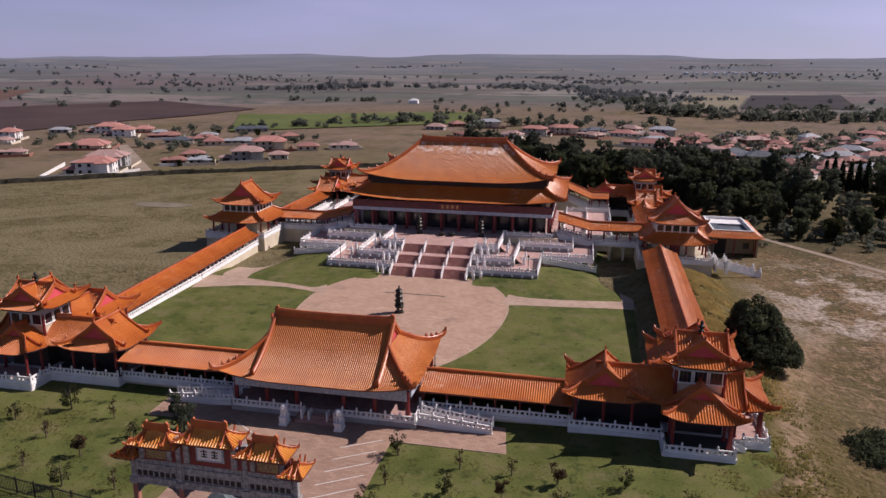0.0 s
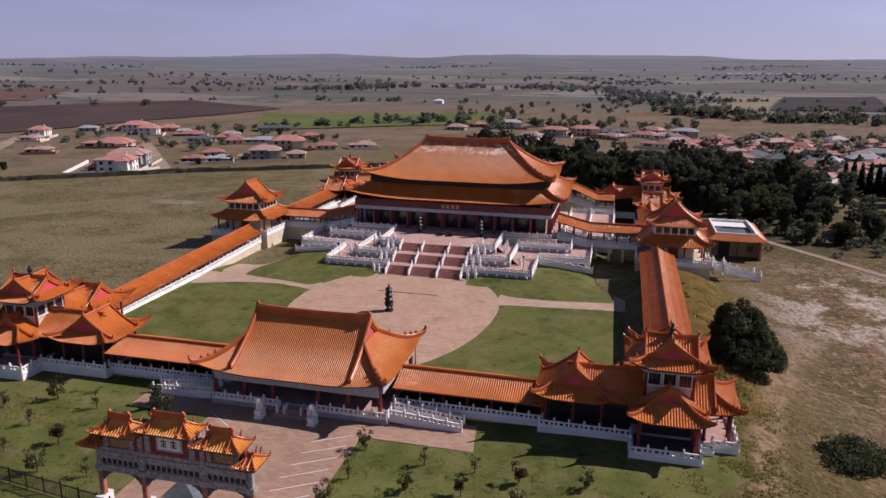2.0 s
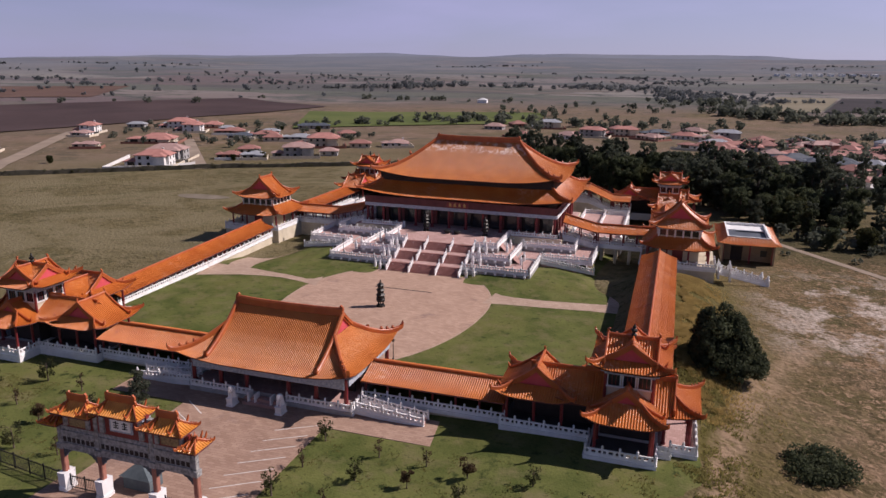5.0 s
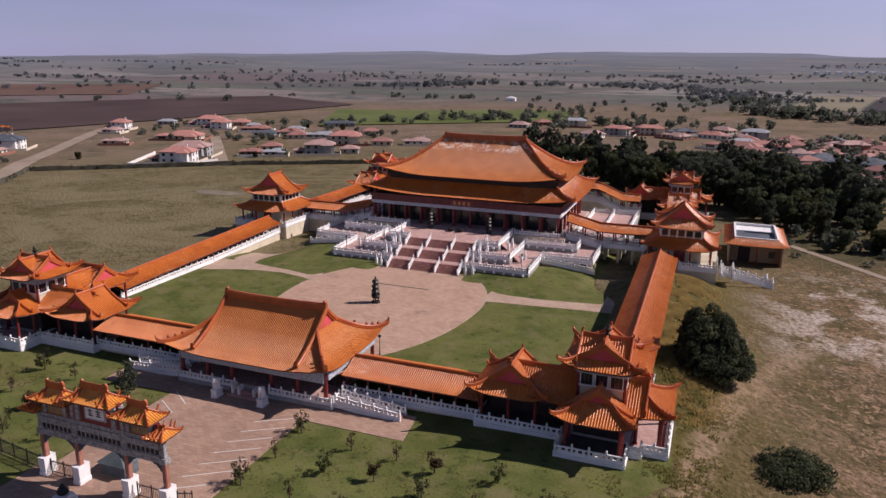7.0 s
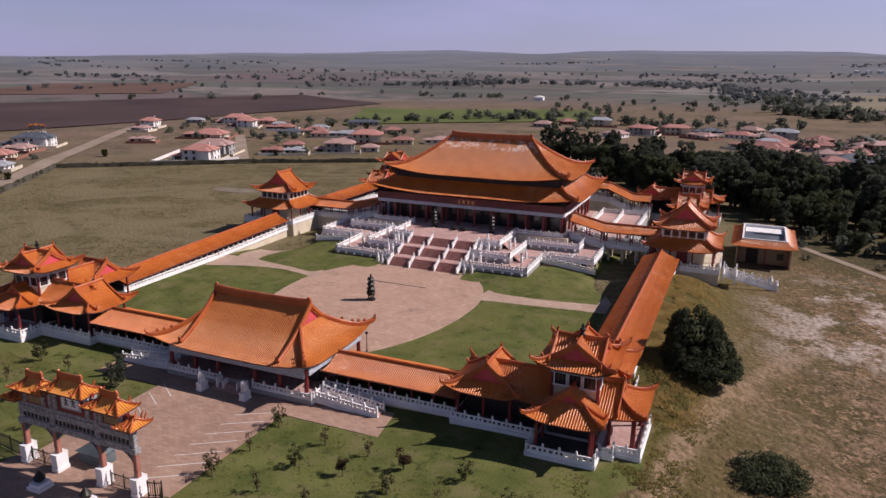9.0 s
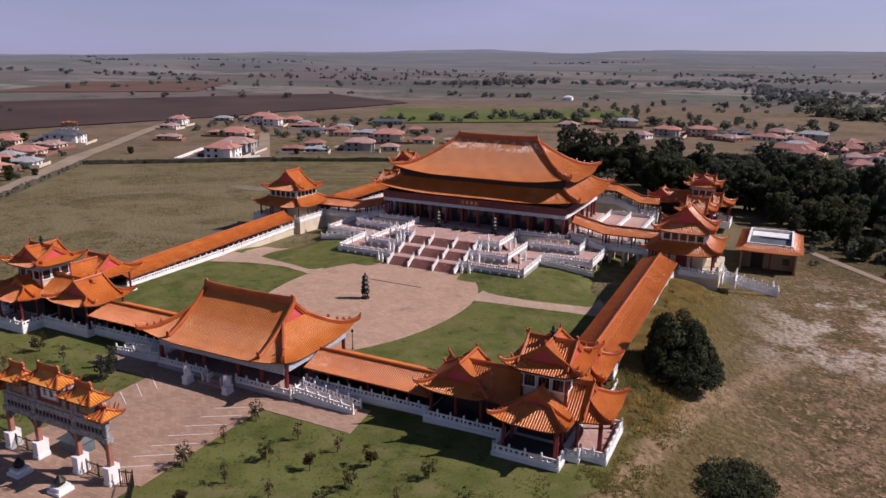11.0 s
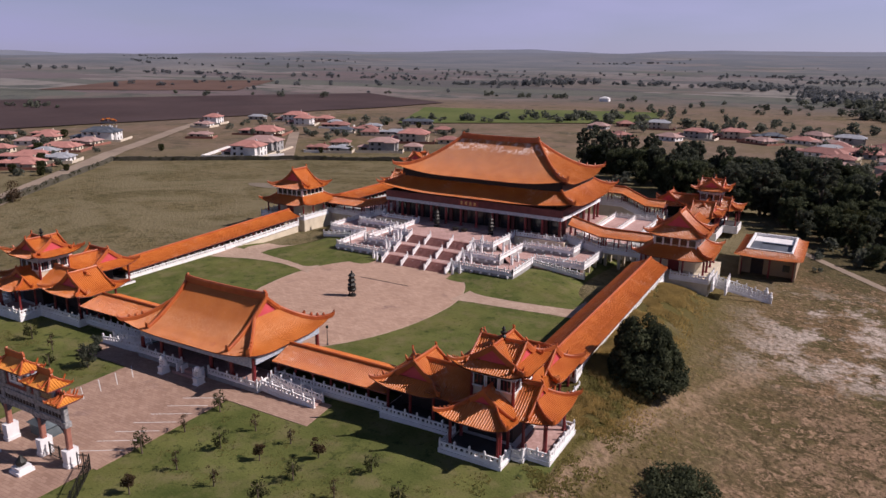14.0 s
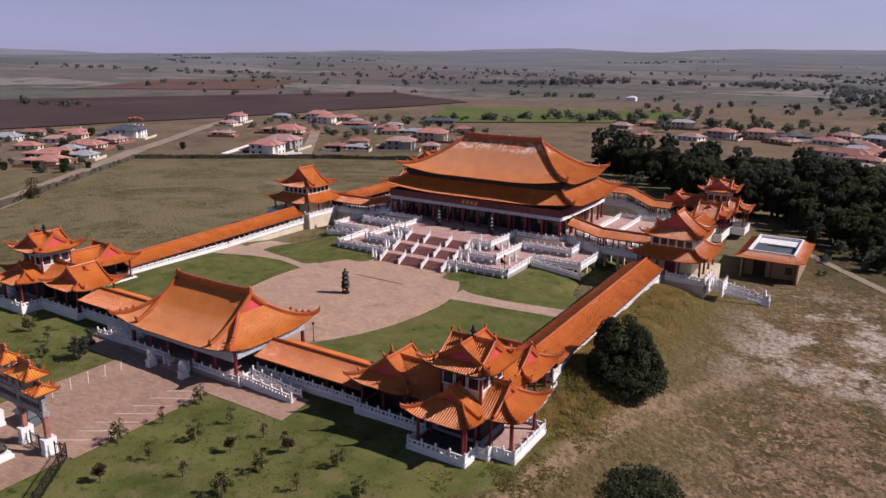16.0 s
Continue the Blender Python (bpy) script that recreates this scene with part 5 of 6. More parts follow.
for x, y in ((-3.6, -66.2), (3.4, -66.4)):
    t = thing("stone_planter", "white stone plinth with dark bronze bowl", "plinth", pose(x, y, FZ2), "forecourt plinths")
    part("base", Mesh().box(-0.95, -0.95, 0, 0.95, 0.95, 0.35, 0.05).box(-0.75, -0.75, 0.35, 0.75, 0.75, 0.75, 0.05), WHITE, t)
    part("bowl", Mesh().lathe([(0.3, 0.75), (0.55, 0.95), (0.62, 1.3), (0.5, 1.45), (0.3, 1.7), (0.1, 2.0)], 0, 0, 12), BRONZE, t)


# ---- bronze censers and stone lions ----
def pagoda_censer(x, y, z, h):
    k = h / 5.1
    t = thing("bronze_censer", "tall dark bronze tiered incense burner", "censer", Matrix.Translation((x, y, z)) @ Matrix.Scale(k, 4), "bronze censers")
    part("base", Mesh().lathe([(0.85, 0), (0.85, 0.25), (0.6, 0.35)], 0, 0, 8), BRONZE, t)
    for i in range(3):
        a = 2 * math.pi * i / 3
        part("leg", Mesh().lathe([(0.16, 0.3), (0.1, 0.6), (0.2, 0.95)], 0.5 * math.cos(a), 0.5 * math.sin(a), 6), BRONZE, t)
    part("bowl", Mesh().lathe([(0.35, 0.85), (0.75, 1.05), (0.85, 1.35), (0.7, 1.6), (0.85, 1.7)], 0, 0, 14), BRONZE, t)
    z0 = 1.7
    for i, r in enumerate((0.85, 0.78, 0.7)):
        part("tier", Mesh().lathe([(r * 0.8, z0), (r * 0.84, z0 + 0.5)], 0, 0, 6), BRONZE, t)
        part("tier_roof", Mesh().lathe([(r * 1.1, z0 + 0.52), (r * 1.02, z0 + 0.58), (r * 0.85, z0 + 0.72), (r * 0.7, z0 + 0.9)], 0, 0, 6), BRONZE, t)
        z0 += 0.9
    part("finial", Mesh().lathe([(0.3, z0), (0.14, z0 + 0.15), (0.22, z0 + 0.32), (0.04, z0 + 0.7)], 0, 0, 8), BRONZE, t)


pagoda_censer(0, 0, 0.03, 5.1)
pagoda_censer(-6.9, 44.4, L3, 4.6)
pagoda_censer(7.9, 44.4, L3, 4.6)
for x in (-4, 4):
    solo("planter", Mesh().lathe([(0.5, 0), (0.75, 0.25), (0.85, 0.7), (0.7, 0.8)], 0, 0, 12), BRONZE, "dark bronze urn on the terrace", "urn", "terrace urns", at=pose(x * 0.3, 43.6, L3))


def lion(x, s):
    m = Mesh().box(-0.62, -0.9, 0, 0.62, 0.9, 0.25, 0.05).box(-0.52, -0.8, 0.25, 0.52, 0.8, 1.15, 0.04).box(-0.6, -0.88, 1.15, 0.6, 0.88, 1.32, 0.05)
    m.lathe([(0.42, 1.32), (0.5, 1.7), (0.42, 2.2), (0.3, 2.5)], 0, 0.25, 10)
    m.lathe([(0.15, 2.2), (0.42, 2.4), (0.5, 2.75), (0.42, 3.05), (0.18, 3.22)], 0, -0.12, 10)
    m.lathe([(0.2, 2.42), (0.26, 2.6), (0.15, 2.78)], 0, -0.5, 8)
    for sx in (-0.26, 0.26):
        m.lathe([(0.17, 1.32), (0.13, 1.8), (0.16, 2.3)], sx, -0.4, 7)
        m.lathe([(0.25, 1.32), (0.24, 1.6), (0.12, 1.8)], sx * 1.3, 0.35, 7)
    m.lathe([(0.1, 1.6), (0.16, 2.0), (0.05, 2.45)], 0, 0.72, 6)
    solo("stone_lion", m, WHITE, "white stone guardian lion on a tall pedestal", "statue", "guardian lions", at=pose(x, -40.7, FZ2) @ Matrix.Scale(0.86, 4))


lion(-4.15, 1)
lion(3.15, 1)
for s in (-1, 1):
    solo("stone_screen", Mesh().box(s * 2.2 - 0.12, -40.0, FZ2, s * 2.2 + 0.12, -38.8, 0.9, 0.03).box(s * 1.2 - 0.1, -40.0, FZ2, s * 1.2 + 0.1, -38.8, 0.7, 0.03), WHITE, "white stone stair cheek walls", "stair wall", "gate stair walls")


# ---- outbuilding ----
def outbuilding():
    t = thing("outbuilding", "low ochre outbuilding with tiled skirt roof and open roof well", "building", pose(67.2, 71, 0))
    part("roof", Roof(7.0, 10.6, 2.9, 4.3, run_f=2.4, run_e=2.4, tip=0.3).tiles(), TILE, t, "orange tiled skirt roof")
    part("wall", Mesh().box(-5.4, -6.0, -3, 5.4, -5.6, 3.4), OCHRE, t, "ochre plastered wall")
    part("wall", Mesh().box(-5.8, -9.2, -3, -5.4, 9.2, 3.4), OCHRE, t)
    part("wall", Mesh().box(5.4, -9.2, -3, 5.8, 9.2, 3.4), OCHRE, t)
    part("wall", Mesh().box(-5.4, 8.8, -3, 5.4, 9.2, 3.4), OCHRE, t)
    part("ceiling_slab", Mesh().box(-5.4, -8.9, 2.6, 5.4, 8.8, 2.9), DARK, t)
    part("roof_deck", Mesh().box(-4.5, -8.0, 3.2, 4.5, 8.0, 3.3), SLATE, t, "dark flat roof")
    for a in ((-4.8, -8.3, 4.8, -7.9), (-4.8, 7.9, 4.8, 8.3), (-4.8, -7.9, -4.4, 7.9), (4.4, -7.9, 4.8, 7.9)):
        part("parapet", Mesh().box(a[0], a[1], 3.2, a[2], a[3], 4.4), WHITE, t, "white parapet")
    part("roof_panel", Mesh().box(-4.2, 2.4, 3.5, 4.2, 7.6, 3.75), WHITE, t, "pale sheet roofing")
    part("roof_panel", Mesh().box(-4.2, -7.4, 3.5, -2.4, 2.0, 3.7), SLATE, t)
    part("window", Mesh().box(3.0, -6.06, -0.6, 4.4, -6.0, 0.9), GLASS, t)
    part("door", Mesh().box(-3.6, -6.08, -2.2, -1.0, -6.0, 1.6), DARK, t)
    for x in (-5.4, 0.4, 5.3):
        column(t, x, -8.8, -2.2, 2.8, 0.2)


OCHRE = material("ochre_plaster", (0.27, 0.19, 0.115), (0.36, 0.26, 0.165), 0.85, 0.5, 8.0, 0.2, stains=(0.2, 0.145, 0.1), stain_scale=0.5)
SLATE = material("slate_roof", (0.05, 0.06, 0.075), (0.11, 0.125, 0.15), 0.6, 0.5, 6.0, 0.2)
outbuilding()
# garden stair and rails east of the pavilion
for x, y in ((69.9, 44.2), (68.9, 46.8)):
    t = thing("newel_statue", "white stone newel with small carved lion on top", "newel", pose(x, y, ground_z(x, y) - 0.1), "stair newels")
    part("pedestal", Mesh().box(-0.32, -0.32, 0, 0.32, 0.32, 1.25, 0.05).box(-0.4, -0.4, 1.25, 0.4, 0.4, 1.4, 0.05), WHITE, t)
    part("carving", Mesh().lathe([(0.28, 1.4), (0.33, 1.7), (0.2, 1.95), (0.27, 2.15), (0.1, 2.4)], 0, 0, 8), WHITE, t)
balustrade((60.0, 39.5, 1.6), (69.5, 44.0, -1.4), 0.5)
balustrade((60.0, 42.5, 1.6), (68.5, 46.5, -1.4), 0.5)
rail_loop([(59.6, 37.8, 2.2), (59.6, 42.5, 2.2)], 1.6)
rail_loop([(62.0, 38.9, 1.8), (62.0, 43.4, 1.8)], 1.8)


# ---- plants ----
def leaf_material(name, dark, light):
    m = material(name, dark, light, 0.8, 0.4, 3.0, 0.0, spec=0.15, rnd=0.22)
    n, l = m.node_tree.nodes, m.node_tree.links
    p, thin, both = n["Principled BSDF"], n.new("ShaderNodeBsdfTranslucent"), n.new("ShaderNodeMixShader")
    l.new(p.inputs["Base Color"].links[0].from_socket, thin.inputs["Color"])
    both.inputs["Fac"].default_value = 0.5
    l.new(p.outputs["BSDF"], both.inputs[1])
    l.new(thin.outputs["BSDF"], both.inputs[2])
    l.new(both.outputs["Shader"], n["Material Output"].inputs["Surface"])
    return m


LEAF = leaf_material("dark_foliage", (0.064, 0.076, 0.054), (0.116, 0.126, 0.086))
LEAF2 = leaf_material("olive_foliage", (0.035, 0.042, 0.016), (0.085, 0.085, 0.035))
LEAF3 = leaf_material("rusty_foliage", (0.055, 0.035, 0.02), (0.11, 0.075, 0.038))
PINE = leaf_material("cypress_foliage", (0.010, 0.018, 0.010), (0.028, 0.040, 0.020))
# foliage for far trees, paled and blued in place of haze
FARLEAF = leaf_material("hazed_grey_green_foliage", (0.088, 0.100, 0.076), (0.160, 0.168, 0.128))
HAZELEAF = leaf_material("hazed_blue_grey_foliage", (0.150, 0.164, 0.170), (0.205, 0.215, 0.215))
THICKET = leaf_material("blackish_foliage", (0.046, 0.058, 0.032), (0.112, 0.126, 0.066))
rng = np.random.default_rng(7)


def leaves(centres, radii, count, size, flat=1.0):
    """Many small leaf quads on and in a set of lumps."""
    c = np.asarray(centres, float)
    r = np.asarray(radii, float)
    idx = rng.choice(len(c), count, p=r ** 2 / (r ** 2).sum())
    d = rng.normal(size=(count, 3))
    d /= np.linalg.norm(d, axis=1)[:, None]
    rad = r[idx] * (0.55 + 0.5 * rng.random(count) ** 0.6)
    p = c[idx] + d * rad[:, None] * np.array((1, 1, flat))
    u = rng.normal(size=(count, 3))
    u /= np.linalg.norm(u, axis=1)[:, None]
    w = np.cross(u, d)
    w /= np.linalg.norm(w, axis=1)[:, None] + 1e-6
    s = size * (0.6 + 0.8 * rng.random(count))[:, None]
    q = np.stack([p - u * s - w * s * 0.5, p + u * s * 0.4 - w * s * 0.7, p + u * s + w * s * 0.4, p - u * s * 0.3 + w * s * 0.8], 1)
    m = Mesh()
    m.v = [tuple(x) for x in q.reshape(-1, 3).tolist()]
    m.f = [(4 * i, 4 * i + 1, 4 * i + 2, 4 * i + 3) for i in range(count)]
    return m


def plain_data(m, name, mat):
    me = bpy.data.meshes.new(name)
    me.from_pydata(m.v, [], m.f)
    me.materials.append(mat)
    return me


def trunk(h, r):
    return Mesh().lathe([(r * 1.4, -0.3), (r, h * 0.15), (r * 0.75, h * 0.55), (r * 0.3, h)], 0, 0, 7)


def limb(h, r, turn, spread):
    z = h * (0.35 + 0.4 * rng.random())
    tip = Vector((math.cos(turn) * spread, math.sin(turn) * spread, z + spread * 0.7))
    rings = []
    for k in range(4):
        p = Vector((0, 0, z)).lerp(tip, k / 3)
        rr = r * 0.4 * (1 - 0.75 * k / 3)
        rings.append([(p.x + rr * math.cos(j * 2.09), p.y + rr * math.sin(j * 2.09), p.z) for j in range(3)])
    return Mesh().quads(rings, True)


def make_tree(name, label, category, h, spread, lumps, count, size, mat, group, at, bare=0.2, flat=0.8, limbs=5, lump=(0.28, 0.20)):
    t = thing(name, label, category, at, group)
    part("trunk", trunk(h * 0.8, h * 0.028), BARK, t)
    for i in range(limbs):
        part("limb", limb(h * 0.8, h * 0.028, 6.28 * i / limbs + 0.4 * rng.random(), spread * 0.6), BARK, t)
    cs, rs = [], []
    for i in range(lumps):
        a, q = 6.28 * rng.random(), rng.random() ** 0.5
        z = h * (bare + (1 - bare) * rng.random()) * 0.9
        k = math.sin(min(1, max(0.12, (z / h - bare * 0.6))) * 3.0) ** 0.6
        cs.append((math.cos(a) * q * spread * 0.75 * k, math.sin(a) * q * spread * 0.75 * k, z))
        rs.append(spread * (lump[0] + lump[1] * rng.random()))
    ob = new("crown", plain_data(leaves(cs, rs, count, size, flat), "crown", mat))
    ob.parent = t
    return t


big = make_tree("round_tree", "large dense dark green tree in dry grass", "tree", 8.0, 3.8, 16, 3000, 0.2, THICKET, "", pose(58.3, -8.7, ground_z(58.3, -8.7) - 0.2), 0.08)
# a tall leader on one side and a lower, wider skirt on the other
cs, rs = [], []
for i in range(230):
    q = rng.random() ** 0.8
    a = 6.28 * rng.random()
    wide = 5.7 * (1 - q) ** 0.5 + 0.7
    cs.append((0.7 - 1.8 * q + 0.8 * wide * math.cos(a), -0.8 + 1.8 * q + 0.8 * wide * math.sin(a), 0.9 + 7.6 * q * (0.75 + 0.3 * math.sin(a * 2 + 1))))
    rs.append(0.5 + 0.65 * rng.random())
crown = new("crown", plain_data(leaves(cs + [(2.6, -1.6, 2.0), (3.2, 0.4, 2.6), (1.2, -2.6, 1.6), (3.4, -0.8, 1.4)], rs + [1.5, 1.5, 1.5, 1.4], 44000, 0.15, 0.9), "crown", THICKET))
crown.parent = big
bush = make_tree("shrub", "dark scrub bush on the dry slope", "bush", 1.6, 5.2, 60, 12000, 0.13, THICKET, "", pose(67.8, -31.8, ground_z(67.8, -31.8) - 0.3), 0.03, lump=(0.14, 0.16))
make_tree("garden_tree", "dark green young garden tree on the lawn", "tree", 3.8, 1.7, 14, 1500, 0.12, LEAF, "", pose(-15.4, -45.2, -0.95), 0.2)
make_tree("garden_tree", "dark round shrub by the gate path", "tree", 2.7, 1.25, 12, 1300, 0.11, LEAF, "", pose(-19.5, -41.0, -0.95), 0.12)
sap_a = make_tree("sapling", "thin sapling with sparse olive leaves", "sapling", 3.2, 1.35, 20, 620, 0.085, LEAF2, "lawn saplings", pose(11.8, -45, -0.95), 0.15, limbs=7, lump=(0.16, 0.16))
sap_b = make_tree("sapling", "thin sapling with rusty brown leaves", "sapling", 3.0, 1.0, 16, 1100, 0.08, LEAF3, "lawn saplings", pose(30.4, -47.5, -0.95), 0.38, lump=(0.26, 0.18))
sap_c = make_tree("sapling", "small nearly bare sapling", "sapling", 2.9, 0.9, 14, 200, 0.075, LEAF3, "lawn saplings", pose(19.4, -46.3, -0.95), 0.25, limbs=8, lump=(0.18, 0.2))
for i, (x, y) in enumerate(((11.6, -57.0), (17.9, -57.3), (18.7, -51.5), (24.7, -51.2), (25.3, -46.5), (30.9, -52.5), (12.0, -51.0), (37.6, -47.0), (17.3, -63.1), (24, -57.5), (31, -58), (37, -53), (43.5, -50.5), (37.8, -59),
                            (-14.5, -52), (-20.5, -48), (-26, -44), (-33, -43), (-24, -53), (-31, -50), (-38, -47), (-16, -58), (-22, -58.5), (-40, -53), (-29, -56))):
    src = (sap_a, sap_c, sap_a, sap_b, sap_c)[i % 5]
    k = 0.72 + 0.4 * random.random()
    copy_thing(src, pose(x, y, ground_z(x, y), 0, 0, 70 * i) @ Matrix.Scale(k, 4))

# wood north-east of the compound
kinds = [make_tree("wood_tree", "dark green tree in a dense wood", "tree", h, sp, 90, 6000, 0.23, m, "wood trees", pose(x, y, ground_z(x, y)), 0.14, 0.9, 3, (0.08, 0.15))
         for h, sp, m, x, y in ((14, 4.6, LEAF, 30, 165), (11, 5.2, THICKET, 52, 140), (17, 3.9, LEAF, 66, 160), (9, 4.6, LEAF2, 84, 112), (13, 4.4, THICKET, 100, 118))]
count = 0
for i in range(900):
    x, y = random.uniform(-25, 150), random.uniform(96, 225)
    edge = 185 - 0.95 * (x + 18) if x < 60 else (112 + 0.10 * (x - 60))
    if (x > 72 + 0.20 * y and i % 6) or y < edge + 4 or y > edge + 55 + 0.25 * max(0, x) or (x > 88 and random.random() < 0.45) or y > 225 - 0.2 * x:
        continue
    count += 1
    if count > 165:
        break
    copy_thing(kinds[(i * 7) % 5], pose(x, y, ground_z(x, y) - 0.3, 0, 0, 53 * i) @ Matrix.Scale(0.75 + 0.5 * random.random(), 4))
for i, (x, y) in enumerate(((88, 84), (97, 86), (106, 92), (112, 84), (92, 98), (118, 98), (126, 106), (79, 104), (135, 96), (120, 120))):
    copy_thing(kinds[3 if i % 2 else 1], pose(x, y, ground_z(x, y) - 0.3, 0, 0, 41 * i) @ Matrix.Scale(0.55 + 0.35 * random.random(), 4))
for i, (x, y) in enumerate(((72, 104), (77, 110), (82, 103), (87, 109), (75, 118), (81, 120), (93, 103), (98, 110), (69, 116), (66, 124), (88, 118), (84, 94), (104, 104), (93, 122), (72, 128), (110, 112))):
    copy_thing(kinds[(0, 1, 4)[i % 3]], pose(x, y, ground_z(x, y) - 0.3, 0, 0, 67 * i) @ Matrix.Scale(0.62 + 0.3 * random.random(), 4))
cyp = thing("cypress", "slim dark cypress in a row", "tree", pose(122, 182, ground_z(122, 182)), "cypress row")
part("trunk", Mesh().lathe([(0.3, -0.2), (0.2, 2)], 0, 0, 6), BARK, cyp)
ob = new("crown", plain_data(leaves([(0, 0, 1.5 + 1.1 * k) for k in range(10)], [1.7 - 0.13 * k for k in range(10)], 1100, 0.35), "crown", PINE))
ob.parent = cyp
for i in range(1, 6):
    copy_thing(cyp, pose(122 + 2.4 * i, 182 - 1.6 * i, ground_z(122, 182), 0, 0, 60 * i) @ Matrix.Scale(0.85 + 0.3 * random.random(), 4))
make_tree("bare_tree", "grey leafless tree by the boundary fence", "tree", 7, 4.5, 14, 700, 0.22, LEAF3, "", pose(-150, 22, ground_z(-150, 22)), 0.2)
for i, (x, y) in enumerate(((-222, 139), (-205, 66), (-198, 72), (-212, 58), (-222, 50), (-196, 60), (-228, 80), (-330, 112), (-262, 100), (-318, 150), (-150, 176), (-140, 186), (-214, 330), (-182, 322))):
    copy_thing(kinds[3], pose(x, y, ground_z(x, y) - 0.2, 0, 0, 37 * i) @ Matrix.Scale(0.35 + 0.25 * random.random(), 4))


def far_woods():
    """Distant trees, hedges and copses as one mesh of leaf clumps."""
    pts = []

    def belt(x0, y0, x1, y1, n, wide, size):
        for i in range(n):
            t = random.random()
            pts.append((x0 + (x1 - x0) * t + random.gauss(0, wide), y0 + (y1 - y0) * t + random.gauss(0, wide), size * (0.6 + 0.8 * random.random())))

    for hx0, hy0, hx1, hy1 in ((-700, 640, -150, 780), (-900, 760, -300, 960), (-120, 620, 60, 640), (-60, 760, 180, 900), (-1300, 1000, -600, 1180), (-500, 1500, 100, 1480), (-1000, 1300, -560, 1400), (150, 1100, 420, 1500)):
        belt(hx0, hy0, hx1, hy1, 9, 5, 4.5)
    belt(74, 92, 150, 84, 46, 7, 2.6)
    belt(76, 78, 130, 100, 30, 8, 2.0)
    belt(70, 215, 330, 330, 110, 38, 4)
    belt(90, 330, 330, 400, 70, 30, 4.5)
    belt(-310, 300, -120, 250, 46, 28, 3.2)
    belt(-330, 130, -215, 75, 40, 18, 3.2)
    belt(-235, 330, -170, 430, 16, 10, 4)
    belt(-150, 440, -60, 560, 34, 26, 5)
    belt(-450, 1032, -374, 1238, 40, 25, 9)
    belt(-374, 1238, -94, 1286, 50, 30, 7)
    belt(-94, 1286, 77, 1067, 70, 35, 7)
    belt(77, 1067, 90, 782, 80, 34, 7)
    belt(80, 653, 182, 575, 50, 12, 8)
    belt(182, 575, 320, 615, 50, 12, 8)
    belt(320, 615, 520, 760, 45, 20, 8)
    belt(-227, 360, -50, 520, 22, 16, 5)
    belt(-60, 430, 90, 480, 30, 18, 6)
    belt(-620, 520, -300, 640, 5, 30, 6)
    belt(-900, 560, -500, 900, 6, 50, 7)
    belt(-700, 250, -520, 300, 10, 12, 5)
    belt(100, 330, 240, 420, 40, 30, 5)
    belt(-300, 1700, 900, 2200, 80, 60, 6)
    belt(-1500, 1500, -300, 1700, 45, 60, 6)
    belt(300, 1700, 1300, 2300, 45, 60, 6)
    belt(-1700, 900, -900, 1100, 40, 40, 7)
    for i in range(46):
        a, r = random.uniform(-0.95, 0.62), random.uniform(700, 3000)
        x, y, turn = r * math.sin(a), r * math.cos(a), random.uniform(-0.5, 0.5)
        for k in range(random.choice((1, 3, 8, 16, 26))):
            d = random.gauss(0, 60)
            pts.append((x + d * math.cos(turn), y + d * math.sin(turn) + random.gauss(0, 7), random.uniform(3, 7)))
    for name, lo, hi, mat, label in (("far_woods", 0, 850, FARLEAF, "scattered trees and hedges among the fields"), ("distant_woods", 850, 9000, HAZELEAF, "distant copses, hedges and woods, tinted blue-grey for haze")):
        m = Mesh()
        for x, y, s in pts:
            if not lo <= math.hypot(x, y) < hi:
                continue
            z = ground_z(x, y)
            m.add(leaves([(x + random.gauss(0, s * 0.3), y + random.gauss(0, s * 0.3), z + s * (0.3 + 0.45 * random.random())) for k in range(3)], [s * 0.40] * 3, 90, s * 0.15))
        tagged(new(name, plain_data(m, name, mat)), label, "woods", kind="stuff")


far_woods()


# ---- dry grass by the compound ----
def tufts(name, label, x, y, h, w, mat):
    """Upright bent blades at (x, y), each three quads of height h and width w."""
    n = len(x)
    z = np.array([ground_z(p, q) for p, q in zip(x.tolist(), y.tolist())])
    quads = []
    for k in range(3):
        a = rng.random(n) * 6.28
        bx, by = x + 0.3 * (rng.random(n) - 0.5), y + 0.3 * (rng.random(n) - 0.5)
        hh, ww = h * (0.5 + rng.random(n)), w * (0.5 + rng.random(n))
        lx, ly = hh * (rng.random(n) - 0.5), hh * (rng.random(n) - 0.5)
        dx, dy = np.cos(a) * ww, np.sin(a) * ww
        quads.append(np.stack([np.stack([bx - dx, by - dy, z - 0.03], 1), np.stack([bx + dx, by + dy, z - 0.03], 1),
                               np.stack([bx + dx * 0.5 + lx, by + dy * 0.5 + ly, z + hh], 1), np.stack([bx - dx * 0.5 + lx, by - dy * 0.5 + ly, z + hh * 0.85], 1)], 1))
    q = np.concatenate(quads)
    m = Mesh()
    m.v = [tuple(p) for p in q.reshape(-1, 3).tolist()]
    m.f = [(4 * i, 4 * i + 1, 4 * i + 2, 4 * i + 3) for i in range(len(q))]
    tagged(new(name, plain_data(m, name, mat)), label, "grass", kind="stuff")


def patchy(x, y, scale, bar):
    """Keeps the places where a slow noise lies over a bar, with a frayed edge."""
    v = np.array([noise.fractal(Vector((p * scale, q * scale, 0.7)), 1.0, 2.0, 4) for p, q in zip(x.tolist(), y.tolist())])
    return v > bar + 0.25 * (rng.random(len(x)) - 0.5)


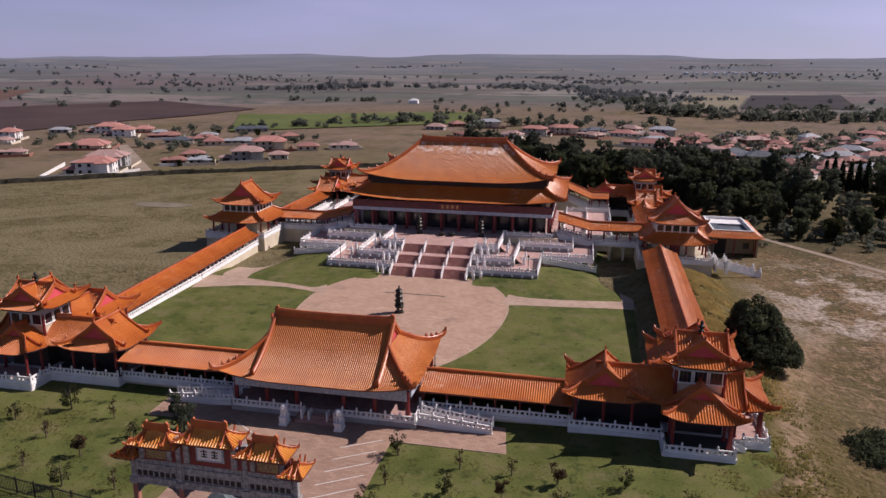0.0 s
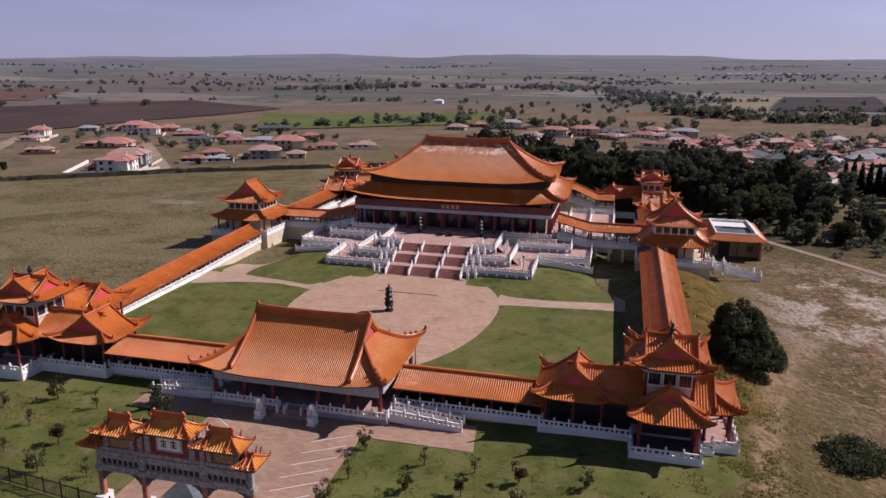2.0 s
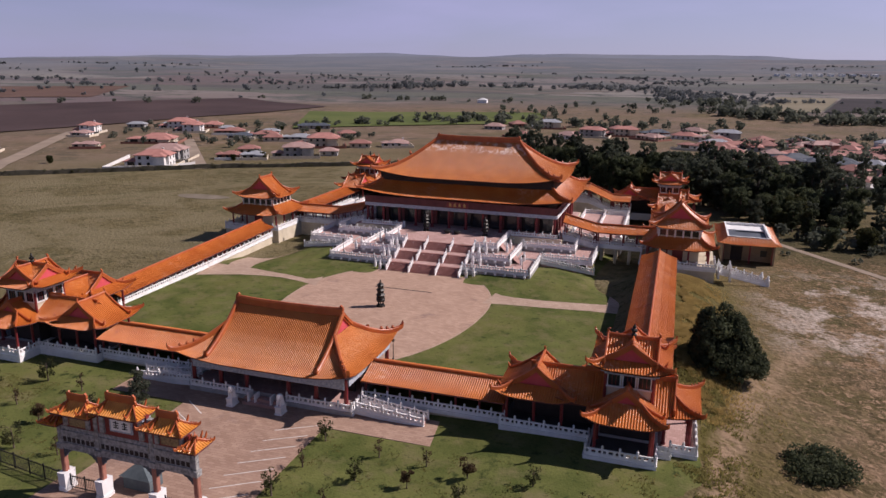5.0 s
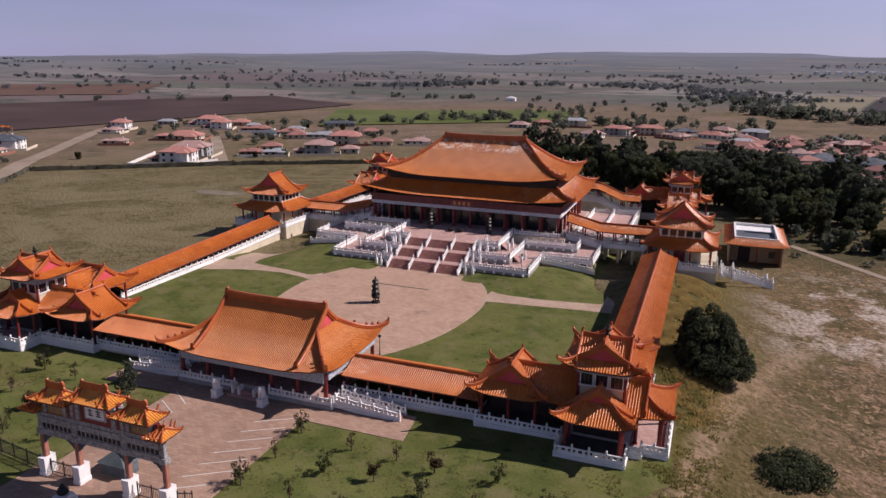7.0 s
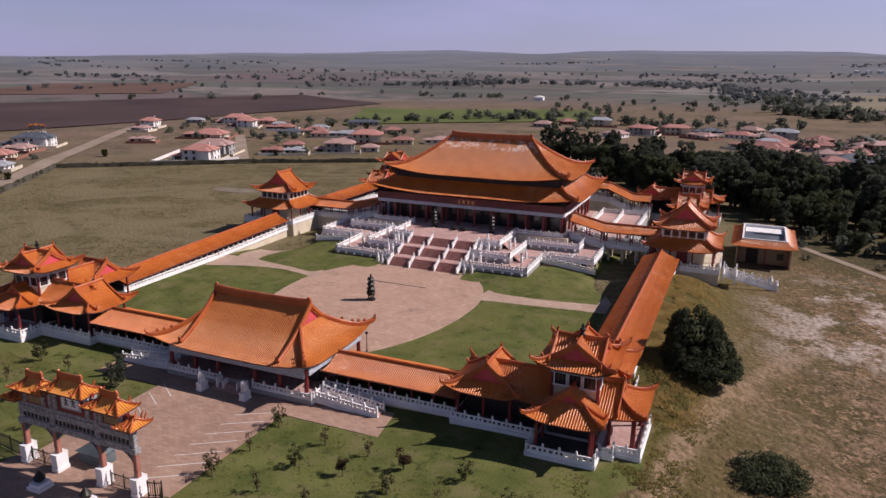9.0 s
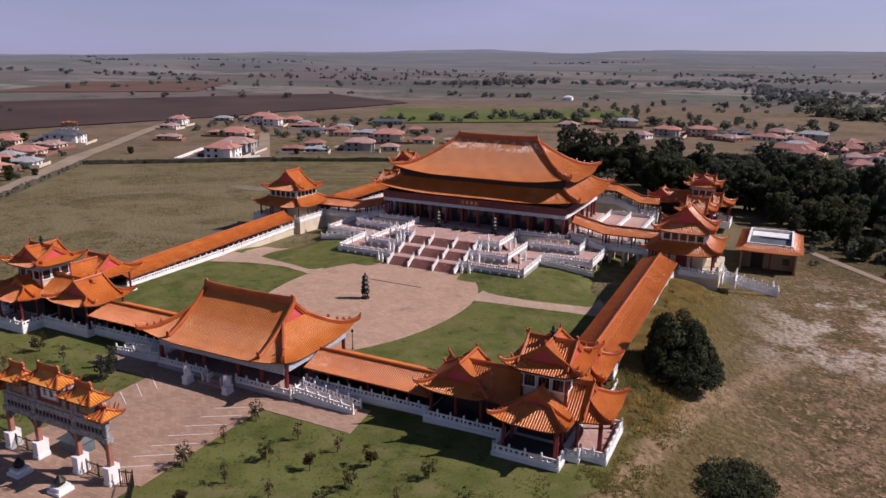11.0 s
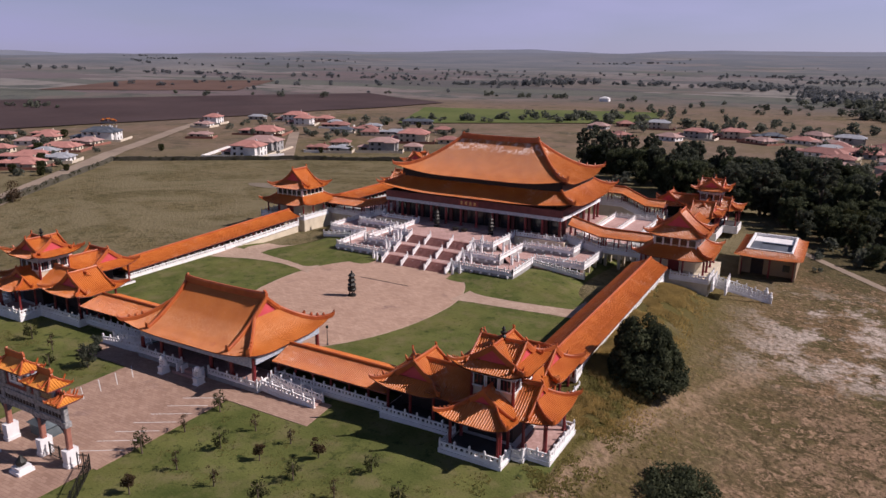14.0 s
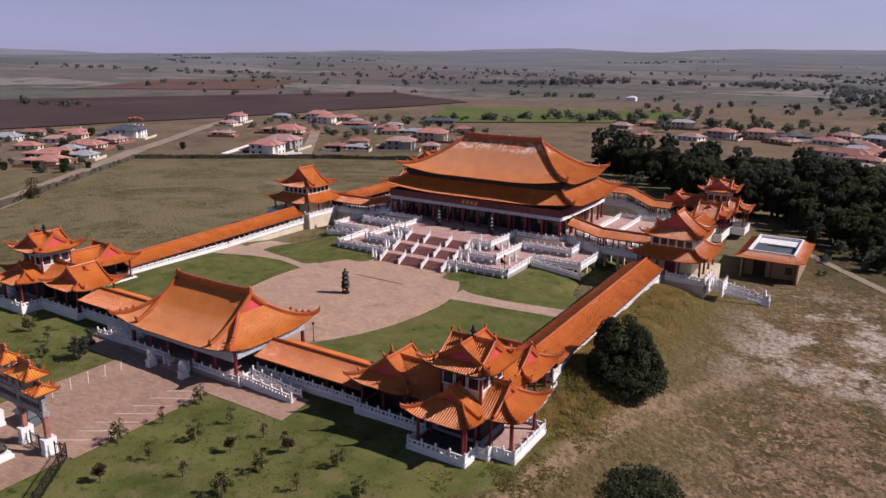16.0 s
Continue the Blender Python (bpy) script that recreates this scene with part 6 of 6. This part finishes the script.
STRAW = leaf_material("straw_grass", (0.320, 0.240, 0.090), (0.600, 0.450, 0.180))
GREENBLADE = leaf_material("green_grass_blade", (0.190, 0.176, 0.055), (0.340, 0.295, 0.110))
x, y = 50.6 + np.abs(rng.normal(size=30000)) * 4.2, rng.uniform(-26, 42, 30000)
keep = ~((x > 57) & (y > 34)) & patchy(x, y, 0.22, -0.25)
tufts("dry_grass", "tufts of long dry yellow grass", x[keep], y[keep], 0.32, 0.045, STRAW)
x, y = rng.normal(54.5, 3.4, 11000), rng.uniform(-45, 4, 11000)
keep = ~((x < 55.2) & (y > -37) & (y < -26)) & ~((x < 50.4) & (y > -40)) & patchy(x, y, 0.25, -0.1)
tufts("rough_grass", "rough green and olive grass round the corner", x[keep], y[keep], 0.20, 0.06, GREENBLADE)
x, y = np.concatenate([rng.uniform(-50, -12, 9000), rng.uniform(11, 50, 7000)]), rng.uniform(-62, -43, 16000)
keep = patchy(x, y, 0.3, 0.22)
tufts("lawn_weeds", "darker weedy tufts in the front lawn", x[keep], y[keep], 0.10, 0.05, GREENBLADE)


# ---- fields, roads and fence of the plain ----
def field(name, quad, dark, light, label, lift=0.7, fine=0.25):
    mt = material(name + "_soil", dark, light, 0.95, 0.012, fine, 0.3, 0.3, spec=0.1)
    sheet(name, quad, mt, lift, label, "field", step=40)


field("ploughed_field", [(-420, 20), (-302, 570), (-480, 685), (-780, 120)], (0.050, 0.034, 0.034), (0.088, 0.060, 0.058), "dark brown ploughed field")
field("fallow_field", [(-835, 452), (-648, 612), (-844, 904), (-1014, 734)], (0.10, 0.062, 0.05), (0.15, 0.095, 0.075), "reddish fallow field")
field("green_field", [(-215, 345), (-60, 470), (-74, 590), (-290, 510)], (0.075, 0.100, 0.030), (0.135, 0.150, 0.052), "bright green crop field")
field("ploughed_field", [(193, 735), (327, 778), (420, 1150), (276, 1100)], (0.038, 0.034, 0.036), (0.06, 0.052, 0.054), "dark ploughed field")
field("stubble_field", [(119, 711), (190, 735), (272, 1100), (185, 1090)], (0.185, 0.160, 0.110), (0.235, 0.205, 0.145), "pale tan stubble field")
ROADM = material("dirt_road", (0.22, 0.165, 0.12), (0.32, 0.25, 0.185), 0.95, 0.1, 2.0, 0.3)


def road(p0, p1, w, label="pale dirt road"):
    a, b = Vector(p0), Vector(p1)
    d = (b - a).normalized()
    n = Vector((-d.y, d.x)) * w / 2
    sheet("road", [(a.x - n.x, a.y - n.y), (b.x - n.x, b.y - n.y), (b.x + n.x, b.y + n.y), (a.x + n.x, a.y + n.y)], ROADM, 0.08 if max(a.length, b.length) < 200 else 0.3, label, "road", step=4)


road((-138, -2), (-235, 122), 9)
road((-235, 122), (-330, 262), 8)
road((-146, 146), (-232, 251), 6)
road((72, 92), (104, 48), 2.2, "narrow pale track")
road((104, 48), (150, -10), 2.2, "narrow pale track")
wallm = material("hedge_wall", (0.045, 0.04, 0.028), (0.09, 0.08, 0.055), 0.95, 0.3, 2.0, 0.5, 0.1)


def boundary(p0, p1, h=1.8):
    a, b = Vector(p0), Vector(p1)
    n = (b - a).length
    k = int(n / 6)
    m = Mesh()
    rings = []
    nn = Vector((-(b - a).y, (b - a).x)).normalized() * 0.7
    for i in range(k + 1):
        p = a.lerp(b, i / k)
        z = ground_z(p.x, p.y)
        hh = h * (0.8 + 0.4 * random.random())
        rings.append([(p.x - nn.x, p.y - nn.y, z - 0.3), (p.x - nn.x * 0.6, p.y - nn.y * 0.6, z + hh), (p.x + nn.x * 0.6, p.y + nn.y * 0.6, z + hh), (p.x + nn.x, p.y + nn.y, z - 0.3)])
    m.quads(rings, True)
    ob = solo("hedge", m, wallm, "dark overgrown boundary fence of the field", "hedge")
    spots = [a.lerp(b, (i + random.random()) / (n / 1.6)) for i in range(int(n / 1.6))]
    part("foliage", plain_data(leaves([(p.x + random.gauss(0, 0.4), p.y + random.gauss(0, 0.4), ground_z(p.x, p.y) + h * random.uniform(0.3, 0.85)) for p in spots], [0.5 + 0.5 * random.random() for p in spots], 45 * len(spots), 0.16), "foliage", LEAF2), LEAF2, ob)


boundary((-128, -12), (-210, 102))
boundary((-210, 102), (-140, 152))
boundary((-140, 152), (-60, 196))
boundary((-60, 196), (-20, 215), 1.4)
rings = []
for q in (0.02, 0.5, 1.0):
    rings.append([(-103 + q * 10 * math.cos(a) * (1 + 0.08 * math.sin(3 * a)), 88 + q * 4 * math.sin(a), ground_z(-103 + q * 10 * math.cos(a), 88 + q * 4 * math.sin(a)) + 0.1) for a in [2 * math.pi * i / 28 for i in range(28)]])
solo("bare_patch", Mesh().quads(rings, True), material("bare_earth", (0.13, 0.105, 0.068), (0.21, 0.172, 0.125), 0.95, 0.25, 2.0, 0.3), "pale bare earth patch in the grass", "ground", kind="structure")


# ---- houses ----
ROOFS = [material("pink_roof_tile", (0.36, 0.160, 0.132), (0.47, 0.225, 0.185), 0.8, 0.4, 3.0, 0.3), material("brown_roof_tile", (0.25, 0.115, 0.095), (0.36, 0.17, 0.14), 0.8, 0.4, 3.0, 0.3),
         SLATE, material("faded_roof_tile", (0.32, 0.20, 0.175), (0.43, 0.28, 0.25), 0.85, 0.4, 3.0, 0.3), material("sheet_metal_roof", (0.28, 0.29, 0.31), (0.4, 0.41, 0.43), 0.5, 0.5, 3.0, 0.1)]
WALLS = [material("white_house_wall", (0.62, 0.60, 0.58), (0.78, 0.76, 0.73), 0.85, 0.4, 5.0, 0.2), material("cream_house_wall", (0.50, 0.43, 0.33), (0.64, 0.56, 0.44), 0.85, 0.4, 5.0, 0.2), material("red_brick_wall", (0.20, 0.085, 0.06), (0.29, 0.125, 0.09), 0.9, 0.5, 5.0, 0.3), material("grey_block_wall", (0.26, 0.255, 0.25), (0.36, 0.35, 0.34), 0.9, 0.5, 5.0, 0.3)]
ROOF_WORDS = ("pinkish red tiled", "brown tiled", "dark slate", "faded red tiled", "grey sheet metal")
WALL_WORDS = ("white", "cream", "red brick", "grey block")


def house(x, y, rot, w, d, storeys, roof, wall, wing=True):
    t = thing("house", f"{'two-storey' if storeys > 1 else 'single-storey'} {WALL_WORDS[wall]} house with {ROOF_WORDS[roof]} hip roof", "house", pose(x, y, ground_z(x, y) - 0.15, 0, 0, rot), "village houses")
    w, d = w * 0.85, d * 0.85
    h = 2.7 * storeys
    part("wall", Mesh().box(-w / 2, -d / 2, -0.6, w / 2, d / 2, h), WALLS[wall], t)
    o = 0.7

    def hip(x0, y0, x1, y1, z, rise):
        x0, y0, x1, y1 = x0 - o, y0 - o, x1 + o, y1 + o
        k = min(x1 - x0, y1 - y0) / 2
        if x1 - x0 >= y1 - y0:
            a, b = (x0 + k, (y0 + y1) / 2, z + rise), (x1 - k, (y0 + y1) / 2, z + rise)
        else:
            a, b = ((x0 + x1) / 2, y0 + k, z + rise), ((x0 + x1) / 2, y1 - k, z + rise)
        m = Mesh()
        m.v = [(x0, y0, z), (x1, y0, z), (x1, y1, z), (x0, y1, z), a, b, (x0, y0, z - 0.25), (x1, y0, z - 0.25), (x1, y1, z - 0.25), (x0, y1, z - 0.25)]
        m.f = [(3, 0, 4), (1, 2, 5), (0, 1, 5, 4), (2, 3, 4, 5), (0, 1, 7, 6), (1, 2, 8, 7), (2, 3, 9, 8), (3, 0, 6, 9), (6, 7, 8, 9)] if x1 - x0 >= y1 - y0 else \
              [(0, 1, 4), (2, 3, 5), (1, 2, 5, 4), (3, 0, 4, 5), (0, 1, 7, 6), (1, 2, 8, 7), (2, 3, 9, 8), (3, 0, 6, 9), (6, 7, 8, 9)]
        return m

    part("roof", hip(-w / 2, -d / 2, w / 2, d / 2, h, min(w, d) * 0.24), ROOFS[roof], t)
    if wing:
        part("garage_wall", Mesh().box(-w / 2 - w * 0.38, -d * 0.3, -0.6, -w / 2 + 0.1, d * 0.35, 2.5), WALLS[wall], t)
        part("garage_roof", hip(-w / 2 - w * 0.38, -d * 0.3, -w / 2 + 0.3, d * 0.35, 2.5, 1.1), ROOFS[roof], t)
        part("garage_door", Mesh().box(-w / 2 - w * 0.30, -d * 0.3 - 0.05, 0, -w / 2 - w * 0.08, -d * 0.3 + 0.05, 2.1), GLASS, t)
        part("chimney", Mesh().box(w * 0.2, d * 0.1, h, w * 0.2 + 0.8, d * 0.1 + 0.6, h + min(w, d) * 0.24 + 0.5), WALLS[wall], t)
        part("yard_wall", Mesh().box(-w * 0.95, -d * 1.05, -0.5, w * 0.7, -d * 1.05 + 0.25, 1.5), WALLS[(wall + 1) % 3], t)
        part("yard_wall", Mesh().box(w * 0.7, -d * 1.05, -0.5, w * 0.7 + 0.25, d * 0.9, 1.5), WALLS[(wall + 1) % 3], t)
        part("wing_wall", Mesh().box(w * 0.1, -d / 2 - d * 0.35, -0.6, w * 0.42, -d / 2 + 0.1, h - 0.2), WALLS[wall], t)
        part("wing_roof", hip(w * 0.1, -d / 2 - d * 0.35, w * 0.42, d * 0.1, h - 0.1, w * 0.32 * 0.24), ROOFS[roof], t)
    for s in range(storeys):
        for side in (-1, 1):
            n = max(2, int(w / 3.2))
            for i in range(n):
                cx = -w / 2 + w * (i + 0.5) / n
                part("window", Mesh().box(cx - 0.65, side * (d / 2 + 0.03) - 0.04, 2.7 * s + 0.8, cx + 0.65, side * (d / 2 + 0.03) + 0.04, 2.7 * s + 2.1), GLASS, t)
            n = max(1, int(d / 3.5))
            for i in range(n):
                cy = -d / 2 + d * (i + 0.5) / n
                part("window", Mesh().box(side * (w / 2 + 0.03) - 0.04, cy - 0.6, 2.7 * s + 0.8, side * (w / 2 + 0.03) + 0.04, cy + 0.6, 2.7 * s + 2.1), GLASS, t)
    return t


extra = random.Random(3)
for args in ((-172, 149, 22, 17, 11, 2, 0, 0), (-182, 170, 22, 20, 12, 2, 3, 3), (-238, 232, 25, 22, 14, 1, 0, 1), (-316, 262, 25, 13, 10, 2, 0, 0), (-250, 192, 30, 11, 6, 1, 3, 1),
             (-155, 182, 28, 9, 7, 1, 1, 2), (-144, 186, 28, 9, 7, 1, 4, 3), (-129, 201, 28, 17, 10, 2, 3, 3), (-138, 245, 28, 20, 12, 2, 0, 1), (-196, 280, 28, 16, 10, 1, 1, 0), (-205, 268, 28, 12, 8, 1, 2, 0),
             (-230, 295, 28, 16, 9, 1, 1, 2), (-262, 296, 28, 15, 11, 2, 0, 0), (-285, 314, 28, 20, 12, 2, 0, 0), (-270, 330, 28, 14, 10, 1, 0, 1), (-289, 154, 35, 22, 12, 2, 2, 0), (-262, 112, 35, 20, 10, 1, 0, 1),
             (-240, 84, 35, 20, 11, 1, 0, 0), (-222, 70, 35, 15, 10, 1, 0, 1), (-226, 88, 35, 12, 8, 1, 4, 0), (-330, 108, 35, 16, 10, 1, 4, 0), (-330, 148, 35, 12, 8, 1, 0, 1), (-300, 240, 20, 10, 8, 1, 3, 0)):
    house(*args)
for x, y in ((-205, 300), (-180, 262), (-165, 268), (-245, 310), (-300, 330), (-320, 310), (-160, 205), (-118, 212), (-250, 96), (-280, 92), (-300, 118), (-275, 136), (-312, 136), (-345, 130), (-118, 250), (-100, 262), (-150, 300)):
    house(x, y, 28 + 7 * extra.randint(-1, 1), extra.uniform(10, 15), extra.uniform(7, 9), 1, extra.choice((0, 0, 3, 1, 4)), extra.choice((0, 1, 1, 3)), extra.random() < 0.5)
shed = house(-200, 350, 28, 26, 8, 1, 2, 3, False)
east = [(-47, 345), (-18, 350), (-5, 372), (7, 425), (35, 405), (60, 426), (69, 316), (84, 326), (-44, 432), (-70, 438), (34, 367), (54, 385), (93, 345), (106, 280), (126, 335), (124, 242), (160, 346), (159, 285), (188, 356), (146, 186),
        (215, 409), (137, 224), (121, 270), (76, 258), (172, 250), (190, 300), (205, 260), (230, 330), (165, 215), (180, 190), (200, 215), (225, 240), (250, 290), (145, 300), (110, 305), (175, 320), (240, 370), (-80, 405), (15, 390), (100, 380)]
hr = random.Random(5)
for i in range(46):
    x, y = hr.uniform(70, 330), hr.uniform(205, 400)
    if y > 150 + 0.45 * x and all((x - p) ** 2 + (y - q) ** 2 > 260 for p, q in east):
        east.append((x, y))
for i, (x, y) in enumerate(east):
    big_one = i in (6, 7, 12, 22)
    house(x, y, -35 + 17 * (i % 5), (26 if big_one else 13 + 3 * (i % 3)), (12 if big_one else 9 + (i % 2) * 2), 2 if i % 6 == 2 else 1, (1, 3, 0, 1, 2, 3, 1, 0, 4)[i % 9], (1, 0, 3, 1, 2)[i % 5], i % 2 == 0)
# plainer small houses farther into the town
town = random.Random(11)
more = []
for i in range(900):
    x, y = town.uniform(95, 340), town.uniform(195, 395)
    if y > 150 + 0.40 * x and all((x - p) ** 2 + (y - q) ** 2 > 250 for p, q in east + more):
        more.append((x, y))
    if len(more) == 52:
        break
for x, y in more:
    t = thing("house", "small plain house with a faded red tiled roof", "house", pose(x, y, ground_z(x, y) - 0.15, 0, 0, town.choice((-30, -12, 8, 24))), "village houses")
    w, d, h = town.uniform(9, 14), town.uniform(7, 9), 2.8
    part("wall", Mesh().box(-w / 2, -d / 2, -0.6, w / 2, d / 2, h), WALLS[town.choice((0, 0, 1, 3))], t)
    k = d / 2 + 0.6
    m = Mesh()
    m.v = [(-w / 2 - 0.6, -k, h), (w / 2 + 0.6, -k, h), (w / 2 + 0.6, k, h), (-w / 2 - 0.6, k, h), (-w / 2 + k - 0.6, 0, h + 2.1), (w / 2 - k + 0.6, 0, h + 2.1)]
    m.f = [(3, 0, 4), (1, 2, 5), (0, 1, 5, 4), (2, 3, 4, 5), (0, 3, 2, 1)]
    part("roof", m, ROOFS[town.choice((0, 1, 3, 3, 1, 4))], t)
    for q in (-0.27, 0.2):
        part("window", Mesh().box(w * q - 0.7, -d / 2 - 0.06, 0.8, w * q + 0.7, -d / 2 + 0.02, 2.1), GLASS, t)
    part("yard_wall", Mesh().box(-w * 0.8, -d * 0.95, -0.5, w * 0.75, -d * 0.95 + 0.25, 1.4), WALLS[town.choice((0, 1, 3))], t)
for a, b in (((92, 300), (300, 356)), ((120, 232), (330, 300)), ((150, 200), (130, 380)), ((235, 230), (210, 400))):
    road(a, b, 5, "pale dirt street of the town")
# white yard wall of the two-storey house by the field
for a, b in (((-185, 131), (-166, 140)), ((-185, 131), (-203, 168)), ((-166, 140), (-158, 158))):
    d = Vector((b[0] - a[0], b[1] - a[1]))
    solo("yard_wall", Mesh().box(0, -0.15, -0.4, d.length, 0.15, 1.2), WALLS[0], "white plastered yard wall", "wall", at=pose(a[0], a[1], ground_z(*a), 0, 0, math.degrees(math.atan2(d.y, d.x))))
far_gate = portal(pose(-352, 204, ground_z(-352, 204), 0, 0, 35) @ Matrix.Scale(0.55, 4), "distant memorial gateway with orange roof and white piers")
solo("farm_building", Mesh().box(-5.5, -3.5, -1, 5.5, 3.5, 3.6).prism([(-6, -4), (6, -4), (6, 4), (-6, 4)], 3.6, 5.6, 0.2), WHITE, "small white farm building among trees", "building", at=pose(-178, 735, ground_z(-178, 735)))
for i in range(10):
    x, y = 150 + 14 * i, 2050 + 4 * i
    solo("poultry_shed", Mesh().box(-4, -30, -2, 4, 30, 6), WHITE, "long low white farm shed", "shed", "far white sheds", at=pose(x * 2.0, y * 1.05, ground_z(x * 2.0, y * 1.05)))


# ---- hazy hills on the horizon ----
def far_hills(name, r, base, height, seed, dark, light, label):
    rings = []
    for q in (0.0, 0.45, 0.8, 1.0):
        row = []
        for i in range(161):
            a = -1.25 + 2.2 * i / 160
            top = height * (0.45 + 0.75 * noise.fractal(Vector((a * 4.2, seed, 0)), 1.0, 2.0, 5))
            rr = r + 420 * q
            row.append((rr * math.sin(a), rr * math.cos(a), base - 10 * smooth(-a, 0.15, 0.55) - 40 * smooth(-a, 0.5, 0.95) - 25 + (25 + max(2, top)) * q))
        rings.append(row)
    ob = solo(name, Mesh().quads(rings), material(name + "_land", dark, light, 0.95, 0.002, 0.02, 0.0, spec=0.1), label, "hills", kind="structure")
    ob.data.shade_smooth()


# the blue-grey of this ridge is haze put into its colour
far_hills("backdrop", 4350, 66, 34, 1.7, (0.150, 0.168, 0.215), (0.195, 0.208, 0.245), "hills on the horizon with haze painted in as pale blue-grey")
